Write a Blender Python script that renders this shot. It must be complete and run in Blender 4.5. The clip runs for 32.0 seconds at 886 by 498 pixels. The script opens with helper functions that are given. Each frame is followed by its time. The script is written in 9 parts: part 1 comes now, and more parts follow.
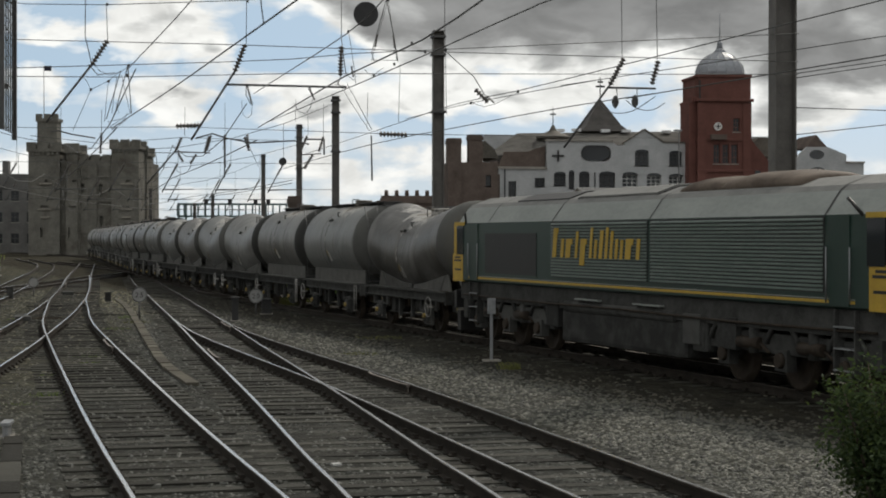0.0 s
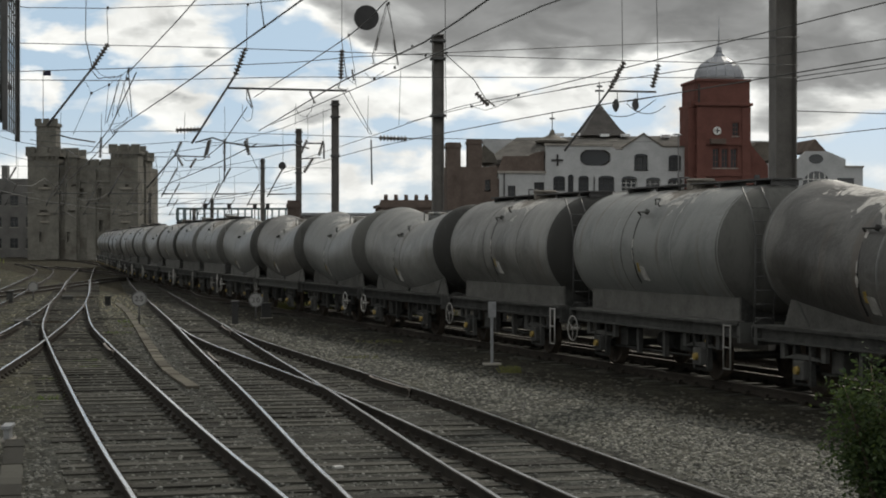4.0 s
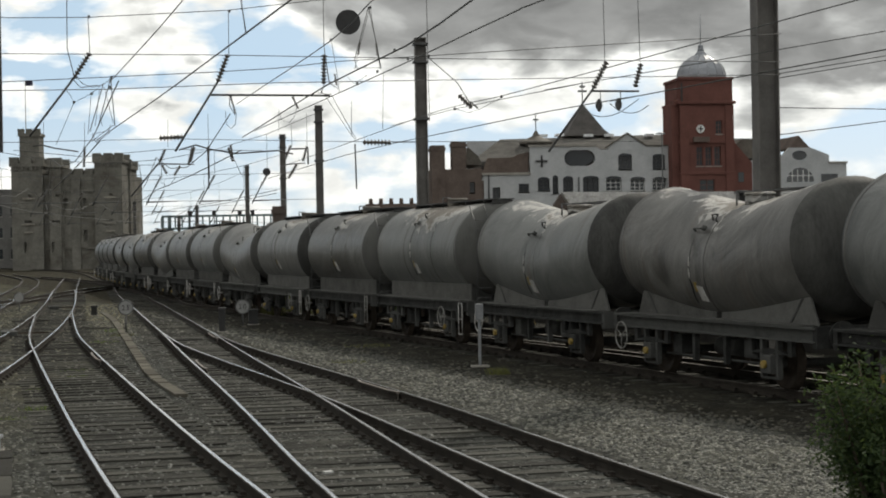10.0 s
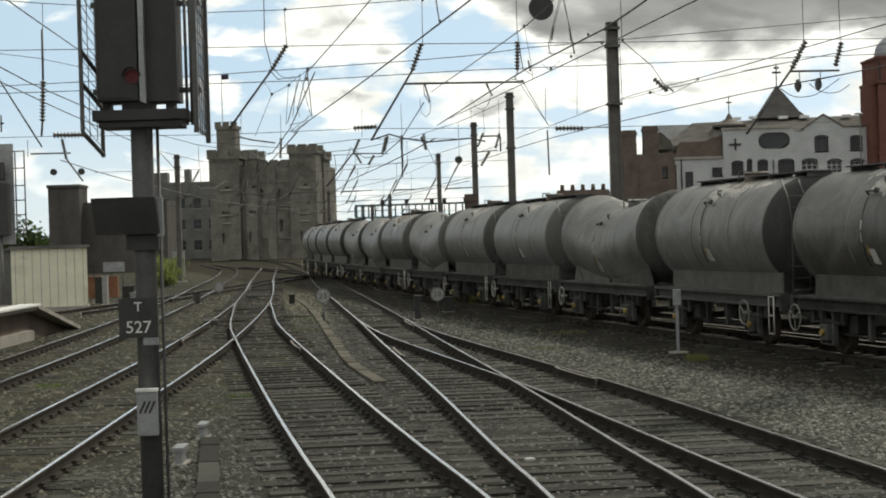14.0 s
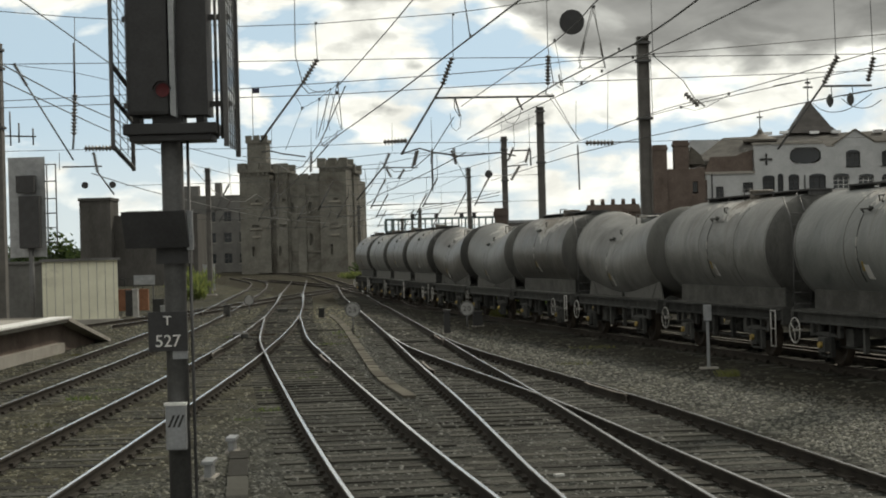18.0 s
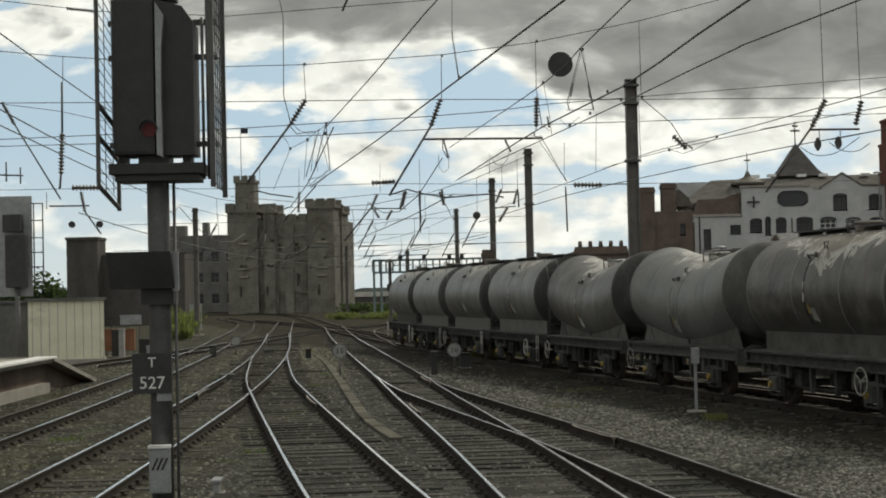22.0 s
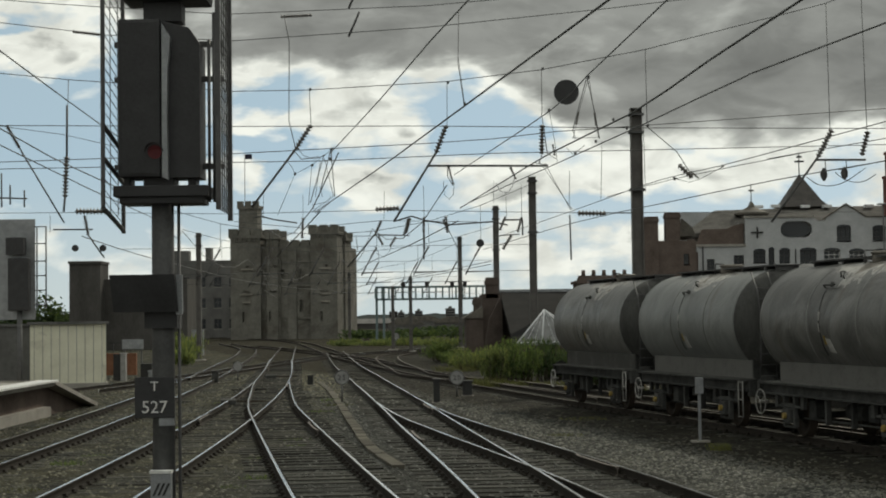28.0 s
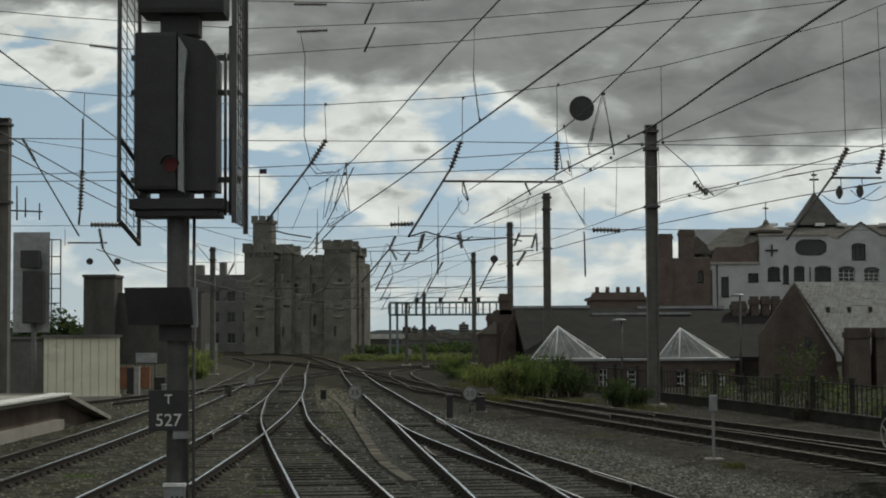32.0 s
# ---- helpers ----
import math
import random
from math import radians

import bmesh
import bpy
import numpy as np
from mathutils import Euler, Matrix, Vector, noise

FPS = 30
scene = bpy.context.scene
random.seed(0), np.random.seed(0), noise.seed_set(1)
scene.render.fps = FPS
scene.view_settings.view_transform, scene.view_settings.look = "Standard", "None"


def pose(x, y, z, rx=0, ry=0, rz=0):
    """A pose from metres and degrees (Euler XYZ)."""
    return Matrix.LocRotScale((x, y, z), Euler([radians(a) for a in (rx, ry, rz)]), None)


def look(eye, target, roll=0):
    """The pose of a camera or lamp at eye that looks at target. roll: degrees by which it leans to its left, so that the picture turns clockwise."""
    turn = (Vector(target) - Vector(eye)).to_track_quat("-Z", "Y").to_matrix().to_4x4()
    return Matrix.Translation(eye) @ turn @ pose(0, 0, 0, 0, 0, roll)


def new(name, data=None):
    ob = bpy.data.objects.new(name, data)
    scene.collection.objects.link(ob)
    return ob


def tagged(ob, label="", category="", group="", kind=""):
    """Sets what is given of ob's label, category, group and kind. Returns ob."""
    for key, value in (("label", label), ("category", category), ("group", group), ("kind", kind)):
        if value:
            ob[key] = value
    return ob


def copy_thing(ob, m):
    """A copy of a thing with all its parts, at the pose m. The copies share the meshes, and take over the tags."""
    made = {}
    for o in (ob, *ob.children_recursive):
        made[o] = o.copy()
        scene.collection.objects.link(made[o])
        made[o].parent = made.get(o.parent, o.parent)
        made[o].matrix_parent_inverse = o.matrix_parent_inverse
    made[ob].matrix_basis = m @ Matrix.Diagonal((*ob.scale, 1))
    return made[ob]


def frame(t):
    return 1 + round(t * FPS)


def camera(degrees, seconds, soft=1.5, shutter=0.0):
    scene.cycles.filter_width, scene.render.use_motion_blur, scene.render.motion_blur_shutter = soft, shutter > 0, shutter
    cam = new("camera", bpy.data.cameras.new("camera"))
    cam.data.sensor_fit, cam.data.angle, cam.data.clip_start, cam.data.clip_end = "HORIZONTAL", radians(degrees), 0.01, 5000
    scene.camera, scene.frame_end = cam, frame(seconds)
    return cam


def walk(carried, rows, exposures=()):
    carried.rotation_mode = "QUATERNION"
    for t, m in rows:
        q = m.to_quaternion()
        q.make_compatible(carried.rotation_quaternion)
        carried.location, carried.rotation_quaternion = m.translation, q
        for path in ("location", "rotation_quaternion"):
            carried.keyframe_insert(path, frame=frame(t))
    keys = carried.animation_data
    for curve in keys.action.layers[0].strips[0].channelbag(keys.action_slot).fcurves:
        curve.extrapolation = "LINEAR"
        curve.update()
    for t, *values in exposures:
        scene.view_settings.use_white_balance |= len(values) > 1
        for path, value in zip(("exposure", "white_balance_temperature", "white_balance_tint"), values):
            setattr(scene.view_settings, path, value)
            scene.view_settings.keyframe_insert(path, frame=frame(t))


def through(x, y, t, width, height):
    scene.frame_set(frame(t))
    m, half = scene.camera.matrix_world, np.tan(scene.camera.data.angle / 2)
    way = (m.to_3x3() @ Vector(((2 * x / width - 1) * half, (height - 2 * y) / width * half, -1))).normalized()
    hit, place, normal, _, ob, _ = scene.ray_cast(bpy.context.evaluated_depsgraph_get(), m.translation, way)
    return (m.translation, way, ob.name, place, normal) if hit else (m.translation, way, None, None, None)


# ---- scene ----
cam = camera(29.292, 32.0, soft=1.9)


def aim(x, y, z, yaw, pitch, roll):
    """Camera pose from a place, a turn to the left, an upward tilt and a lean, in degrees."""
    return pose(x, y, z, 90 + pitch, 0, yaw) @ pose(0, 0, 0, 0, 0, roll)


walk(cam, [
    (0, aim(0.165, -0.394, 2.647, -7.026, -0.390, 0.040)),
    (0.5, aim(0.138, -0.405, 2.636, -7.103, -0.159, 0.132)),
    (1, aim(0.138, -0.368, 2.655, -7.019, -0.446, -0.663)),
    (1.5, aim(0.157, -0.435, 2.635, -7.216, -0.344, -0.876)),
    (2, aim(0.154, -0.424, 2.632, -7.265, -0.331, -0.911)),
    (2.5, aim(0.107, -0.366, 2.680, -7.190, -0.819, -0.597)),
    (3, aim(0.132, -0.320, 2.654, -6.871, -0.391, -0.031)),
    (3.5, aim(0.133, -0.357, 2.627, -7.088, -0.244, 0.145)),
    (5.5, aim(0.124, -0.398, 2.616, -7.040, -0.263, -1.092)),
    (6, aim(0.113, -0.383, 2.626, -7.198, -0.343, -1.395)),
    (6.5, aim(0.124, -0.379, 2.628, -6.980, -0.332, -1.384)),
    (7, aim(0.102, -0.355, 2.638, -7.069, 0.043, -1.715)),
    (7.5, aim(0.118, -0.439, 2.632, -7.373, 0.217, -1.171)),
    (8, aim(0.090, -0.405, 2.653, -7.866, -0.002, -0.753)),
    (8.5, aim(0.090, -0.435, 2.616, -7.393, -0.181, -0.133)),
    (9, aim(0.117, -0.406, 2.625, -7.459, -0.450, -0.629)),
    (9.5, aim(0.094, -0.365, 2.641, -7.362, -0.418, -0.836)),
    (10, aim(0.131, -0.372, 2.620, -7.538, -0.137, -1.050)),
    (10.5, aim(0.112, -0.419, 2.616, -7.402, -0.314, -1.316)),
    (11, aim(0.119, -0.408, 2.626, -7.102, -0.309, -0.909)),
    (11.5, aim(0.116, -0.410, 2.610, -7.062, -0.343, -0.828)),
    (12, aim(0.119, -0.303, 2.669, -7.294, -0.266, -0.645)),
    (12.5, aim(0.053, -0.380, 2.646, -6.043, 0.141, -1.788)),
    (13, aim(0.080, -0.380, 2.624, -5.088, -0.527, -1.707)),
    (13.5, aim(0.046, -0.320, 2.629, -2.168, 0.261, -2.174)),
    (14, aim(0.038, -0.263, 2.613, -1.081, -0.423, -1.739)),
    (14.5, aim(0.031, -0.290, 2.620, -0.438, 0.402, -0.105)),
    (16.5, aim(0.022, -0.173, 2.619, 0.277, 0.536, -0.303)),
    (17, aim(0.032, -0.213, 2.622, -0.393, 0.374, -1.894)),
    (17.5, aim(0.033, -0.178, 2.611, 0.009, 0.429, -1.366)),
    (18, aim(0.037, -0.216, 2.618, -0.091, 0.081, -1.539)),
    (18.5, aim(0.053, -0.251, 2.612, -0.462, 0.021, -2.023)),
    (19, aim(0.045, -0.179, 2.617, -0.200, 1.183, -2.143)),
    (19.5, aim(0.044, -0.165, 2.626, -0.345, 1.938, -2.311)),
    (20, aim(0.050, -0.171, 2.627, -1.051, 1.939, -1.908)),
    (20.5, aim(0.053, -0.190, 2.628, -1.200, 1.628, -1.671)),
    (21, aim(0.052, -0.195, 2.622, -0.416, 1.923, -2.345)),
    (21.5, aim(0.045, -0.156, 2.616, -0.870, 1.356, -1.404)),
    (22, aim(0.037, -0.127, 2.627, -0.544, 1.458, -1.258)),
    (22.5, aim(0.038, -0.126, 2.624, -0.805, 2.342, -1.003)),
    (23, aim(0.040, -0.140, 2.625, -0.355, 2.090, -1.027)),
    (23.5, aim(0.039, -0.114, 2.620, -0.187, 2.251, -0.903)),
    (24, aim(0.052, -0.187, 2.624, -0.129, 2.444, -1.258)),
    (24.5, aim(0.054, -0.180, 2.622, -0.121, 2.431, -0.707)),
    (25, aim(0.041, -0.133, 2.618, 0.127, 2.562, -0.545)),
    (25.5, aim(0.039, -0.129, 2.627, 0.163, 2.401, -0.340)),
    (27.5, aim(0.006, -0.033, 2.616, -0.118, 2.427, -0.620)),
    (28, aim(0.010, -0.015, 2.617, -0.463, 2.391, -0.710)),
    (28.5, aim(0.009, -0.032, 2.618, -0.728, 2.942, -0.979)),
    (29, aim(0.009, -0.010, 2.614, -0.524, 3.112, -0.777)),
    (29.5, aim(0.010, -0.022, 2.608, -0.282, 3.141, -0.911)),
    (30, aim(0.012, -0.037, 2.608, 0.017, 3.013, -0.763)),
    (30.5, aim(0.004, -0.017, 2.609, -0.12, 3.065, -0.864)),
    (31, aim(0.013, -0.038, 2.610, -0.146, 2.993, -0.398)),
    (31.5, aim(0.009, -0.051, 2.602, -0.222, 2.807, -0.317)),
    (32, aim(0.000, 0.000, 2.610, -0.000, 2.930, -0.300)),
], exposures=[(0, 0.5, 6600, 8), (9, 0.7, 6650, 7), (12.5, 0.82, 6700, 6), (14, 0.84, 6800, 5), (18, 0.72, 6930, 5), (25, 0.48, 6850, 3), (29, 0.33, 6750, 2), (32, 0.15, 6550, 2)])


# ---- world, sun ----
SUN_AZ, SUN_EL = radians(34.0), radians(38.0)   # azimuth to the right of +y
CLOUD_SHIFT = (3.1, 0.0, 1.7)
CUMULUS = ((-2.6, 7.0, 2.9, 1.4, 0.17), (-1.8, 4.4, 1.4, 0.6, 0.14), (-6.2, 5.1, 1.1, 0.7, 0.14), (-5.6, 6.8, 1.3, 0.4, 0.10), (-13.0, 8.8, 2.3, 0.7, 0.15), (-14.6, 9.8, 0.9, 0.4, 0.12),
           (1.6, 4.6, 1.9, 0.8, 0.13), (5.0, 5.0, 3.4, 1.1, 0.15), (10.0, 5.0, 4.2, 1.2, 0.15), (17.5, 4.6, 4.0, 1.3, 0.14), (3.6, 2.1, 4.6, 0.6, 0.14), (0.2, 1.4, 3.6, 0.5, 0.12), (-9.0, 2.4, 6.5, 0.9, 0.10), (9.5, 2.6, 4.0, 1.2, 0.12),
           (-12.5, 5.6, 2.6, 1.5, -0.16), (-4.6, 5.7, 1.6, 0.6, -0.10), (-0.3, 3.3, 2.6, 0.5, -0.12), (0.7, 5.9, 1.3, 0.45, -0.10), (6.4, 3.5, 1.6, 0.4, -0.08))
world = bpy.data.worlds.new("sky")
scene.world = world
world.use_nodes = True
nt = world.node_tree
nt.nodes.clear()


def node(tree, kind, ins=(), **attrs):
    """A shader node with attributes and inputs set by name or number."""
    n = tree.nodes.new(kind)
    for k, v in attrs.items():
        setattr(n, k, v)
    for k, v in dict(ins).items():
        if isinstance(v, bpy.types.NodeSocket):
            tree.links.new(v, n.inputs[k])
        else:
            n.inputs[k].default_value = v
    return n


def ramp(tree, fac, stops):
    n = node(tree, "ShaderNodeValToRGB", {"Fac": fac})
    r = n.color_ramp
    while len(r.elements) < len(stops):
        r.elements.new(0.5)
    for e, (p, c) in zip(r.elements, stops):
        e.position, e.color = p, (c, c, c, 1) if isinstance(c, (int, float)) else (*c, 1)
    return n.outputs["Color"]


def math_node(tree, op, a, b=0.0, clamp=False):
    return node(tree, "ShaderNodeMath", {0: a, 1: b}, operation=op, use_clamp=clamp).outputs[0]


def build_sky():
    sky = node(nt, "ShaderNodeTexSky", sky_type="NISHITA", sun_disc=False, sun_elevation=SUN_EL, sun_rotation=SUN_AZ,
               air_density=1.0, dust_density=0.3, ozone_density=2.0)
    at = node(nt, "ShaderNodeTexCoord").outputs["Generated"]
    # clear air low over the horizon: the sky there looks as it does higher up
    raised = node(nt, "ShaderNodeVectorMath", {0: node(nt, "ShaderNodeVectorMath", {0: at, 1: (0, 0, 0.3)}, operation="ADD").outputs[0]}, operation="NORMALIZE").outputs[0]
    nt.links.new(raised, sky.inputs["Vector"])
    sep = node(nt, "ShaderNodeSeparateXYZ", {0: at})
    z = math_node(nt, "MAXIMUM", sep.outputs["Z"], 0.0)
    vec = node(nt, "ShaderNodeVectorMath", {0: at, 1: (10.0, 10.0, 22.0)}, operation="MULTIPLY").outputs[0]
    vec = node(nt, "ShaderNodeVectorMath", {0: vec, 1: CLOUD_SHIFT}, operation="ADD").outputs[0]
    big = node(nt, "ShaderNodeTexNoise", {"Vector": vec, "Scale": 1.5, "Detail": 7.0, "Roughness": 0.5, "Distortion": 0.3}).outputs["Fac"]
    # bearing and height above the horizon in degrees, with ragged edges
    curl = node(nt, "ShaderNodeTexNoise", {"Vector": vec, "Scale": 3.2, "Detail": 4.0, "Roughness": 0.5}).outputs["Color"]
    curl = node(nt, "ShaderNodeVectorMath", {0: node(nt, "ShaderNodeVectorMath", {0: curl, 1: (0.5, 0.5, 0.5)}, operation="SUBTRACT").outputs[0], "Scale": 3.4}, operation="SCALE").outputs[0]
    az = math_node(nt, "MULTIPLY", math_node(nt, "ARCTAN2", sep.outputs["X"], sep.outputs["Y"]), 57.2958)
    el = math_node(nt, "MULTIPLY", math_node(nt, "ARCSINE", sep.outputs["Z"]), 57.2958)
    spot = node(nt, "ShaderNodeCombineXYZ", {"X": az, "Y": el}).outputs[0]
    ragged = node(nt, "ShaderNodeVectorMath", {0: spot, 1: node(nt, "ShaderNodeVectorMath", {0: curl, 1: (1.0, 0.55, 0.0)}, operation="MULTIPLY").outputs[0]}, operation="ADD").outputs[0]

    def soft(value, a, b, c=0.0, d=1.0):
        return node(nt, "ShaderNodeMapRange", {0: value, 1: a, 2: b, 3: c, 4: d}, interpolation_type="SMOOTHSTEP").outputs[0]

    # heaps of cumulus and clear gaps over the line: bearing, height, half width, half height, weight
    heaps = 0.0
    for a0, e0, ra, re, w in CUMULUS:
        d = node(nt, "ShaderNodeVectorMath", {0: ragged, 1: (a0, e0, 0)}, operation="SUBTRACT").outputs[0]
        d = node(nt, "ShaderNodeVectorMath", {0: d, 1: (1 / ra, 1 / re, 0)}, operation="MULTIPLY").outputs[0]
        d = node(nt, "ShaderNodeVectorMath", {0: d}, operation="LENGTH").outputs["Value"]
        heaps = math_node(nt, "ADD", heaps, soft(d, 1.25, 0.45, 0.0, w))
    # a grey bank hangs overhead; its lower edge comes down to the right of the line
    rag = node(nt, "ShaderNodeSeparateXYZ", {0: ragged})
    edge = math_node(nt, "ADD", math_node(nt, "ADD", soft(az, 6.5, 0.5, 5.7, 8.1), soft(az, -8.0, -11.0, 0.0, 2.1)), soft(az, 14.0, 24.0, 0.0, -1.0))
    bank = soft(math_node(nt, "SUBTRACT", rag.outputs["Y"], edge), -0.5, 1.1, 0.0, 0.33)
    bank = math_node(nt, "ADD", bank, soft(az, 4.0, 10.0, 0.0, 0.04))
    grain = math_node(nt, "MULTIPLY", math_node(nt, "SUBTRACT", big, 0.5), soft(bank, 0.05, 0.33, 0.75, 0.42))
    ahead = math_node(nt, "ADD", math_node(nt, "ADD", math_node(nt, "ADD", grain, math_node(nt, "MINIMUM", heaps, 0.16)), bank), 0.385)
    around = math_node(nt, "ADD", big, 0.25)
    window = soft(node(nt, "ShaderNodeVectorMath", {0: at, 1: (0.07, 0.995, 0.075)}, operation="DOT_PRODUCT").outputs["Value"], 0.83, 0.93)
    thick = node(nt, "ShaderNodeMix", {0: window, 2: around, 3: ahead}).outputs[0]
    cover = ramp(nt, thick, [(0.405, 0.0), (0.515, 1.0)])
    cloud = ramp(nt, thick, [(0.43, (6.4, 6.4, 6.35)), (0.575, (6.6, 6.6, 6.5)), (0.65, (3.8, 3.85, 3.85)), (0.72, (2.2, 2.22, 2.23)), (0.88, (1.35, 1.36, 1.38))])
    # clouds away from the sun are lit from the front and whiter
    front = soft(sep.outputs["Y"], 0.2, -0.6, 1.0, 1.6)
    # and an overcast sky is brightest at its top
    front = math_node(nt, "MULTIPLY", front, soft(z, 0.25, 0.9, 1.0, 1.6))
    # billows shade one another
    front = math_node(nt, "MULTIPLY", front, soft(node(nt, "ShaderNodeTexNoise", {"Vector": vec, "Scale": 2.3, "Detail": 6.0, "Roughness": 0.55, "Distortion": 0.5}).outputs["Fac"], 0.32, 0.66, 0.80, 1.08))
    lit = node(nt, "ShaderNodeVectorMath", {0: cloud, "Scale": front}, operation="SCALE").outputs[0]
    veil = node(nt, "ShaderNodeMix", {"Factor": 0.58, 6: sky.outputs[0], 7: (3.8, 4.5, 4.65, 1)}, data_type="RGBA").outputs[2]
    # pale haze low over the horizon
    veil = node(nt, "ShaderNodeMix", {"Factor": soft(z, 0.10, 0.01, 0.0, 0.6), 6: veil, 7: (4.9, 5.1, 5.1, 1)}, data_type="RGBA").outputs[2]
    both = node(nt, "ShaderNodeMix", {"Factor": cover, 6: veil, 7: lit}, data_type="RGBA").outputs[2]
    bg = node(nt, "ShaderNodeBackground", {"Color": both, "Strength": 0.1})
    node(nt, "ShaderNodeOutputWorld", {"Surface": bg.outputs[0]})


build_sky()
sun_lamp = new("sun", bpy.data.lights.new("sun", "SUN"))
sun_lamp.data.energy, sun_lamp.data.angle, sun_lamp.data.color = 1.35, radians(2.0), (1.0, 0.935, 0.85)
sun_lamp.matrix_world = look((math.sin(SUN_AZ) * 100, math.cos(SUN_AZ) * 100, math.tan(SUN_EL) * 100), (0, 0, 0))


# ---- materials ----
def surf(name, dark, light, rough=0.8, metal=0.0, scale=1.5, fine=25.0, bump=0.15, spread=0.0, gloss_var=0.1, stretch=(1, 1, 1), stain=None, stain_at=(0.55, 0.7), stain_scale=0.8):
    """A surface whose colour wanders between dark and light at a coarse and a fine scale, in metres."""
    m = bpy.data.materials.new(name)
    m.use_nodes = True
    t = m.node_tree
    t.nodes.clear()
    at = node(t, "ShaderNodeTexCoord").outputs["Object"]
    at = node(t, "ShaderNodeMapping", {"Vector": at, "Scale": stretch}).outputs[0]
    rnd = node(t, "ShaderNodeObjectInfo").outputs["Random"]
    at = node(t, "ShaderNodeVectorMath", {0: at, 1: node(t, "ShaderNodeCombineXYZ", {"X": math_node(t, "MULTIPLY", rnd, 37.0)}).outputs[0]}, operation="ADD").outputs[0]
    a = node(t, "ShaderNodeTexNoise", {"Vector": at, "Scale": scale, "Detail": 6.0, "Roughness": 0.6}).outputs["Fac"]
    b = node(t, "ShaderNodeTexNoise", {"Vector": at, "Scale": fine, "Detail": 4.0, "Roughness": 0.65}).outputs["Fac"]
    mix = math_node(t, "ADD", math_node(t, "MULTIPLY", a, 0.65), math_node(t, "MULTIPLY", b, 0.35))
    if spread:
        mix = math_node(t, "ADD", mix, math_node(t, "MULTIPLY", math_node(t, "SUBTRACT", rnd, 0.5), spread))
    fac = ramp(t, mix, [(0.34, 0.0), (0.66, 1.0)])
    col = node(t, "ShaderNodeMix", {"Factor": fac, 6: (*dark, 1), 7: (*light, 1)}, data_type="RGBA").outputs[2]
    if stain:
        s = node(t, "ShaderNodeTexNoise", {"Vector": at, "Scale": stain_scale, "Detail": 8.0, "Roughness": 0.7, "Distortion": 0.6}).outputs["Fac"]
        col = node(t, "ShaderNodeMix", {"Factor": ramp(t, s, [(stain_at[0], 0.0), (stain_at[1], 1.0)]), 6: col, 7: (*stain, 1)}, data_type="RGBA").outputs[2]
    r = math_node(t, "ADD", rough - gloss_var / 2, math_node(t, "MULTIPLY", a, gloss_var), clamp=True)
    bp = node(t, "ShaderNodeBump", {"Height": b, "Strength": bump, "Distance": 0.02}).outputs[0]
    p = node(t, "ShaderNodeBsdfPrincipled", {"Base Color": col, "Roughness": r, "Metallic": metal, "Normal": bp, "Specular IOR Level": 0.5 if rough < 0.62 else 0.12})
    node(t, "ShaderNodeOutputMaterial", {"Surface": p.outputs[0]})
    return m


def glass_mat(name, tint, rough=0.05):
    """Dark glazing: a glossy dark pane that mirrors the sky."""
    m = bpy.data.materials.new(name)
    m.use_nodes = True
    p = m.node_tree.nodes["Principled BSDF"]
    p.inputs["Base Color"].default_value = (*tint, 1)
    p.inputs["Roughness"].default_value = rough
    p.inputs["IOR"].default_value = 1.5
    return m


def tinted_ground(t, at, soil, col):
    xy = node(t, "ShaderNodeSeparateXYZ", {0: at})
    x = xy.outputs["X"]
    across = math_node(t, "ADD", x, math_node(t, "MULTIPLY", xy.outputs["Y"], 0.205))
    cess = node(t, "ShaderNodeMapRange", {0: math_node(t, "ADD", across, math_node(t, "MULTIPLY", soil, 1.6)), 1: 13.0, 2: 14.3, 3: 0.0, 4: 1.0}, interpolation_type="SMOOTHSTEP").outputs[0]
    left = node(t, "ShaderNodeMapRange", {0: x, 1: -1.5, 2: -5.0, 3: 0.0, 4: 1.0}, interpolation_type="SMOOTHSTEP").outputs[0]
    left = math_node(t, "MULTIPLY", left, ramp(t, soil, [(0.36, 0.25), (0.58, 0.85)]))
    col = node(t, "ShaderNodeMix", {"Factor": left, 6: col, 7: (1.24, 1.16, 0.88, 1)}, data_type="RGBA", blend_type="MULTIPLY").outputs[2]
    col = node(t, "ShaderNodeMix", {"Factor": cess, 6: col, 7: (0.60, 0.55, 0.47, 1)}, data_type="RGBA", blend_type="MULTIPLY").outputs[2]
    # lighter stone here, raised further to paint the sun on it
    right = node(t, "ShaderNodeMapRange", {0: across, 1: 8.8, 2: 10.0, 3: 0.0, 4: 1.0}, interpolation_type="SMOOTHSTEP").outputs[0]
    right = math_node(t, "MULTIPLY", math_node(t, "MULTIPLY", right, math_node(t, "SUBTRACT", 1.0, cess)), ramp(t, soil, [(0.40, 0.2), (0.62, 0.8)]))
    return node(t, "ShaderNodeMix", {"Factor": right, 6: col, 7: (1.46, 1.42, 1.31, 1)}, data_type="RGBA", blend_type="MULTIPLY").outputs[2]


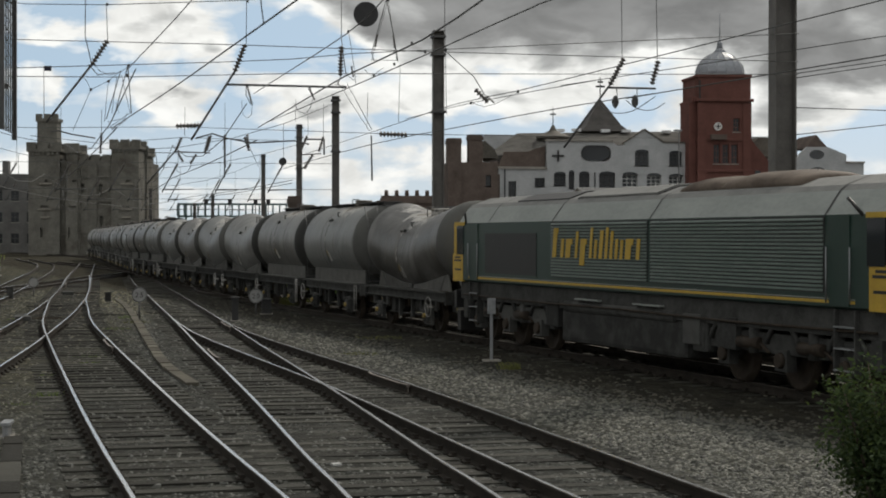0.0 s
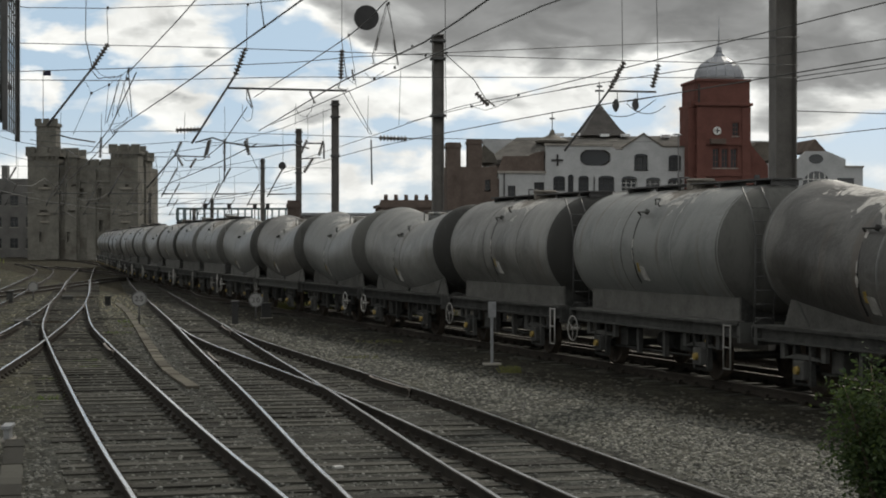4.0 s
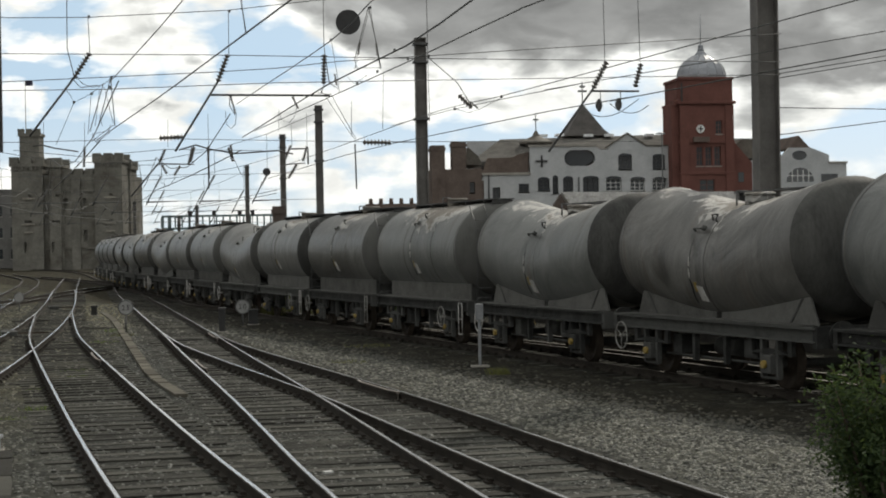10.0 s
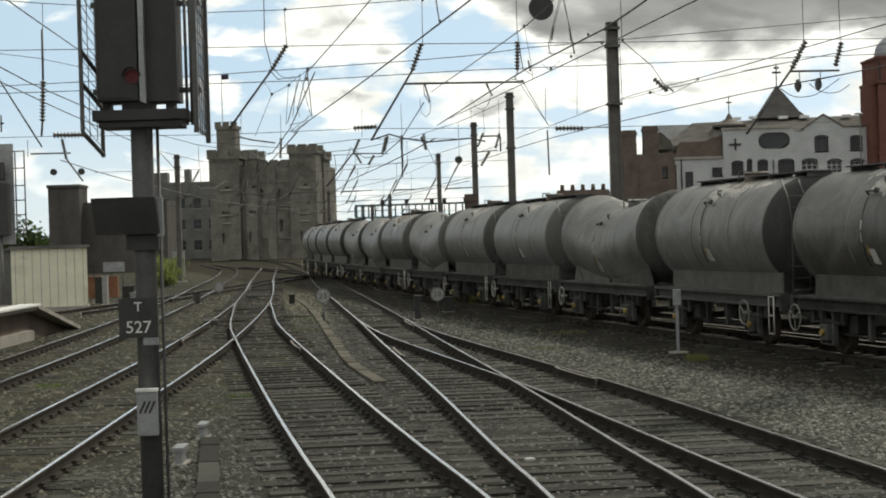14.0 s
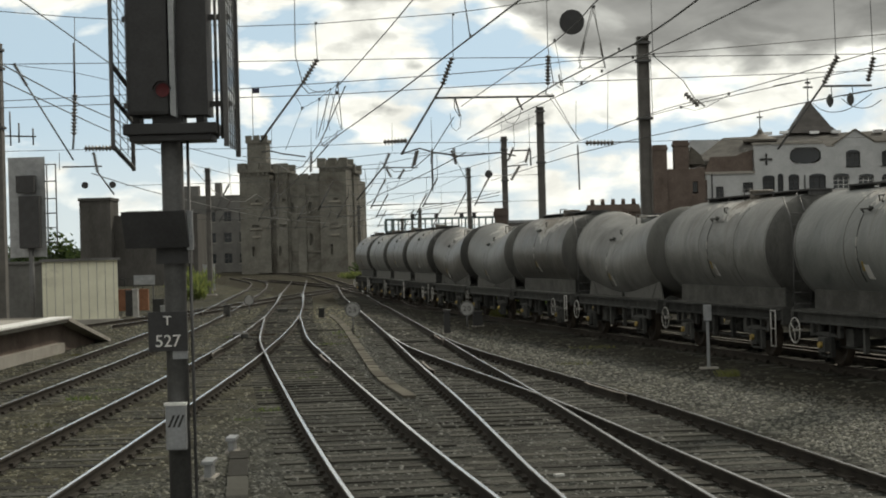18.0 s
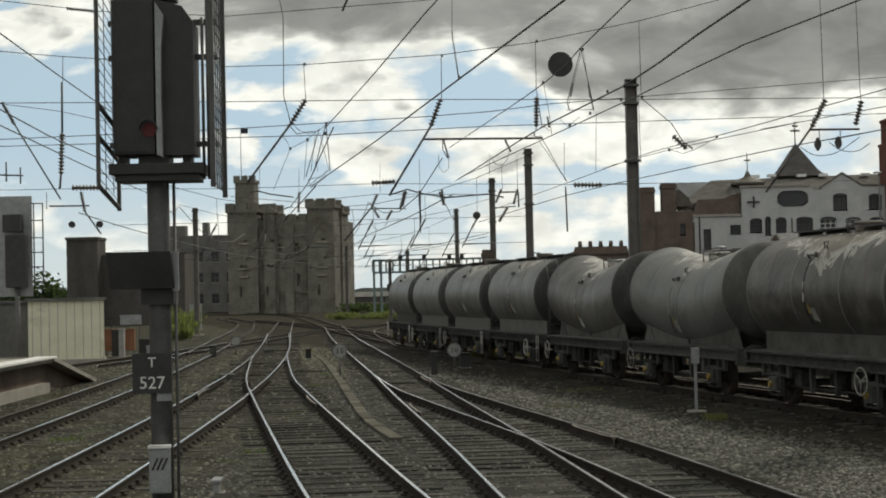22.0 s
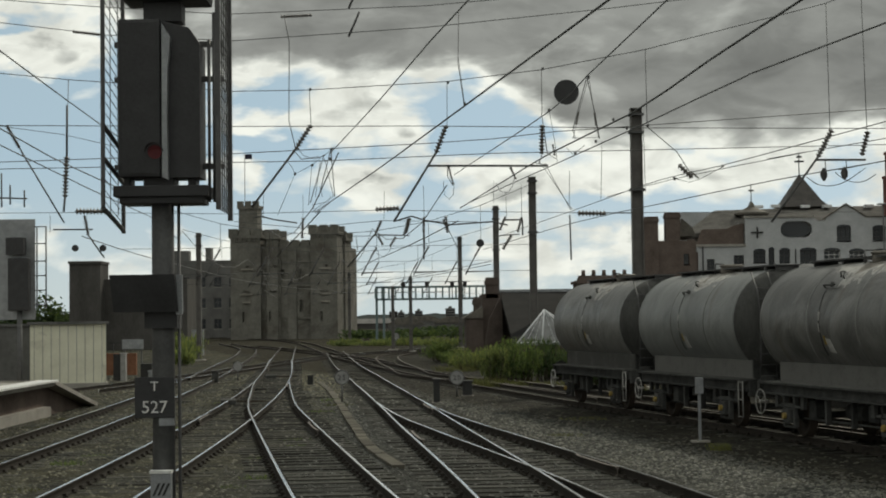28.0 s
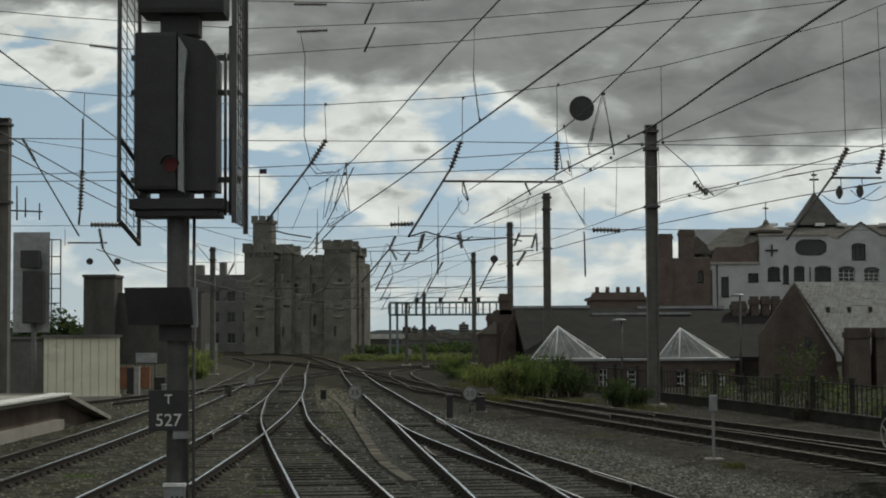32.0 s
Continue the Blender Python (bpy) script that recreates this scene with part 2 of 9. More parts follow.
def ballast_mat():
    m = bpy.data.materials.new("ballast")
    m.use_nodes = True
    t = m.node_tree
    t.nodes.clear()
    at = node(t, "ShaderNodeTexCoord").outputs["Object"]
    v = node(t, "ShaderNodeTexVoronoi", {"Vector": at, "Scale": 17.0, "Randomness": 1.0})
    grey = node(t, "ShaderNodeSeparateColor", {0: v.outputs["Color"]}).outputs[0]
    soil = node(t, "ShaderNodeTexNoise", {"Vector": at, "Scale": 0.35, "Detail": 7.0, "Roughness": 0.65}).outputs["Fac"]
    stone = node(t, "ShaderNodeMix", {"Factor": grey, 6: (0.014, 0.0148, 0.013, 1), 7: (0.086, 0.089, 0.080, 1)}, data_type="RGBA").outputs[2]
    brown = node(t, "ShaderNodeMix", {"Factor": ramp(t, soil, [(0.4, 0.1), (0.65, 0.75)]), 6: stone, 7: (0.036, 0.035, 0.028, 1)}, data_type="RGBA").outputs[2]
    # old brown ballast towards the platform, cleaner stone with sunlight tinted in beside the goods line
    brown = tinted_ground(t, at, soil, brown)
    strewn = node(t, "ShaderNodeTexNoise", {"Vector": node(t, "ShaderNodeVectorMath", {0: at, 1: (1.0, 0.45, 1.0)}, operation="MULTIPLY").outputs[0], "Scale": 2.4, "Detail": 6.0, "Roughness": 0.7}).outputs["Fac"]
    brown = node(t, "ShaderNodeVectorMath", {0: brown, "Scale": ramp(t, strewn, [(0.36, 0.5), (0.5, 0.9), (0.66, 1.7)])}, operation="SCALE").outputs[0]
    h = math_node(t, "SUBTRACT", 1.0, v.outputs["Distance"])
    bp = node(t, "ShaderNodeBump", {"Height": h, "Strength": 0.9, "Distance": 0.03}).outputs[0]
    p = node(t, "ShaderNodeBsdfPrincipled", {"Base Color": brown, "Roughness": 0.9, "Normal": bp, "Specular IOR Level": 0.08})
    node(t, "ShaderNodeOutputMaterial", {"Surface": p.outputs[0]})
    return m


BALLAST = ballast_mat()
RAIL_TOP = surf("polished_rail_head", (0.80, 0.81, 0.83), (0.92, 0.92, 0.93), 0.22, 0.95, scale=2, fine=40, bump=0.02)
RAIL_DULL = surf("dull_rail_head", (0.14, 0.122, 0.105), (0.27, 0.24, 0.21), 0.55, 0.5, scale=2, fine=40, bump=0.05)
RAIL_SIDE = surf("dark_rusted_rail_web", (0.025, 0.0225, 0.019), (0.058, 0.050, 0.042), 0.85, 0.1, scale=3, fine=50)
RUST = surf("rusty_steel", (0.036, 0.028, 0.021), (0.084, 0.064, 0.048), 0.85, 0.1, scale=3, fine=50)
TIMBER = surf("weathered_sleeper_wood", (0.030, 0.029, 0.025), (0.078, 0.0765, 0.066), 0.85, scale=2, fine=30, stretch=(1, 8, 8), spread=0.5, bump=0.4)
ORANGE_BRICK = surf("orange_brick_masonry", (0.13, 0.062, 0.036), (0.25, 0.125, 0.075), 0.85, scale=1.2, fine=9, bump=0.2)
CONCRETE = surf("concrete", (0.24, 0.225, 0.2), (0.40, 0.38, 0.345), 0.85, scale=1.2, fine=25)
PLATFORM_EDGE = surf("white_painted_edge", (0.55, 0.55, 0.53), (0.8, 0.8, 0.78), 0.7, scale=3, fine=40)
def tank_mat(name, dark, light, crusted):
    """Painted barrel under cement dust: runs down the sides, grime in blotches and, round the hatch, a pale crust."""
    m = bpy.data.materials.new(name)
    m.use_nodes = True
    t = m.node_tree
    t.nodes.clear()
    at = node(t, "ShaderNodeTexCoord").outputs["Object"]
    rnd = node(t, "ShaderNodeObjectInfo").outputs["Random"]
    far = node(t, "ShaderNodeCombineXYZ", {"X": math_node(t, "MULTIPLY", rnd, 61.0), "Y": math_node(t, "MULTIPLY", rnd, 23.0)}).outputs[0]
    own = node(t, "ShaderNodeVectorMath", {0: at, 1: far}, operation="ADD").outputs[0]
    runs = node(t, "ShaderNodeMapping", {"Vector": own, "Scale": (2.6, 0.3, 0.3)}).outputs[0]
    a = node(t, "ShaderNodeTexNoise", {"Vector": runs, "Scale": 1.1, "Detail": 3.5, "Roughness": 0.5}).outputs["Fac"]
    b = node(t, "ShaderNodeTexNoise", {"Vector": own, "Scale": 0.75, "Detail": 6.0, "Roughness": 0.55, "Distortion": 1.1}).outputs["Fac"]
    c = node(t, "ShaderNodeTexNoise", {"Vector": own, "Scale": 14.0, "Detail": 4.0, "Roughness": 0.6}).outputs["Fac"]
    mix = math_node(t, "ADD", math_node(t, "ADD", math_node(t, "MULTIPLY", a, 0.22), math_node(t, "MULTIPLY", b, 0.68)), math_node(t, "MULTIPLY", c, 0.1))
    mix = math_node(t, "ADD", mix, math_node(t, "MULTIPLY", math_node(t, "SUBTRACT", rnd, 0.5), 0.16))
    col = node(t, "ShaderNodeMix", {"Factor": ramp(t, mix, [(0.38, 0.0), (0.61, 1.0)]), 6: (*dark, 1), 7: (*light, 1)}, data_type="RGBA").outputs[2]
    # some barrels were once painted a bluer grey
    blue = math_node(t, "MULTIPLY", ramp(t, rnd, [(0.62, 0.0), (0.70, 1.0)]), 0.28)
    col = node(t, "ShaderNodeMix", {"Factor": blue, 6: col, 7: (0.14, 0.165, 0.17, 1)}, data_type="RGBA").outputs[2]
    rust = ramp(t, a, [(0.60, 0.0), (0.70, 0.6)])
    col = node(t, "ShaderNodeMix", {"Factor": rust, 6: col, 7: (0.085, 0.066, 0.05, 1)}, data_type="RGBA").outputs[2]
    sep = node(t, "ShaderNodeSeparateXYZ", {0: at})
    reach = math_node(t, "SUBTRACT", math_node(t, "MULTIPLY", math_node(t, "SUBTRACT", sep.outputs["Z"], 3.0), 0.55), math_node(t, "MULTIPLY", math_node(t, "ABSOLUTE", math_node(t, "SUBTRACT", sep.outputs["X"], 0.2), 0.0), 0.13))
    d = node(t, "ShaderNodeTexNoise", {"Vector": own, "Scale": 1.7, "Detail": 9.0, "Roughness": 0.62, "Distortion": 0.9}).outputs["Fac"]
    heap = math_node(t, "ADD", math_node(t, "ADD", d, reach), crusted)
    crust = ramp(t, heap, [(0.60, 0.0), (0.635, 1.0)])
    pale = node(t, "ShaderNodeMix", {"Factor": c, 6: (0.26, 0.25, 0.235, 1), 7: (0.58, 0.57, 0.54, 1)}, data_type="RGBA").outputs[2]
    # the thick of the crust has weathered brown, its rim is still pale
    pale = node(t, "ShaderNodeMix", {"Factor": math_node(t, "MULTIPLY", ramp(t, heap, [(0.68, 0.0), (0.77, 1.0)]), 0.8), 6: pale, 7: (0.125, 0.106, 0.082, 1)}, data_type="RGBA").outputs[2]
    col = node(t, "ShaderNodeMix", {"Factor": crust, 6: col, 7: pale}, data_type="RGBA").outputs[2]
    r = math_node(t, "ADD", 0.22, math_node(t, "MULTIPLY", mix, 0.34))
    r = math_node(t, "ADD", r, math_node(t, "MULTIPLY", crust, 0.35), clamp=True)
    h = math_node(t, "ADD", math_node(t, "MULTIPLY", c, 0.25), math_node(t, "ADD", math_node(t, "MULTIPLY", crust, 0.8), math_node(t, "MULTIPLY", b, 2.2)))
    bp = node(t, "ShaderNodeBump", {"Height": h, "Strength": 0.45, "Distance": 0.045}).outputs[0]
    p = node(t, "ShaderNodeBsdfPrincipled", {"Base Color": col, "Roughness": r, "Normal": bp, "Specular IOR Level": 0.55})
    node(t, "ShaderNodeOutputMaterial", {"Surface": p.outputs[0]})
    return m


TANK = tank_mat("cement_dusted_tank", (0.070, 0.070, 0.066), (0.220, 0.220, 0.209), -0.05)
TANK_HEAVY = tank_mat("cement_crusted_tank", (0.052, 0.050, 0.046), (0.180, 0.177, 0.166), 0.11)
# soot plus the backlit shade between wagons, both put into one colour
TANK_END = surf("shaded_sooty_tank_end", (0.044, 0.044, 0.042), (0.108, 0.108, 0.102), 0.7, scale=1.2, fine=12, stretch=(1, 2.5, 0.5), spread=0.4)
TROUGH = surf("brown_stained_concrete", (0.072, 0.066, 0.053), (0.14, 0.13, 0.106), 0.9, scale=2, fine=25, spread=0.3)
TANK_CRUST = surf("spilled_cement_crust", (0.30, 0.29, 0.27), (0.55, 0.54, 0.51), 0.9, scale=4, fine=25, bump=0.6)
SKIRT = surf("cement_stained_plate", (0.066, 0.065, 0.061), (0.148, 0.147, 0.138), 0.75, scale=2.0, fine=20, spread=0.3)
WHEEL = surf("brown_wheel_steel", (0.03, 0.025, 0.02), (0.075, 0.06, 0.048), 0.7, 0.2, scale=5, fine=40)
DIRTY_YELLOW = surf("grimy_yellow_cap", (0.16, 0.115, 0.03), (0.36, 0.25, 0.05), 0.6, scale=12, fine=60)
DULL_WHITE = surf("grimy_white_paint", (0.24, 0.235, 0.22), (0.48, 0.47, 0.45), 0.65, scale=6, fine=50, spread=0.4)
# grimy steel, its tone lifted to stand in for haze
UNDERFRAME = surf("grimy_hazed_underframe_steel", (0.039, 0.0395, 0.038), (0.102, 0.103, 0.098), 0.8, 0.1, scale=3, fine=30, spread=0.3)
DARK_IRON = surf("dark_galvanised_steel", (0.06, 0.06, 0.06), (0.13, 0.13, 0.13), 0.6, 0.4, scale=3, fine=40)
GANTRY_PAINT = surf("blue_green_gantry_paint", (0.10, 0.145, 0.15), (0.18, 0.24, 0.245), 0.6, scale=2, fine=30)
MAST = surf("dull_mast_steel", (0.12, 0.115, 0.108), (0.21, 0.20, 0.188), 0.65, 0.3, scale=2, fine=30)
WIRE = surf("weathered_copper_wire", (0.07, 0.072, 0.07), (0.13, 0.132, 0.128), 0.6, 0.4, scale=5, fine=50)
INSULATOR = surf("grey_brown_glazed_porcelain", (0.085, 0.078, 0.072), (0.15, 0.138, 0.128), 0.35, scale=8, fine=50)
WHITE_PAINT = surf("white_paint", (0.55, 0.55, 0.53), (0.8, 0.8, 0.78), 0.55, scale=4, fine=40)
# white greyed down: the backlit face's shade is in the colour
BOARD = surf("backlit_greyed_white", (0.22, 0.22, 0.215), (0.36, 0.36, 0.35), 0.6, scale=5, fine=40)
YELLOW = surf("warning_yellow_paint", (0.44, 0.28, 0.03), (0.60, 0.40, 0.05), 0.5, scale=3, fine=30)
LOCO_GREEN = surf("dark_green_loco_paint", (0.009, 0.031, 0.023), (0.017, 0.045, 0.034), 0.42, scale=1.5, fine=20, bump=0.04, stain=(0.06, 0.06, 0.05), stain_at=(0.6, 0.8))
CANTRAIL = surf("pale_cantrail_band", (0.20, 0.222, 0.205), (0.32, 0.34, 0.32), 0.5, scale=1.0, fine=12, bump=0.05, stretch=(0.5, 1, 1))
EXHAUST = surf("brown_heat_stained_steel", (0.08, 0.062, 0.05), (0.18, 0.145, 0.118), 0.7, scale=1.5, fine=15)
SLAT_GREEN = surf("pale_green_slat", (0.09, 0.13, 0.115), (0.17, 0.21, 0.185), 0.4, scale=2, fine=20)
LOCO_ROOF = surf("dusty_loco_roof", (0.12, 0.122, 0.116), (0.215, 0.216, 0.205), 0.6, scale=1.5, fine=15, bump=0.1)
BLACK = surf("black_paint", (0.012, 0.012, 0.012), (0.03, 0.03, 0.03), 0.5, scale=3, fine=40)
SIGNAL_BLACK = surf("faded_black_signal_paint", (0.016, 0.016, 0.017), (0.036, 0.036, 0.038), 0.55, scale=4, fine=40)
GALV = surf("galvanised_steel", (0.20, 0.21, 0.22), (0.36, 0.37, 0.38), 0.5, 0.5, scale=4, fine=40)
RED_LAMP = surf("dark_red_lens", (0.05, 0.006, 0.009), (0.09, 0.012, 0.016), 0.6, scale=20, fine=80)
_b = [n for n in RED_LAMP.node_tree.nodes if n.type == "BSDF_PRINCIPLED"][0]
_b.inputs["Emission Color"].default_value, _b.inputs["Emission Strength"].default_value = (1.0, 0.10, 0.12, 1), 0.008
GLASS = glass_mat("dark_window_glass", (0.02, 0.024, 0.028))
SKYLIGHT = surf("weathered_rooflight_cladding", (0.085, 0.088, 0.088), (0.25, 0.252, 0.246), 0.3, scale=1.1, fine=4, bump=0.3, gloss_var=0.3)
SANDSTONE = surf("sooty_sandstone", (0.108, 0.104, 0.092), (0.225, 0.217, 0.190), 0.9, scale=0.35, fine=3.0, bump=0.3, stain=(0.078, 0.068, 0.055), stain_at=(0.5, 0.72), stain_scale=0.2)
SANDSTONE_PALE = surf("weathered_pale_sandstone", (0.20, 0.186, 0.16), (0.34, 0.316, 0.272), 0.9, scale=0.8, fine=4.0, bump=0.3)
RED_BRICK = surf("red_brick_masonry", (0.117, 0.054, 0.045), (0.188, 0.087, 0.072), 0.85, scale=0.6, fine=6, bump=0.2)
BROWN_BRICK = surf("old_brown_brick_masonry", (0.085, 0.066, 0.057), (0.17, 0.135, 0.116), 0.88, scale=0.6, fine=6, bump=0.2)
# brown brick again, darkened so its colour carries the backlit shade
SHADED_BRICK = surf("shaded_yard_brick", (0.060, 0.048, 0.042), (0.130, 0.105, 0.092), 0.88, scale=0.8, fine=8, bump=0.25)
# slates paled so that the slope's sheen sits in their colour
SLATE_PIECE = surf("single_slate", (0.20, 0.195, 0.185), (0.42, 0.41, 0.39), 0.45, scale=3, fine=7, gloss_var=0.25, bump=0.4)
WHITE_WALL = surf("off_white_render", (0.36, 0.37, 0.375), (0.53, 0.54, 0.545), 0.85, scale=0.5, fine=5, bump=0.08)
# darkened roof colour: the range's shaded slope is painted, not lit
SHADED_ROOF = surf("shaded_range_roof", (0.010, 0.0098, 0.0095), (0.028, 0.027, 0.026), 0.9, scale=0.8, fine=8)
FENCE_PAINT = surf("dull_dark_railing_paint", (0.022, 0.022, 0.021), (0.05, 0.05, 0.047), 0.7, scale=4, fine=40)
# the shade that the buildings throw on this wall is painted into it
WALL_STONE = surf("shaded_boundary_wall", (0.022, 0.021, 0.019), (0.056, 0.052, 0.046), 0.9, scale=1.2, fine=10, bump=0.4)
SLATE = surf("grey_roof_slate", (0.085, 0.078, 0.068), (0.19, 0.175, 0.15), 0.7, scale=0.7, fine=7, bump=0.25, gloss_var=0.3)
# paler slate with the roof's sky sheen painted in
PALE_SLATE = surf("sheen_pale_slate", (0.13, 0.122, 0.106), (0.28, 0.265, 0.235), 0.42, scale=0.9, fine=9, bump=0.3, gloss_var=0.3, spread=0.2)
PATCHED_SLATE = surf("patched_brown_slate", (0.060, 0.057, 0.052), (0.132, 0.125, 0.115), 0.95, scale=0.8, fine=8, bump=0.3, gloss_var=0.05, stain=(0.20, 0.195, 0.185), stain_at=(0.62, 0.68), stain_scale=0.45)
DARK_SLATE = surf("dark_brown_slate", (0.035, 0.031, 0.028), (0.085, 0.076, 0.068), 0.6, scale=1.5, fine=12, bump=0.3)
LEAD = surf("pale_lead_sheet", (0.230, 0.245, 0.266), (0.346, 0.360, 0.389), 0.45, 0.2, scale=1, fine=12)
# white that stands in for the sun's glint on glass and hips
GLINT_WHITE = surf("painted_glint_white", (0.6, 0.62, 0.63), (0.85, 0.86, 0.87), 0.25, scale=3, fine=20, bump=0.02)
DARK_BLOCK = surf("dark_weathered_concrete", (0.055, 0.052, 0.048), (0.11, 0.105, 0.098), 0.85, scale=0.5, fine=5, stretch=(1, 1, 0.4))
GREY_BUILDING = surf("grey_city_masonry", (0.10, 0.098, 0.094), (0.19, 0.187, 0.18), 0.85, scale=0.4, fine=4)
CREAM = surf("cream_corrugated_sheet", (0.66, 0.64, 0.50), (0.80, 0.78, 0.62), 0.6, scale=1.5, fine=14, stain=(0.34, 0.32, 0.25), stain_at=(0.58, 0.75))
def leaf_mat(name, dark, light, through):
    """Thin leaves that let light through; the tint differs from leaf to leaf."""
    m = bpy.data.materials.new(name)
    m.use_nodes = True
    t = m.node_tree
    t.nodes.clear()
    rnd = node(t, "ShaderNodeNewGeometry").outputs["Random Per Island"]
    col = node(t, "ShaderNodeMix", {"Factor": rnd, 6: (*dark, 1), 7: (*light, 1)}, data_type="RGBA").outputs[2]
    lit = node(t, "ShaderNodeMix", {"Factor": rnd, 6: (*[1.6 * c for c in dark], 1), 7: (light[0] * 2.0, light[1] * 1.9, light[2], 1)}, data_type="RGBA").outputs[2]
    p = node(t, "ShaderNodeBsdfPrincipled", {"Base Color": col, "Roughness": 0.75, "Specular IOR Level": 0.2})
    q = node(t, "ShaderNodeBsdfTranslucent", {"Color": lit})
    mix = node(t, "ShaderNodeMixShader", {0: through, 1: p.outputs[0], 2: q.outputs[0]})
    node(t, "ShaderNodeOutputMaterial", {"Surface": mix.outputs[0]})
    return m


LEAF = leaf_mat("green_leaf", (0.05, 0.08, 0.03), (0.115, 0.155, 0.062), 0.45)
LEAF_LIGHT = leaf_mat("yellow_green_leaf", (0.07, 0.098, 0.04), (0.16, 0.19, 0.085), 0.5)
LEAF_DARK = leaf_mat("dark_green_leaf", (0.028, 0.048, 0.021), (0.062, 0.09, 0.038), 0.35)
BARK = surf("grey_bark", (0.07, 0.055, 0.042), (0.14, 0.115, 0.09), 0.9, scale=4, fine=30)
GRASS = surf("dry_grass", (0.09, 0.10, 0.03), (0.19, 0.19, 0.07), 0.8, scale=2, fine=15)
FAR_HILL = surf("far_wooded_hill", (0.030, 0.037, 0.036), (0.058, 0.068, 0.066), 0.95, scale=0.02, fine=0.3)


# ---- mesh helpers ----
def done(bm, name, mats):
    me = bpy.data.meshes.new(name)
    bm.normal_update()
    bm.to_mesh(me)
    bm.free()
    for m in (mats if isinstance(mats, (list, tuple)) else [mats]):
        me.materials.append(m)
    return me


def part(name, bm, material, parent=None, label="", at=None):
    """Links a bmesh, or a finished mesh, as one mesh object under a thing or a part."""
    me = bm if isinstance(bm, bpy.types.Mesh) else done(bm, name, material)
    ob = new(name, me)
    if parent is not None:
        ob.parent = parent
    if at is not None:
        ob.matrix_basis = at
    if label:
        ob["label"] = label
    return ob


def thing(name, label, category, m=None, group="", kind=""):
    ob = new(name)
    ob.empty_display_size = 0.2
    if m is not None:
        ob.matrix_basis = m
    return tagged(ob, label, category, group, kind)


def box(bm, x0, x1, y0, y1, z0, z1, bevel=0.0, mat=0):
    vs = [bm.verts.new((x, y, z)) for z in (z0, z1) for y in (y0, y1) for x in (x0, x1)]
    fs = [bm.faces.new([vs[i] for i in q]) for q in ((0, 2, 3, 1), (4, 5, 7, 6), (0, 1, 5, 4), (2, 6, 7, 3), (0, 4, 6, 2), (1, 3, 7, 5))]
    for f in fs:
        f.material_index = mat
    if bevel:
        bmesh.ops.bevel(bm, geom=list({e for f in fs for e in f.edges}), offset=bevel, segments=2, affect="EDGES", profile=0.7)
    return fs


def boxes(*rows, bevel=0.0):
    bm = bmesh.new()
    for r in rows:
        box(bm, *r, bevel=bevel)
    return bm


def tube(bm, a, b, r, r2=None, n=10, mat=0, smooth=True, caps=True):
    """A round bar from a to b."""
    a, b = Vector(a), Vector(b)
    r2 = r if r2 is None else r2
    q = (b - a).to_track_quat("Z", "Y")
    rings = []
    for p, rad in ((a, r), (b, r2)):
        rings.append([bm.verts.new(p + q @ Vector((rad * math.cos(i * 2 * math.pi / n), rad * math.sin(i * 2 * math.pi / n), 0))) for i in range(n)])
    for i in range(n):
        f = bm.faces.new((rings[0][i], rings[0][(i + 1) % n], rings[1][(i + 1) % n], rings[1][i]))
        f.smooth, f.material_index = smooth, mat
    if caps:
        bm.faces.new(rings[0][::-1]).material_index = mat
        bm.faces.new(rings[1]).material_index = mat


def pipe(bm, pts, r, n=6):
    """A round bar bent along a row of places, as one skin."""
    pts = [Vector(p) for p in pts]
    rings = []
    for i, p in enumerate(pts):
        d = (pts[min(i + 1, len(pts) - 1)] - pts[max(i - 1, 0)]).normalized()
        u = d.cross(Vector((0, 0, 1)) if abs(d.z) < 0.95 else Vector((0, 1, 0))).normalized()
        v = d.cross(u)
        rings.append([p + (u * math.cos(k * 2 * math.pi / n) + v * math.sin(k * 2 * math.pi / n)) * r for k in range(n)])
    loft(bm, rings)


def loft(bm, rings, mat=0, smooth=True, caps=True, closed=True):
    """Skins a row of rings of equal length."""
    vs = [[bm.verts.new(p) for p in ring] for ring in rings]
    n = len(vs[0])
    for a, b in zip(vs, vs[1:]):
        for i in range(n if closed else n - 1):
            f = bm.faces.new((a[i], a[(i + 1) % n], b[(i + 1) % n], b[i]))
            f.smooth, f.material_index = smooth, mat
    if caps and closed:
        bm.faces.new(vs[0][::-1]).material_index = mat
        bm.faces.new(vs[-1]).material_index = mat
    return vs


def prism(bm, outline, y0, y1, mat=0):
    """An outline in x and z, drawn out from y0 to y1."""
    a = [bm.verts.new((x, y0, z)) for x, z in outline]
    b = [bm.verts.new((x, y1, z)) for x, z in outline]
    n = len(a)
    fs = [bm.faces.new(a), bm.faces.new(b[::-1])]
    fs += [bm.faces.new((a[(i + 1) % n], a[i], b[i], b[(i + 1) % n])) for i in range(n)]
    for f in fs:
        f.material_index = mat
    bmesh.ops.recalc_face_normals(bm, faces=fs)
    return fs


def ring_xy(cx, cy, z, r, n=12, ry=None):
    return [(cx + r * math.cos(i * 2 * math.pi / n), cy + (r if ry is None else ry) * math.sin(i * 2 * math.pi / n), z) for i in range(n)]


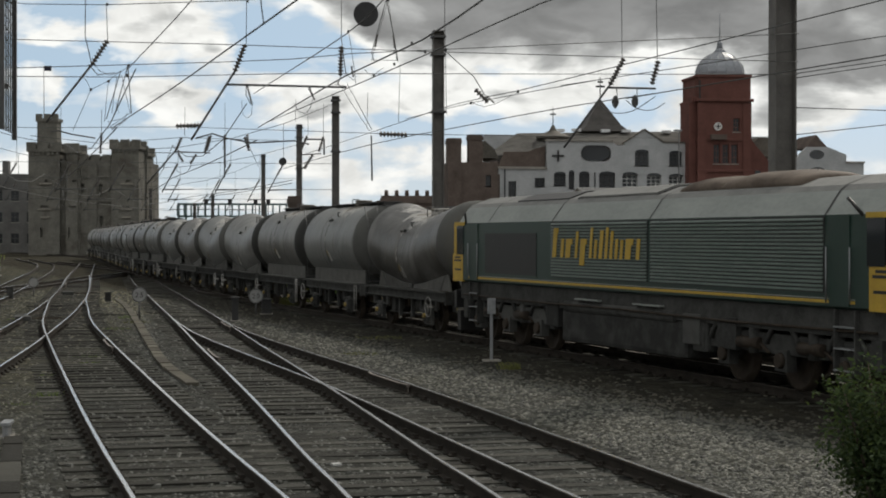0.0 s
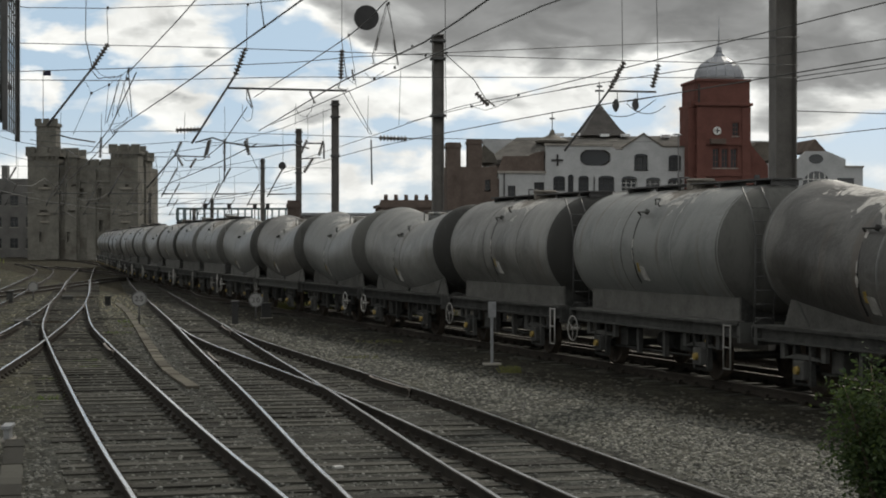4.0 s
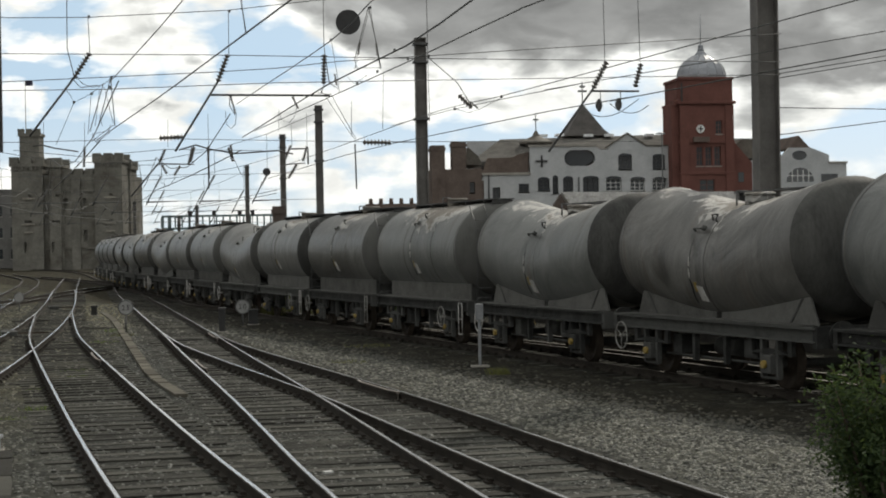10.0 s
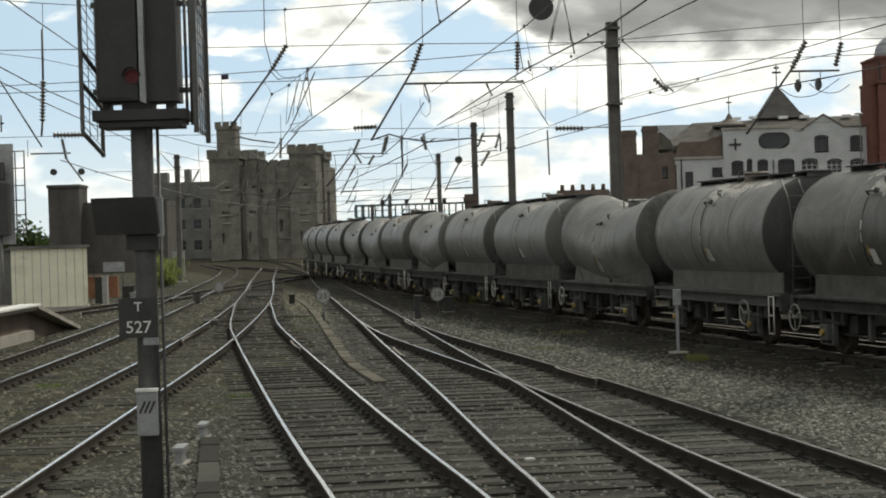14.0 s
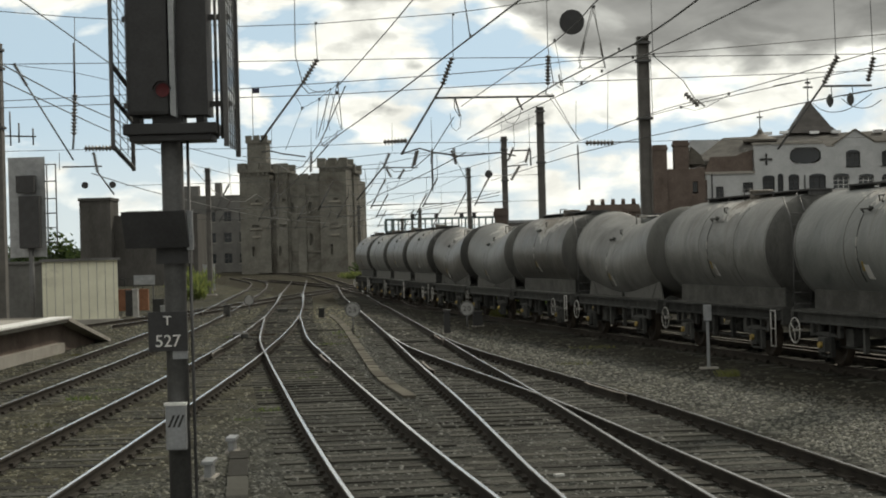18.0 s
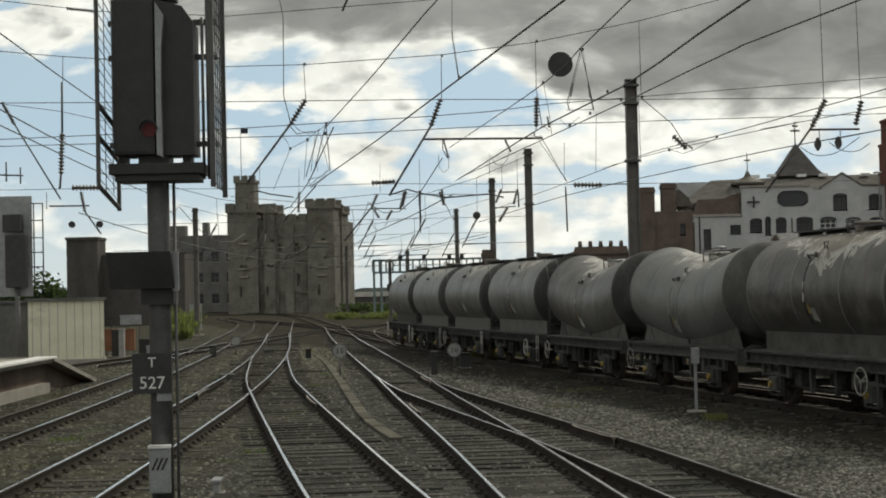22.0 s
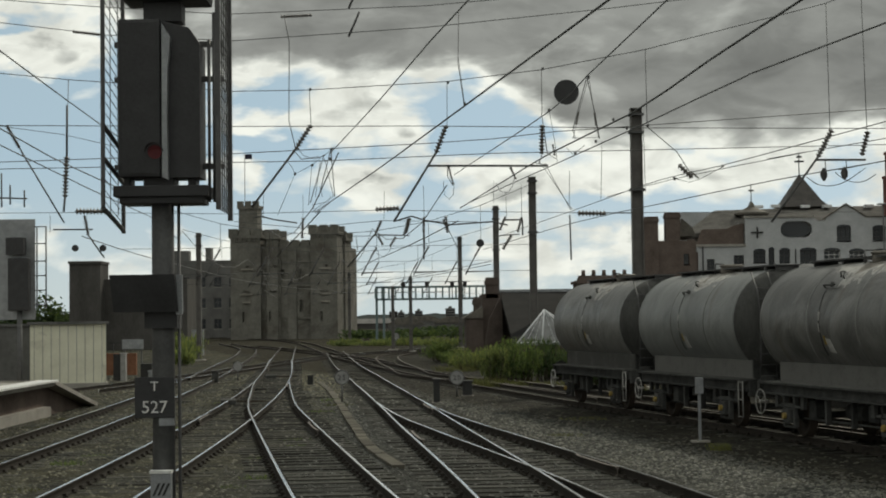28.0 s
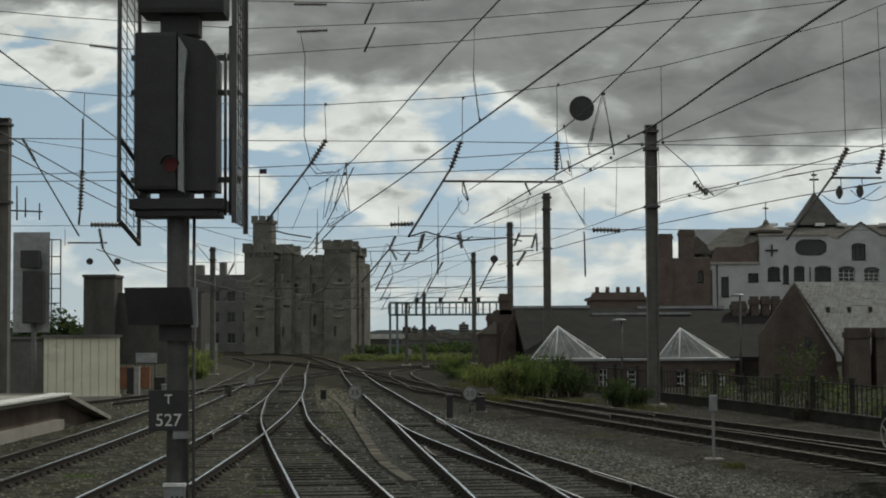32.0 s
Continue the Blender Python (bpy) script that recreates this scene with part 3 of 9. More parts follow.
def spline(points, step=1.0):
    """Places about a step apart on a smooth line through the given ones."""
    p = [Vector(q) for q in points]
    p = [2 * p[0] - p[1], *p, 2 * p[-1] - p[-2]]
    out = []
    for a, b, c, d in zip(p, p[1:], p[2:], p[3:]):
        n = max(2, int((c - b).length / step))
        for i in range(n):
            u = i / n
            out.append(0.5 * (2 * b + (c - a) * u + (2 * a - 5 * b + 4 * c - d) * u * u + (3 * b - a - 3 * c + d) * u ** 3))
    out.append(p[-2])
    return out


def prism_x(bm, outline, x0, x1):
    """An outline in y and z, drawn out from x0 to x1."""
    a = [bm.verts.new((x0, y, z)) for y, z in outline]
    b = [bm.verts.new((x1, y, z)) for y, z in outline]
    n = len(a)
    fs = [bm.faces.new(a), bm.faces.new(b[::-1])]
    fs += [bm.faces.new((a[(i + 1) % n], a[i], b[i], b[(i + 1) % n])) for i in range(n)]
    bmesh.ops.recalc_face_normals(bm, faces=fs)


def swept(bm, line, profile, mats=None):
    """Draws a closed profile (across, up) along a line on the ground; mats gives each side's material."""
    rings = []
    for i, p in enumerate(line):
        t = line[min(i + 1, len(line) - 1)] - line[max(i - 1, 0)]
        side = Vector((t.y, -t.x, 0)).normalized()
        rings.append([p + side * u + Vector((0, 0, w)) for u, w in profile])
    vs = [[bm.verts.new(q) for q in r] for r in rings]
    n = len(profile)
    for a, b in zip(vs, vs[1:]):
        for k in range(n):
            f = bm.faces.new((a[k], b[k], b[(k + 1) % n], a[(k + 1) % n]))
            f.material_index = mats[k] if mats else 0
    bm.faces.new(vs[0])
    bm.faces.new(vs[-1][::-1])


# ---- ground and tracks ----
def build_ground():
    # one sheet to the horizon, fine near the camera so that the ballast can roll a little
    bm = bmesh.new()
    xs = [-3000, -800, -200, -80, -40] + [-30 + 1.0 * i for i in range(61)] + [40, 80, 200, 800, 3000]
    ys = [-800, -200, -50, -10] + [0 + 1.0 * i for i in range(100)] + [110, 125, 145, 170, 200, 240, 300, 500, 1000, 3500]
    rows = []
    for y in ys:
        row = []
        for x in xs:
            z = -0.184
            if abs(x) < 35 and 0 < y < 105:
                z += 0.024 * noise.noise((x * 0.5, y * 0.5, 3.0))
            row.append(bm.verts.new((x, y, z)))
        rows.append(row)
    for a, b in zip(rows, rows[1:]):
        for i in range(len(xs) - 1):
            bm.faces.new((a[i], a[i + 1], b[i + 1], b[i])).smooth = True
    ob = part("ground", bm, BALLAST)
    tagged(ob, "brown and grey railway ballast with patches of soil", "ground", kind="structure")


build_ground()

RAIL_PROFILE = [(-0.036, -0.008), (-0.031, -0.003), (-0.023, 0.0), (0.023, 0.0), (0.031, -0.003), (0.036, -0.008), (0.034, -0.04), (0.010, -0.055), (0.010, -0.135), (0.07, -0.150), (0.07, -0.159), (-0.07, -0.159), (-0.07, -0.150), (-0.010, -0.135), (-0.010, -0.055), (-0.034, -0.04)]
RAIL_MATS = [1, 1, 0, 1, 1, 1, 1, 1, 1, 1, 1, 1, 1, 1, 1, 1]
SLEEPER_MESH = done(boxes((-1.3, 1.3, -0.125, 0.125, -0.30, -0.165)), "sleeper", TIMBER)
CHAIR_MESH = done(boxes((-0.14, 0.14, -0.08, 0.08, -0.167, -0.142), (-0.10, -0.04, -0.045, 0.045, -0.145, -0.105), (0.04, 0.10, -0.045, 0.045, -0.145, -0.105)), "rail_chair", RAIL_SIDE)


TRACK_LINES = []


def offset(line, d):
    out = []
    for i, p in enumerate(line):
        t = line[min(i + 1, len(line) - 1)] - line[max(i - 1, 0)]
        out.append(p + Vector((t.y, -t.x, 0)).normalized() * d)
    return out


def build_track(name, label, centre, drop=0.0, near=-20.0, far=120.0, head=None):
    """A pair of rails on sleepers along the given centre line."""
    line = spline([(x, y, 0) for x, y in centre], 1.0)
    TRACK_LINES.append(np.array([(p.x, p.y) for p in line]))
    track = thing(name, label, "track", pose(0, 0, -drop), kind="structure")
    for d in (-0.7535, 0.7535):
        bm = bmesh.new()
        swept(bm, offset(line, d), RAIL_PROFILE, RAIL_MATS)
        part("rail", bm, [head or RAIL_TOP, RAIL_SIDE, RAIL_DULL], track, "dull rail with rusty web" if head else "bright worn rail head over rusty web")
    walked, count = 0.0, 0
    for a, b in zip(line, line[1:]):
        t = b - a
        n0, n1 = math.ceil(walked / 0.68), math.ceil((walked + t.length) / 0.68)
        for k in range(n0, n1):
            p = a + t * ((k * 0.68 - walked) / t.length)
            if near < p.y < far and count < 290:
                m = Matrix.Translation((p.x, p.y, random.uniform(-0.012, 0.008))) @ Matrix.Rotation(math.atan2(t.y, t.x) - math.pi / 2 + random.uniform(-0.02, 0.02), 4, "Z")
                s = part("sleeper", SLEEPER_MESH, None, track, at=m)
                count += 1
                if p.y < 55:
                    for d in (-0.7535, 0.7535):
                        part("rail_chair", CHAIR_MESH, None, s, at=Matrix.Translation((d, 0, 0)))
        walked += t.length
    return track


TRAIN_LINE = [(17.5, -60), (17.0, -30), (15.9, -8), (14.2, 10), (12.6, 18), (11.2, 25.5), (8.2, 40), (5.05, 55), (1.3, 75), (-1.9, 95), (-5.9, 122), (-10.6, 164), (-16.3, 213), (-24, 254), (-38, 300), (-62, 350)]
build_track("track_1", "main running line with shiny rails on wooden sleepers",
            [(3.6, -60), (3.6, -30), (3.35, -14), (2.75, -4), (1.95, 3), (1.15, 8), (0.5, 12.5), (-0.08, 17), (-0.63, 20.7), (-1.38, 26), (-2.37, 33.3), (-3.74, 43.6), (-5.0, 53.6), (-6.1, 65), (-7.0, 75), (-7.95, 88), (-9.6, 109), (-10.8, 124), (-15, 180)])
build_track("track_2", "converging line with shiny rails on wooden sleepers",
            [(3.6, -60), (3.6, -30), (3.5, -14), (3.3, -4), (2.95, 3), (2.5, 10), (2.1, 16.7), (1.8, 20.2), (1.25, 27.5), (0.8, 33), (-0.05, 43), (-1.1, 56), (-2.9, 77), (-5.2, 104), (-8.5, 150)], drop=0.004)
build_track("track_3", "branching line with shiny rails on wooden sleepers",
            [(8.2, -60), (8.0, -20), (7.2, -5), (6.2, 4), (5.3, 11), (4.45, 16.4), (3.7, 22), (2.9, 28), (1.95, 34), (0.95, 40), (-0.2, 47.5), (-1.1, 56)], drop=0.008)
build_track("track_4", "diverging line with shiny rails crossing into the main line",
            [(-5.0, -60), (-5.0, 2), (-5.1, 14), (-5.25, 26), (-5.4, 36), (-5.65, 46), (-6.4, 64), (-7.8, 86), (-10.6, 120)], drop=0.012)
build_track("track_5", "platform line curving off past the keep",
            [(-8.7, -60), (-8.7, 2), (-8.85, 20), (-9.0, 35), (-9.3, 47), (-9.9, 62), (-11.1, 84), (-12.45, 103), (-13.75, 121.5), (-15.5, 143), (-19, 175), (-26, 215)], drop=0.016, far=150)
build_track("track_6", "goods line on which the tank train runs", TRAIN_LINE, drop=0.0, near=-4, far=110, head=RAIL_DULL)
build_track("track_7", "curved siding swinging away behind the goods line",
            [(6.2, 56), (3.0, 72), (-0.45, 82.5), (-1.5, 95), (-2.5, 107.5), (-3.1, 122), (-2.8, 132), (-1.4, 140), (2, 147), (10, 154)], drop=0.02, far=130, head=RAIL_DULL)
build_track("track_8", "dull rails half hidden along the boundary fence",
            [(15, 22), (12.5, 32), (10.2, 41), (8.3, 49), (6.2, 58), (2.9, 73)], drop=0.02, head=RAIL_DULL)

build_track("track_9", "bright straight line crossing the station throat",
            [(-14.2, 69), (-13.8, 72), (-12.75, 80), (-11.75, 88), (-10.7, 100), (-9.85, 109), (-8.6, 122), (-6.7, 134), (-3.5, 147), (2, 163)], drop=0.024, far=150)
build_track("track_10", "dull crossover among the far points",
            [(-20, 190), (-15.6, 172), (-11.8, 155), (-8.6, 140), (-5.2, 122), (-2.9, 106)], drop=0.028, far=175, head=RAIL_DULL)

# ---- far buildings ----
def wall_openings(bm, x0, x1, z0, z1, y, thick, holes):
    """A wall in the plane y with rectangular holes (x0, x1, z0, z1) right through it, as one skin."""
    xs = sorted({x0, x1, *[v for h in holes for v in h[:2]]})
    zs = sorted({z0, z1, *[v for h in holes for v in h[2:]]})
    grid = {}

    def vert(i, k, side):
        if (i, k, side) not in grid:
            grid[i, k, side] = bm.verts.new((xs[i], y + thick * side, zs[k]))
        return grid[i, k, side]

    def solid(i, k):
        if not (0 <= i < len(xs) - 1 and 0 <= k < len(zs) - 1):
            return False
        mx, mz = (xs[i] + xs[i + 1]) / 2, (zs[k] + zs[k + 1]) / 2
        return not any(h[0] < mx < h[1] and h[2] < mz < h[3] for h in holes)

    for i in range(len(xs) - 1):
        for k in range(len(zs) - 1):
            if not solid(i, k):
                continue
            bm.faces.new([vert(i, k, 0), vert(i + 1, k, 0), vert(i + 1, k + 1, 0), vert(i, k + 1, 0)])
            bm.faces.new([vert(i, k, 1), vert(i, k + 1, 1), vert(i + 1, k + 1, 1), vert(i + 1, k, 1)])
            for di, dk, (a, b) in ((-1, 0, ((i, k), (i, k + 1))), (1, 0, ((i + 1, k + 1), (i + 1, k))), (0, -1, ((i + 1, k), (i, k))), (0, 1, ((i, k + 1), (i + 1, k + 1)))):
                if not solid(i + di, k + dk):
                    bm.faces.new([vert(*a, 0), vert(*b, 0), vert(*b, 1), vert(*a, 1)])


def window_in(parent, x0, x1, z0, z1, y, frame_mat, bars=(1, 1), depth=0.18, arched=False, name="window"):
    """A glazed window set back in its opening: a frame with glazing bars, a pane and a sill."""
    bm = bmesh.new()
    xs = [x0 + (x1 - x0) * k / (bars[0] + 1) for k in range(bars[0] + 2)]
    zs = [z0 + (z1 - z0) * k / (bars[1] + 1) for k in range(bars[1] + 2)]
    holes = []
    for i in range(bars[0] + 1):
        for k in range(bars[1] + 1):
            holes.append((xs[i] + (0.025 if i else 0.07), xs[i + 1] - (0.025 if i < bars[0] else 0.07), zs[k] + (0.025 if k else 0.07), zs[k + 1] - (0.025 if k < bars[1] else 0.07)))
    wall_openings(bm, x0, x1, z0, z1, y, 0.1, holes)
    win = part(name, bm, frame_mat, parent)
    part("pane", boxes((x0 + 0.03, x1 - 0.03, y + 0.05, y + 0.06, z0 + 0.03, z1 - 0.03)), GLASS, win)
    part("window_sill", boxes((x0 - 0.08, x1 + 0.08, y - depth - 0.07, y, z0 - 0.1, z0)), CONCRETE, win)
    return win


def merlons(bm, x0, x1, y0, y1, z0, h, n):
    step = (x1 - x0) / (3.2 * n - 0.8)
    for i in range(n):
        box(bm, x0 + 3.2 * i * step, x0 + (3.2 * i + 2.4) * step, y0, y1, z0, z0 + h)


CASTLE_AT = pose(-14.6, 268, 0, 0, 0, -8) @ Matrix.Translation((14.6, 0, 0))


def build_castle():
    # keep of a castle: square block, corner turrets and a taller stair turret
    c = thing("castle_keep", "old sooty sandstone castle keep with battlements and corner turrets", "castle", CASTLE_AT)
    slits = [(-30.4, -29.9, 4.0, 5.6), (-26.0, -25.4, 5.5, 7.2), (-24.2, -23.3, 9.5, 11.0), (-21.0, -20.4, 9.0, 11.0), (-20.9, -20.3, 4.2, 6.0)]
    bm = bmesh.new()
    wall_openings(bm, -31.4, -14.8, -9, 14.7, 0.8, 0.5, slits)
    part("curtain_wall", bm, SANDSTONE, c)
    part("core", boxes((-31.4, -14.8, 1.32, 18.0, -9, 14.7)), SANDSTONE, c)
    bm = bmesh.new()
    merlons(bm, -24.0, -19.2, 0.8, 1.6, 14.7, 0.9, 3)
    box(bm, -23.0, -20.5, 1.7, 2.4, 14.7, 15.4)
    part("battlement", bm, SANDSTONE, c)
    for name, x0, x1, top, n in (("turret", -31.9, -27.0, 16.0, 3), ("turret", -18.9, -14.6, 16.4, 3), ("turret", -26.0, -24.2, 15.8, 1), ("rear_turret", -17.5, -14.3, 15.6, 2)):
        bm = bmesh.new()
        wall_openings(bm, x0, x1, -9, top, 0.0, 0.4, [((x0 + x1) / 2 - 0.5, (x0 + x1) / 2 + 0.7, 7.2, 7.6), ((x0 + x1) / 2 + 0.1, (x0 + x1) / 2 + 0.75, 11.2, 11.6), ((x0 + x1) / 2 - 0.6, (x0 + x1) / 2 - 0.2, 2.6, 4.2)])
        t = part(name, bm, SANDSTONE, c, at=Matrix.Translation((0, 5.2 if name == "rear_turret" else 0, 0)))
        part("turret_core", boxes((x0, x1, 0.42, 5.5, -9, top)), SANDSTONE, t)
        xm = (x0 + x1) / 2
        if x1 - x0 > 3:
            for a, b, z in ((xm - 0.9, xm + 1.1, 7.15), (xm - 0.7, xm + 1.2, 11.15), (xm - 0.5, xm + 0.9, 5.9)):
                part("ledge", boxes((a, b, -0.22, 0.0, z - 0.28, z)), SANDSTONE_PALE, t, "pale weathered sill")
            for k in range(7):
                x = x0 + 0.3 + (x1 - x0 - 0.6) * k / 6
                part("corbel", boxes((x - 0.14, x + 0.14, -0.24, 0.0, top - 0.55, top)), SANDSTONE, t)
        bm = bmesh.new()
        box(bm, x0 - 0.25, x1 + 0.25, -0.25, 5.7, top, top + 0.5)
        merlons(bm, x0 - 0.25, x1 + 0.25, -0.25, 0.5, top + 0.5, 1.0, n)
        merlons(bm, x0 - 0.25, x1 + 0.25, 5.0, 5.7, top + 0.5, 1.0, n)
        part("battlement", bm, SANDSTONE, t)
    bm = bmesh.new()
    box(bm, -30.9, -27.8, 1.5, 4.5, 15.9, 20.8)
    box(bm, -31.1, -27.6, 1.3, 4.7, 20.8, 21.3)
    merlons(bm, -31.1, -27.6, 1.3, 2.0, 21.3, 0.7, 3)
    part("stair_turret", bm, SANDSTONE, c)
    bm = bmesh.new()
    tube(bm, (-30.2, 3, 21.2), (-30.2, 3, 29.8), 0.07)
    pole = part("flagpole", bm, WHITE_PAINT, c)
    part("flag", boxes((-30.2, -29.0, 2.97, 3.03, 28.9, 29.7)), surf("dark_flag_cloth", (0.03, 0.03, 0.05), (0.06, 0.06, 0.09)), pole)
    # string courses and buttress strips
    for z in (3.0, 8.2, 12.0):
        part("string_course", boxes((-27.15, -19.05, 0.62, 0.8, z, z + 0.3)), SANDSTONE, c)
    for x in (-24.6, -22.0):
        part("pilaster", boxes((x - 0.7, x + 0.7, 0.5, 0.8, -9, 14.2)), SANDSTONE, c)


build_castle()


def build_tower():
    # red brick tower with a lead cupola, beside the white hall
    t = thing("clock_tower", "red brick tower with lead cupola and spire", "tower", pose(49.9, 170.0, 0))
    wins = [(-0.6, 0.1, 10.3, 12.3), (0.35, 1.05, 10.3, 12.3), (1.3, 2.0, 10.3, 12.3), (1.5, 2.2, 13.6, 15.0), (-0.3, 1.3, 7.2, 8.9)]
    bm = bmesh.new()
    wall_openings(bm, -2.25, 3.35, -8, 19.2, 0, 0.6, wins)
    part("tower_wall", bm, RED_BRICK, t)
    part("tower_core", boxes((-2.25, 3.35, 0.9, 6, -8, 19.2)), RED_BRICK, t)
    for w in wins:
        window_in(t, *w, 0.2, RED_BRICK, (1, 2))
    for z, o in ((9.4, 0.15), (12.6, 0.12), (16.7, 0.28), (19.2, 0.12)):
        part("cornice", boxes((-2.25 - o, 3.35 + o, -o, 6 + o, z, z + 0.3), bevel=0.06), RED_BRICK, t)
    for x in (-1.85, 2.95):
        part("corner_pier", boxes((x - 0.45, x + 0.45, -0.14, 0.0, -8, 16.6)), RED_BRICK, t)
    part("downpipe", boxes((-2.15, -2.0, -0.12, -0.01, 2, 18.9)), BLACK, t)
    part("balcony", boxes((-0.95, 0.7, -0.5, 0, 12.75, 13.3), bevel=0.05), BROWN_BRICK, t)
    bm = bmesh.new()
    tube(bm, (-0.15, 0.02, 14.13), (-0.15, -0.16, 14.13), 0.42, n=24)
    dial = part("clock", bm, WHITE_PAINT, t, "small white round clock face")
    part("clock_mark", boxes((-0.21, -0.09, -0.19, -0.16, 13.85, 14.41), (-0.43, 0.13, -0.187, -0.16, 14.08, 14.18)), BLACK, dial)
    bm = bmesh.new()
    prof = ((2.95, 19.5), (3.0, 19.9), (2.85, 20.5), (2.5, 21.05), (1.95, 21.5), (1.3, 21.85), (0.75, 22.1), (0.38, 22.5), (0.2, 23.1))
    loft(bm, [ring_xy(0.92, 3, z, r * 0.86, 16) for r, z in prof], smooth=False)
    dome = part("cupola", bm, LEAD, t, "pale ribbed lead dome")
    bm = bmesh.new()
    for i in range(16):
        a = i * math.pi / 8
        for (r0, z0), (r1, z1) in zip(prof, prof[1:]):
            tube(bm, (0.92 + 0.86 * r0 * math.cos(a), 3 + 0.86 * r0 * math.sin(a), z0), (0.92 + 0.86 * r1 * math.cos(a), 3 + 0.86 * r1 * math.sin(a), z1), 0.04, n=4)
    part("roll_seams", bm, LEAD, dome)
    bm = bmesh.new()
    bmesh.ops.create_uvsphere(bm, u_segments=10, v_segments=6, radius=0.3, matrix=Matrix.Translation((0.92, 3, 23.0)))
    tube(bm, (0.92, 3, 23.0), (0.92, 3, 26.3), 0.07, 0.03)
    part("spire", bm, LEAD, dome)
    part("buttress", boxes((-3.05, -2.25, 0.5, 4, -8, 16.6), (-2.8, -2.25, 0.3, 2, 16.6, 17.2), bevel=0.05), RED_BRICK, t)
    bm = bmesh.new()
    prism(bm, [(3.35, -8), (5.4, -8), (5.4, 10.6), (3.35, 13.0)], 0.3, 6)
    st = part("side_stage", bm, RED_BRICK, t)
    part("side_window", boxes((3.9, 4.5, 0.24, 0.296, 8.6, 9.6)), GLASS, st)


build_tower()


def build_white_hall():
    h = thing("white_hall", "white rendered hall with arched windows and patched slate roof", "building", pose(0, 172.0, 0))
    door = [(28.2, 29.0, 6.4, 8.45), (30.95, 32.0, 7.9, 8.8)]
    bm = bmesh.new()
    wall_openings(bm, 27.25, 32.2, -8, 9.7, 0, 0.5, door)
    part("wing_wall", bm, WHITE_WALL, h)
    holes = [(32.95, 34.2, 8.0, 9.2), (34.5, 35.1, 7.7, 9.35), (35.6, 36.7, 7.7, 9.25), (37.7, 39.4, 7.65, 9.25), (40.15, 41.8, 7.9, 9.2), (42.75, 44.3, 7.9, 9.1), (45.1, 46.6, 7.9, 9.05), (41.5, 42.95, 10.1, 11.55), (45.15, 46.5, 10.1, 11.45)]
    oval = (35.8, 39.0, 10.55, 12.2)
    bm = bmesh.new()
    wall_openings(bm, 32.2, 46.9, -8, 12.2, 0, 0.5, holes + [oval])
    part("main_wall", bm, WHITE_WALL, h)
    for i, hx in enumerate(holes):
        w = window_in(h, *hx, 0.25, WHITE_PAINT if i in (4, 5, 6) else BLACK, (2, 2) if hx[1] - hx[0] > 1.3 else (1, 2))
        # segmental head over each opening
        xm, hw = (hx[0] + hx[1]) / 2, (hx[1] - hx[0]) / 2
        bm = bmesh.new()
        prism(bm, [(xm + hw * math.cos(a), hx[3] - 0.02 + 0.28 * math.sin(a)) for a in [math.pi * k / 8 for k in range(9)]], -0.06, -0.002)
        part("window_head", bm, GLASS, w)
    for hx in door:
        window_in(h, *hx, 0.25, BLACK, (1, 2))
    bm = bmesh.new()
    pts = [((oval[0] + oval[1]) / 2 + 1.55 * math.cos(a), 11.4 + 0.85 * math.sin(a)) for a in [i * math.pi / 12 for i in range(24)]]
    prism(bm, pts, 0.35, 0.45)
    part("round_window", bm, GLASS, h, "dark rounded window in the gable")
    for sx in (-1, 1):
        for sz in (-1, 1):
            cx, cz = (oval[0] + oval[1]) / 2 + sx * 1.6, (11.37 + sz * 0.83)
            bm = bmesh.new()
            prism(bm, [(cx, cz), (cx - sx * 0.62, cz), (cx - sx * 0.25, cz - sz * 0.22), (cx, cz - sz * 0.5)], 0.0, 0.3)
            bmesh.ops.recalc_face_normals(bm, faces=bm.faces)
            part("window_corner", bm, WHITE_WALL, h)
    # stepped and pointed parapet
    bm = bmesh.new()
    prism(bm, [(32.2, 12.2), (39.6, 12.2), (39.2, 12.5), (32.2, 12.6)], 0.0, 0.5)
    prism(bm, [(40.4, 12.2), (46.9, 12.2), (46.9, 12.5), (44.5, 12.5), (42.5, 13.8), (40.4, 12.45)], 0.0, 0.5)
    part("gable", bm, WHITE_WALL, h)
    for pts in ([(40.2, 12.36), (42.5, 13.82), (42.5, 13.98), (40.2, 12.52)], [(42.5, 13.82), (44.5, 12.52), (46.9, 12.52), (46.9, 12.66), (44.56, 12.66), (42.5, 13.98)]):
        bm = bmesh.new()
        prism(bm, pts, -0.1, 0.6)
        part("gable_coping", bm, SLATE, h, "dark coping along the gable")
    part("coping", boxes((32.1, 39.2, -0.15, 0.65, 12.6, 12.8), (27.15, 32.2, -0.15, 0.65, 9.7, 9.95)), CONCRETE, h)
    part("downpipe", boxes((27.75, 27.87, -0.1, -0.01, 5, 9.7)), BLACK, h)
    part("downpipe", boxes((37.2, 37.3, -0.1, -0.01, 6, 9.4)), BLACK, h)
    part("tie_plate", boxes((32.75, 34.0, -0.12, -0.01, 11.0, 11.18), (33.3, 33.48, -0.11, -0.02, 10.5, 11.68)), BLACK, h)
    # wing roof slopes and main roof
    bm = bmesh.new()
    prism(bm, [(27.2, 9.96), (32.15, 9.96), (32.15, 12.1), (31.2, 11.9), (30.4, 11.55), (27.9, 11.5)], 0.7, 9)
    part("wing_roof", bm, BROWN_BRICK, h, "dark brown brick upper stage")
    bm = bmesh.new()
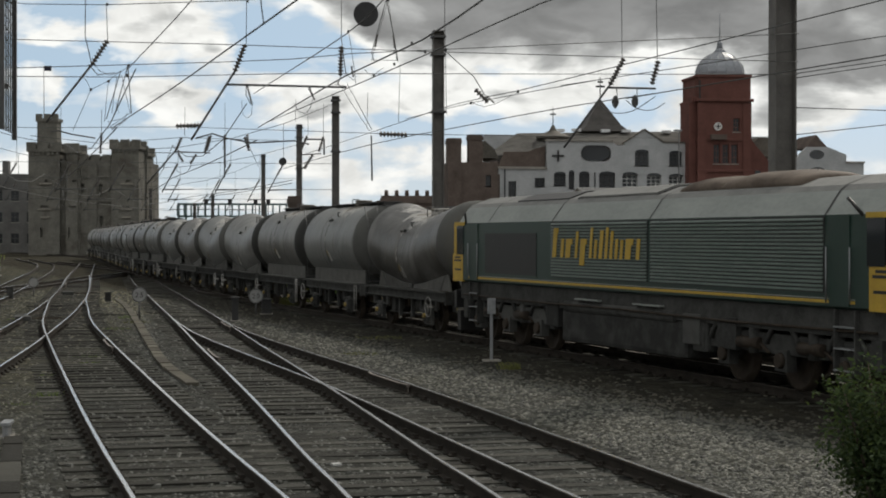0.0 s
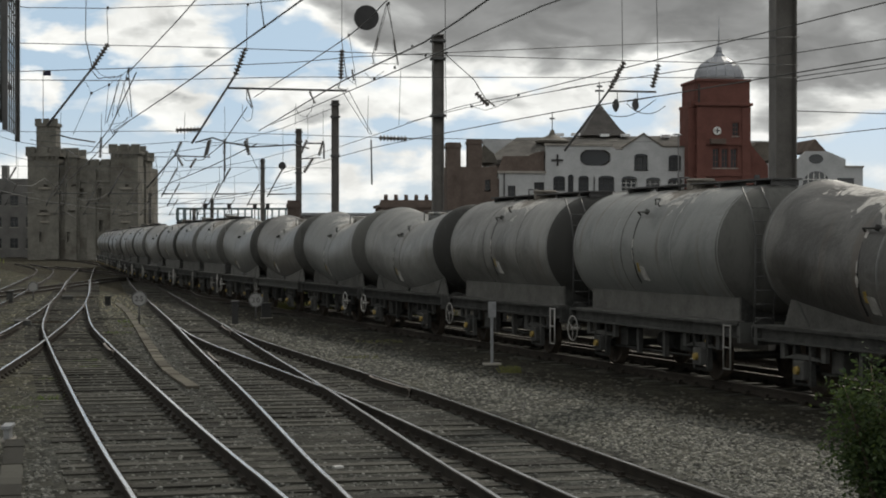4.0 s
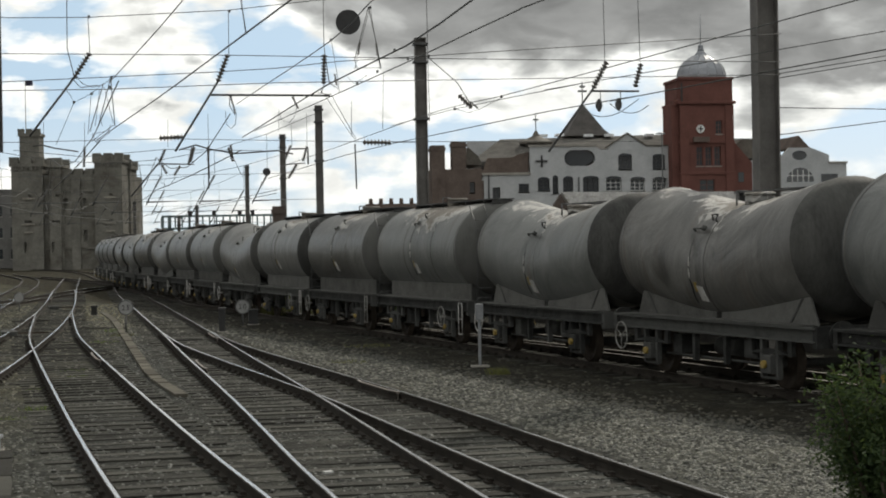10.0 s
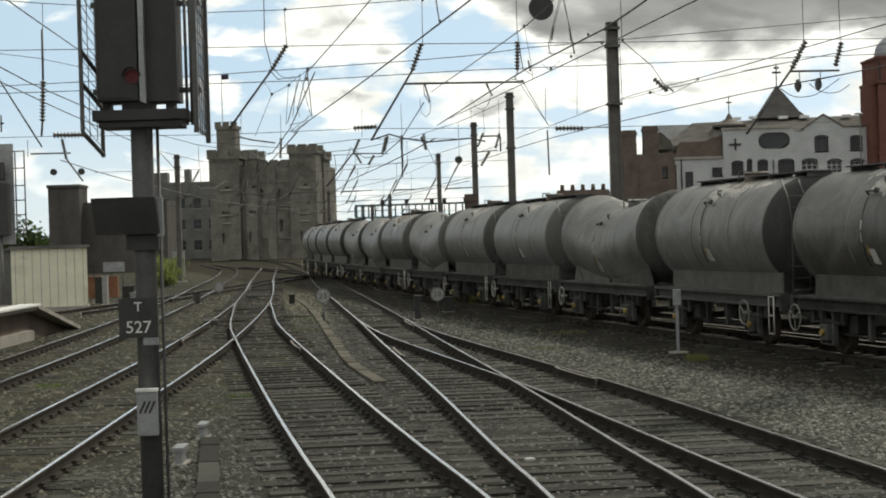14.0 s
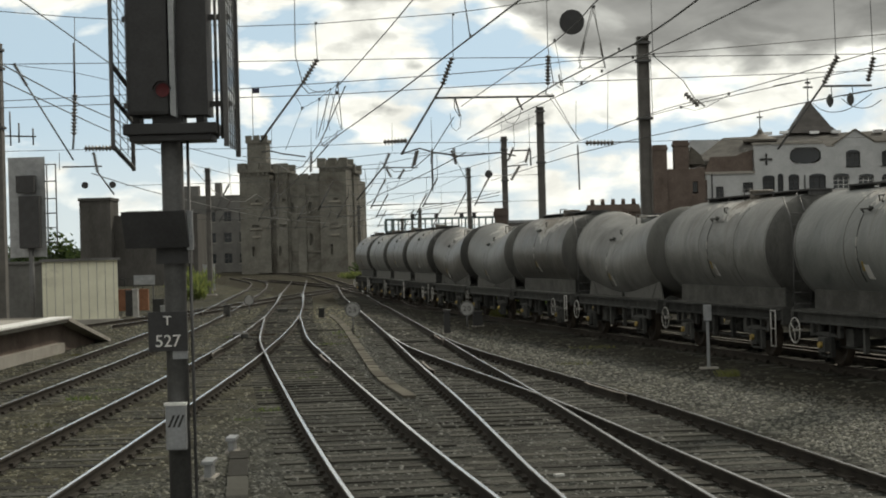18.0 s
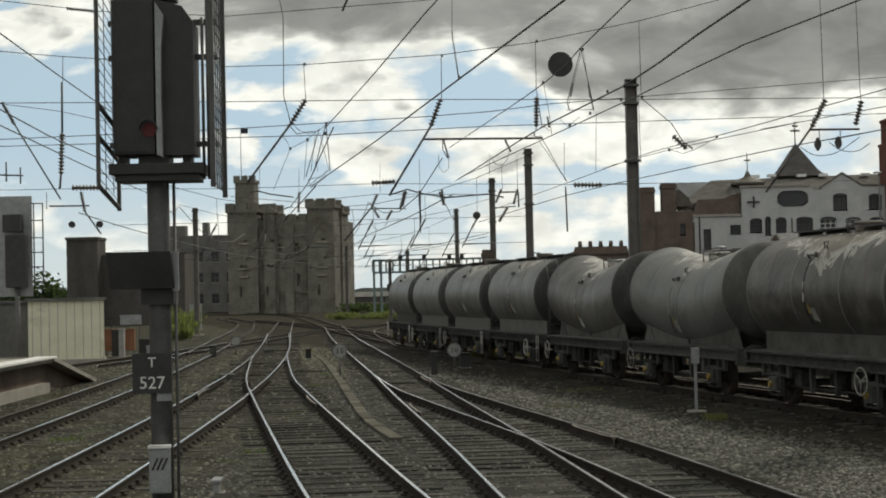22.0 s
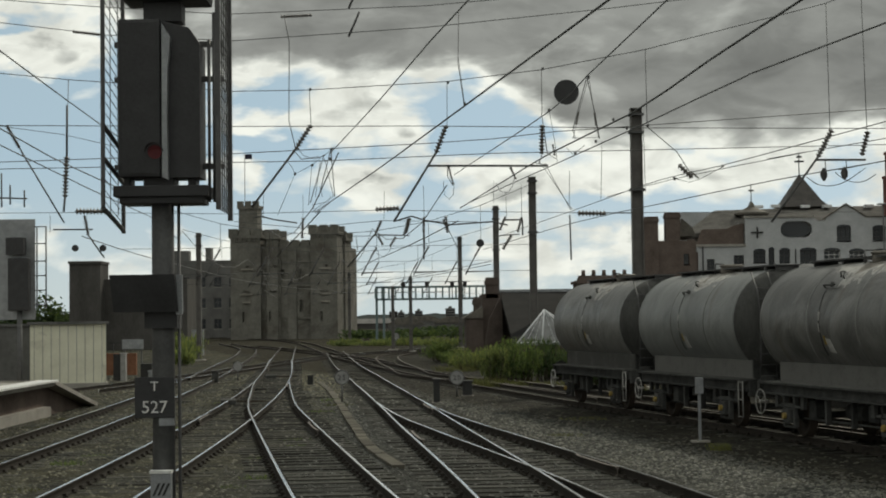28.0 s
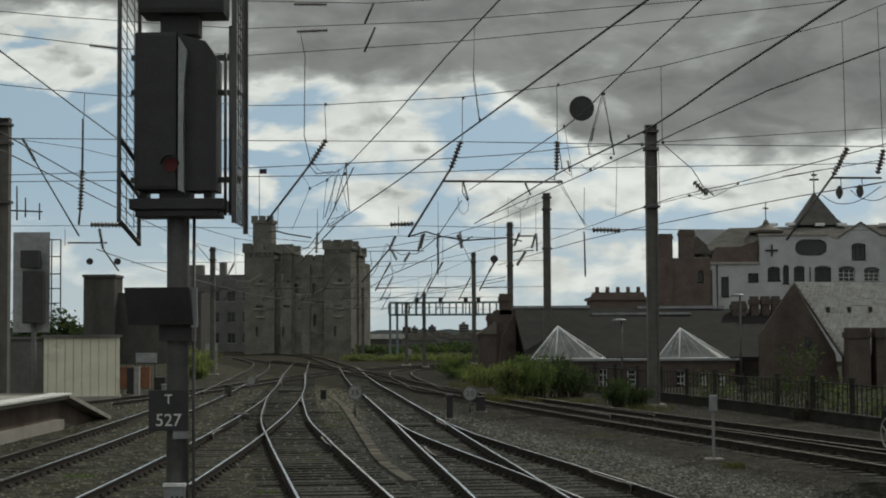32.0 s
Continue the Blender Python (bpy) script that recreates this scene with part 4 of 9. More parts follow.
    a = [(25.8, 1.0, 10.9), (30.6, 1.0, 11.6), (33.0, 1.0, 12.3), (47.0, 1.0, 12.3), (49.0, 9, 14.3), (30.6, 9, 13.95)]
    va, vb = [bm.verts.new(p) for p in a], [bm.verts.new((x, yy, z - 0.5)) for x, yy, z in a]
    bm.faces.new(va), bm.faces.new(vb[::-1])
    for i in range(6):
        bm.faces.new((va[i], vb[i], vb[(i + 1) % 6], va[(i + 1) % 6]))
    bmesh.ops.recalc_face_normals(bm, faces=bm.faces)
    part("main_roof", bm, PATCHED_SLATE, h)
    part("rear_wall", boxes((27.0, 60, 9.2, 9.7, -8, 13.8)), WHITE_WALL, h)
    for x, yy, z in ((34.6, 7.4, 14.05), (36.4, 7.4, 14.1), (39.5, 7.0, 14.0), (41.8, 7.0, 14.0), (46.2, 6.8, 13.95)):
        part("skylight", boxes((x, x + 0.95, yy, yy + 0.7, z, z + 0.32), bevel=0.05), GLINT_WHITE, h, "rooflight painted white for its glint")
    # pyramid lantern with weather vane
    bm = bmesh.new()
    loft(bm, [[(37.5, 7.8, 14.2), (42.7, 7.8, 14.2), (42.7, 12.2, 14.2), (37.5, 12.2, 14.2)], [(38.15, 8.5, 14.9), (42.0, 8.5, 14.9), (42.0, 11.5, 14.9), (38.15, 11.5, 14.9)], [(39.9, 9.9, 17.75), (40.05, 9.9, 17.75), (40.05, 10.1, 17.75), (39.9, 10.1, 17.75)]], smooth=False)
    pyr = part("lantern_roof", bm, DARK_SLATE, h, "steep dark pyramid roof with a vane")
    bm = bmesh.new()
    tube(bm, (39.98, 10, 17.7), (39.98, 10, 20.2), 0.06)
    box(bm, 39.5, 40.5, 9.96, 10.04, 19.1, 19.3)
    box(bm, 39.7, 40.3, 9.97, 10.03, 19.6, 19.8)
    part("vane", bm, BLACK, pyr)
    bm = bmesh.new()
    loft(bm, [ring_xy(33.6, 4.0, 12.5, 1.2, 12), ring_xy(33.6, 4.0, 13.15, 1.2, 12)])
    drum = part("louvred_drum", bm, SLATE, h, "small round roof ventilator with ribbed eaves")
    bm = bmesh.new()
    loft(bm, [ring_xy(33.6, 4.0, 13.1, 1.75, 24), ring_xy(33.6, 4.0, 13.3, 1.8, 24), ring_xy(33.6, 4.0, 13.6, 1.15, 24), ring_xy(33.6, 4.0, 13.95, 0.4, 24), ring_xy(33.6, 4.0, 14.5, 0.14, 24)], smooth=False)
    part("ventilator_cap", bm, SLATE, drum)
    bm = bmesh.new()
    tube(bm, (33.6, 4.0, 14.4), (33.6, 4.0, 16.4), 0.05)
    box(bm, 33.3, 33.9, 3.97, 4.03, 15.6, 15.75)
    part("finial", bm, BLACK, drum)
    # annex with a round gable, past the tower
    bm = bmesh.new()
    prism(bm, [(53.0, -8), (66.2, -8), (66.2, 10.5), (64.3, 10.5), (64.3, 11.4), (62.3, 12.2), (60.0, 12.2), (58.8, 11.0), (53.0, 10.8)], 0.0, 0.6)
    ann = part("annex_wall", bm, WHITE_WALL, h)
    bm = bmesh.new()
    prism(bm, [(60.0, 12.1), (62.4, 12.1), (61.1, 13.5)], 0.3, 6)
    part("annex_dormer", bm, BROWN_BRICK, h)
    part("annex_coping", boxes((64.2, 66.3, -0.1, 0.7, 10.5, 10.7)), CONCRETE, h)
    bm = bmesh.new()
    prism(bm, [(61.1 + 1.5 * math.cos(i * math.pi / 10), 8.6 + 1.5 * math.sin(i * math.pi / 10)) for i in range(11)], -0.05, -0.004)
    aw = part("arched_window", bm, GLASS, ann)
    part("glazing_bar", boxes(*[(61.1 + x - 0.04, 61.1 + x + 0.04, -0.08, -0.05, 8.6, 9.9) for x in (-0.9, -0.3, 0.3, 0.9)], (59.7, 62.5, -0.085, -0.05, 9.2, 9.28)), WHITE_PAINT, aw)
    bm = bmesh.new()
    prism(bm, [(61.05 + 0.8 * math.cos(i * math.pi / 8), 11.4 + 0.5 * math.sin(i * math.pi / 8)) for i in range(16)], -0.05, -0.004)
    part("oval_window", bm, GLASS, ann)
    part("annex_window", boxes((63.4, 65.2, -0.05, -0.004, 8.4, 9.4)), GLASS, ann)
    bm = bmesh.new()
    prism(bm, [(53.0, 11.2), (59.2, 11.2), (59.2, 13.0), (55, 13.2)], 0.8, 8)
    part("annex_roof", bm, SLATE, h)


build_white_hall()


def chimney_stack(parent, x0, x1, y0, y1, z0, z1, pots, mat):
    bm = boxes((x0, x1, y0, y1, z0, z1 - 0.5), (x0 - 0.07, x1 + 0.07, y0 - 0.07, y1 + 0.07, z1 - 0.5, z1 - 0.2), (x0, x1, y0, y1, z1 - 0.2, z1))
    ch = part("chimney", bm, mat, parent)
    for i in range(pots):
        x = x0 + (x1 - x0) * (i + 0.5) / pots
        bm = bmesh.new()
        tube(bm, (x, (y0 + y1) / 2, z1), (x, (y0 + y1) / 2, z1 + 0.5), 0.2, 0.16)
        part("chimney_pot", bm, BROWN_BRICK, ch)
    return ch


def build_brick_houses():
    h = thing("brick_house", "dark brown brick house with tall chimney stacks", "building", pose(0, 155.0, 0))
    wins = [(23.3, 23.8, 7.4, 8.4)]
    bm = bmesh.new()
    wall_openings(bm, 19.8, 24.45, -8, 9.6, 0, 0.5, wins)
    part("wall", bm, BROWN_BRICK, h)
    part("rear_block", boxes((19.8, 24.45, 0.9, 8, -8, 9.6)), BROWN_BRICK, h)
    for w in wins:
        window_in(h, *w, 0.25, BLACK, (1, 1))
    bm = bmesh.new()
    prism(bm, [(22.9, 10.05), (24.7, 10.05), (24.3, 10.9), (23.4, 11.7)], 1.2, 8.2)
    part("roof", bm, SLATE, h)
    chimney_stack(h, 19.76, 21.0, -0.15, 1.6, -3, 11.83, 0, BROWN_BRICK)
    chimney_stack(h, 21.75, 23.05, 0.2, 1.6, 9.6, 12.2, 0, BROWN_BRICK)
    part("link_wall", boxes((24.45, 24.95, 2, 6, -8, 8.6)), BROWN_BRICK, h)
    h = thing("parapet_block", "low brown brick block with a row of chimney pots", "building", pose(0, 150.0, 0))
    part("wall", boxes((13.2, 18.2, 0, 6, -8, 5.7), (13.0, 18.2, -0.2, 6.2, 5.7, 5.95)), BROWN_BRICK, h)
    chimney_stack(h, 13.3, 17.9, 1, 2, 5.9, 6.4, 5, BROWN_BRICK)
    g = thing("grey_shed", "grey flat roofed shed behind the train line", "building", pose(0, 140.0, 0))
    part("wall", boxes((5.0, 14.0, 0, 6, -8, 4.6), (4.8, 14.2, -0.2, 6.2, 4.6, 4.8)), GREY_BUILDING, g)


build_brick_houses()


def build_yard_building():
    # long single storey brick range with one great dark roof and two glazed pyramids
    h = thing("brick_range", "long dark brick range with slate roof and glazed pyramid rooflights", "building", pose(0, 92.0, 0))
    holes = [(8.4, 8.9, -0.3, 0.8), (9.95, 10.45, -0.1, 0.75), (11.3, 11.8, -0.3, 0.8), (12.6, 13.1, -0.4, 0.7), (13.85, 14.25, -0.4, 0.55), (14.85, 15.25, -0.45, 0.5)]
    bm = bmesh.new()
    wall_openings(bm, 4.7, 15.8, -3, 1.2, 0, 0.4, holes)
    part("wall", bm, SHADED_BRICK, h)
    for hx in holes:
        window_in(h, *hx, 0.2, WHITE_PAINT, (1, 2))
    part("gutter", boxes((4.6, 16.0, -0.15, 0.05, 1.2, 1.32)), GALV, h)
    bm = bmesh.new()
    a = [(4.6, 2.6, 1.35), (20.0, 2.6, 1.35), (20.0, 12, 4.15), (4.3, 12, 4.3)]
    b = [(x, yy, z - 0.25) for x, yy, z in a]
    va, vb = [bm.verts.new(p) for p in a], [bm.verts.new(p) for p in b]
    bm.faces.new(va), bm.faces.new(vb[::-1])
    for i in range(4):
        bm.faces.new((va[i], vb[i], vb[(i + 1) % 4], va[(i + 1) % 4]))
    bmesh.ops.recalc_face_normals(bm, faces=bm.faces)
    part("roof", bm, SHADED_ROOF, h, "roof slope with shade put into its colour")
    part("flat_roof", boxes((4.7, 15.8, 0.06, 2.6, 1.22, 1.30)), LEAD, h)
    part("ridge", boxes((4.3, 9.0, 11.9, 12.2, 4.25, 4.42)), GALV, h)
    part("ridge", boxes((9.0, 15.0, 10.6, 10.8, 3.82, 3.95)), GALV, h)
    part("ridge", boxes((11.9, 17.2, 11.9, 12.2, 4.2, 4.36)), GALV, h)
    part("rear_wall", boxes((4.4, 20, 12, 12.4, -3, 4.1)), SHADED_BRICK, h)
    bm = bmesh.new()
    prism(bm, [(2.7, -3), (4.4, -3), (4.4, 4.2), (3.6, 2.6)], 11, 12)
    part("end_gable", bm, SHADED_BRICK, h)
    for cx, x0, x1, top in ((6.27, 4.75, 8.83, 3.1), (12.97, 11.6, 15.53, 2.96)):
        # five cornered rooflight, its apex set over the front
        pts = [Vector(p) for p in ((x0, 0.25, 1.33), (cx - 0.2, 0.08, 1.33), (x1 - 0.6, 0.12, 1.33), (x1, 0.5, 1.33), (x1 - 0.7, 2.2, 1.33), (x0 + 0.7, 2.2, 1.33))]
        apex = Vector((cx, 1.0, top))
        bm = bmesh.new()
        base = [bm.verts.new(p) for p in pts]
        tip = bm.verts.new(apex)
        for i in range(len(base)):
            bm.faces.new((base[i], base[(i + 1) % len(base)], tip))
        bm.faces.new(base[::-1])
        bmesh.ops.recalc_face_normals(bm, faces=bm.faces)
        sk = part("rooflight", bm, SKYLIGHT, h, "glazed pyramid rooflight with pale bars")
        # hips and bars whitened to carry the bright sunlit edges
        for p, q in zip(pts, pts[1:] + pts[:1]):
            bm = bmesh.new()
            tube(bm, p, apex, 0.042, n=6)
            tube(bm, p, q, 0.04, n=6)
            for k in (0.33, 0.67):
                tube(bm, p.lerp(q, k), apex, 0.007, n=5)
            part("glazing_bar", bm, GLINT_WHITE, sk)
    g = thing("workshop", "dark lean-to workshop beside the far masts", "building", pose(0, 112, 0))
    part("wall", boxes((2.4, 3.5, 0, 8, -3, 2.7)), SHADED_BRICK, g)
    part("rear_wall", boxes((3.5, 4.9, 1, 8, -3, 4.3)), SHADED_BRICK, g)
    bm = bmesh.new()
    prism(bm, [(2.2, 2.7), (3.5, 2.7), (3.5, 3.5)], -0.1, 8)
    part("roof", bm, SLATE, g)
    chimney_stack(g, 3.75, 4.55, 1, 2.2, 4, 5.4, 0, SHADED_BRICK)
    chimney_stack(g, 2.9, 3.3, 1, 1.6, 2.6, 4.1, 0, SHADED_BRICK)
    # gabled house at the end of the range
    k_house = thing("gabled_house", "dark brick house with a bright slate roof slope", "building", pose(0, 88, 0))
    bm = bmesh.new()
    prism(bm, [(16.4, -3), (21.0, -3), (20.3, 1.6), (18.2, 5.2), (16.4, 2.6)], 0, 0.4)
    part("gable_wall", bm, SHADED_BRICK, k_house)
    bm = bmesh.new()
    a = [(18.51, 1.4, 5.35), (20.3, -1.6, 1.55), (36.4, -1.6, 1.55), (37.0, 1.4, 5.14)]
    va, vb = [bm.verts.new(p) for p in a], [bm.verts.new((x, yy + 0.3, z - 0.12)) for x, yy, z in a]
    bm.faces.new(va), bm.faces.new(vb[::-1])
    for i in range(4):
        bm.faces.new((va[i], vb[i], vb[(i + 1) % 4], va[(i + 1) % 4]))
    bmesh.ops.recalc_face_normals(bm, faces=bm.faces)
    part("roof", bm, PALE_SLATE, k_house)
    # slates laid in courses on the bright slope
    p0, p1, q0, q1 = Vector((18.51, 1.4, 5.35)), Vector((20.3, -1.6, 1.55)), Vector((37.0, 1.4, 5.14)), Vector((36.4, -1.6, 1.55))
    rng = random.Random(8)
    verts, faces = [], []
    for r in range(30):
        a, b = p0.lerp(p1, (r + 0.5) / 30), q0.lerp(q1, (r + 0.5) / 30)
        along = (b - a).normalized()
        down = (p1 - p0).normalized()
        out = along.cross(down).normalized()
        out = out if out.z > 0 else -out
        for c in range(int((b - a).length / 0.24) - 1):
            m = a + along * (0.24 * (c + 0.5 + 0.5 * (r % 2))) + out * rng.uniform(0.015, 0.03)
            half, tip = 0.116 * rng.uniform(0.9, 1.0), out * rng.uniform(0.002, 0.016)
            k = len(verts)
            top = [m - along * half - down * 0.08, m + along * half - down * 0.08, m + along * half + down * 0.1 + tip, m - along * half + down * 0.1 + tip]
            verts += top + [v - out * 0.02 for v in top]
            faces += [tuple(k + i for i in q) for q in ((0, 1, 2, 3), (4, 7, 6, 5), (0, 4, 5, 1), (1, 5, 6, 2), (2, 6, 7, 3), (3, 7, 4, 0))]
    me = bpy.data.meshes.new("slates")
    me.from_pydata(verts, [], faces)
    me.materials.append(SLATE_PIECE)
    part("slating", me, None, k_house)["kind"] = "stuff"
    part("front_wall", boxes((20.4, 36.4, -1.25, -0.95, -3, 1.6)), SHADED_BRICK, k_house)
    part("side_window", boxes((18.75, 19.1, -0.03, 0.0, 1.7, 2.4)), GLASS, k_house)
    for x in (20.3, 21.7):
        chimney_stack(k_house, x, x + 1.1, -2.9, -1.9, -3, 2.9, 0, SHADED_BRICK)
    for x in (19.9, 21.0, 22.1, 24.4, 26.6):
        part("roof_vent", boxes((x, x + 0.16, 0.0, 0.3, 3.72, 4.0)), BLACK, k_house)
    for x in (18.62, 19.3, 19.92):
        chimney_stack(h, x, x + 0.45, 10.6, 11.2, 3.4, 4.9, 0, SHADED_BRICK)
    chimney_stack(h, 17.5, 18.3, 10.5, 11.3, 3.4, 4.6, 0, SHADED_BRICK)


build_yard_building()


def build_left_city():
    b = thing("grey_block", "plain grey office block beyond the tracks", "building", pose(0, 300, 0))
    bm = bmesh.new()
    holes = [(x, x + 1.4, z, z + 1.8) for x in (-46.5, -43.8, -41.0, -38.2, -35.5) for z in (1.5, 5.2, 8.9)]
    wall_openings(bm, -48, -32, -9, 13.6, 0, 0.5, holes)
    part("wall", bm, GREY_BUILDING, b)
    part("rear_block", boxes((-48, -32, 0.9, 16, -9, 13.6)), GREY_BUILDING, b)
    for hx in holes:
        window_in(b, *hx, 0.2, GREY_BUILDING, (1, 1))
    part("roof_plant", boxes((-46, -43, 3, 6, 13.6, 15.5)), GREY_BUILDING, b)
    part("roof_vent", boxes((-40, -39, 3, 6, 13.6, 16.0)), GREY_BUILDING, b)
    t = thing("brown_tower_block", "dark grey block with flat roof", "building", pose(0, 180, 0))
    part("wall", boxes((-38.2, -34.9, 0, 4.5, -6, 9.0)), DARK_BLOCK, t)
    part("rear_wing", boxes((-34.9, -26.0, 2, 9, -6, 7.4)), DARK_BLOCK, t)
    part("parapet", boxes((-38.3, -34.8, -0.2, 4.6, 9.0, 9.3)), DARK_BLOCK, t)
    # wooded hills and far roofs along the horizon
    bm = bmesh.new()
    for y, z0, amp in ((900, 2.4, 4.6), (1500, 3.0, 9.0)):
        last = None
        for i in range(561):
            x = -1400 + 5 * i
            z = z0 + amp * (0.5 + noise.noise((x * 0.006, y, 0.5))) + 1.3 * noise.noise((x * 0.07, y, 2.5)) + 0.7 * noise.noise((x * 0.21, y, 4.5))
            pair = (bm.verts.new((x, y, -3)), bm.verts.new((x, y + 30, max(z, 2))))
            if last:
                bm.faces.new((last[0], pair[0], pair[1], last[1]))
            last = pair
    tagged(part("backdrop", bm, FAR_HILL), "far wooded hills along the horizon", "hills", kind="structure")
    for x, w, z, mat in ((-13.0, 2.9, 5.8, DARK_BLOCK), (-10.2, 2.3, 5.5, GREY_BUILDING), (-4.0, 2.7, 5.9, DARK_BLOCK), (7.2, 3.4, 6.7, GREY_BUILDING)):
        f = thing("far_tower_block", "small plain tower block on the far skyline", "building", pose(x, 600, 0), group="tower blocks on the skyline")
        part("wall", boxes((-w / 2, w / 2, 0, 3, -6, z)), mat, f)
        part("roof_plant", boxes((-w / 5, w / 6, 0.6, 2, z, z + 0.7)), mat, f)
        for k in range(3):
            part("window_band", boxes((-w / 2 + 0.2, w / 2 - 0.2, -0.06, -0.005, z - 0.9 - 0.9 * k, z - 0.5 - 0.9 * k)), GLASS, f)
    f = thing("long_shed", "long low grey roofed shed far down the line", "building", pose(-15, 560, 0))
    part("wall", boxes((-10, 10, 0, 12, -6, 1.7)), DARK_BLOCK, f)
    bm = bmesh.new()
    prism_x(bm, [(-0.5, 1.7), (12.5, 1.7), (6, 3.3)], -10.4, 10.4)
    part("roof", bm, GREY_BUILDING, f)
    for i, (x, y, w, z) in enumerate(((-6, 420, 9, 3.1), (7, 430, 12, 3.4), (16, 410, 8, 4.2), (-3, 520, 14, 3.9), (24, 440, 9, 3.8))):
        f = thing("far_house", "small dark house far down the line", "house", pose(x, y, 0), group="houses far down the line")
        part("wall", boxes((-w / 2, w / 2, 0, 6, -6, z - 1.6)), GREY_BUILDING, f)
        bm = bmesh.new()
        prism(bm, [(-w / 2 - 0.3, z - 1.6), (w / 2 + 0.3, z - 1.6), (w / 4, z), (-w / 4, z)], -0.3, 6.3)
        part("roof", bm, SLATE, f)


build_left_city()


# ---- the train ----
TRAIN, WHEELSETS = [], []
PITCH, LOCO_TAIL = 8.3, 35.5


def wheel_mesh(r, tread=0.13):
    bm = bmesh.new()
    prof = [(r + 0.03, -0.05), (r + 0.03, -0.02), (r, -0.015), (r - 0.006, 0.085), (r - 0.06, 0.085), (r - 0.07, 0.05), (0.17, 0.03), (0.15, 0.09), (0.0, 0.09)]
    back = [(0.0, -0.05), (0.15, -0.05), (0.17, -0.01), (r - 0.07, -0.01), (r - 0.06, -0.05)]
    n = 24
    rings = []
    for rad, w in back + prof:
        rings.append([(max(rad, 0.004) * math.cos(i * 2 * math.pi / n), w, max(rad, 0.004) * math.sin(i * 2 * math.pi / n)) for i in range(n)])
    loft(bm, rings, caps=False)
    bmesh.ops.recalc_face_normals(bm, faces=bm.faces)
    return done(bm, "wheel", WHEEL)


def axle_mesh(r=0.08):
    bm = bmesh.new()
    tube(bm, (0, -0.98, 0), (0, 0.98, 0), r, n=12)
    return done(bm, "axle", UNDERFRAME)


WAGON_WHEEL, LOCO_WHEEL, AXLE = wheel_mesh(0.46), wheel_mesh(0.53), axle_mesh()


def wheelset(parent, x, r, mesh):
    ax = part("wheelset", AXLE, None, parent, "axle with two steel wheels", at=Matrix.Translation((x, 0, r)))
    part("wheel", mesh, None, ax, at=Matrix.Translation((0, -0.76, 0)) @ Matrix.Rotation(math.pi, 4, "Z"))
    part("wheel", mesh, None, ax, at=Matrix.Translation((0, 0.76, 0)))
    WHEELSETS.append((ax, r))
    return ax


def tank_ring(x, zc, r, n=40, lean=0.0):
    return [(x + lean * r * math.sin(a), r * math.cos(a), zc + r * math.sin(a)) for a in [i * 2 * math.pi / n for i in range(n)]]


def ring_bar(bm, c, r, w, n=24):
    """A thin hoop in the plane across y."""
    for i in range(n):
        a, b = i * 2 * math.pi / n, (i + 1) * 2 * math.pi / n
        tube(bm, (c[0] + r * math.cos(a), c[1], c[2] + r * math.sin(a)), (c[0] + r * math.cos(b), c[1], c[2] + r * math.sin(b)), w, n=6, caps=False)


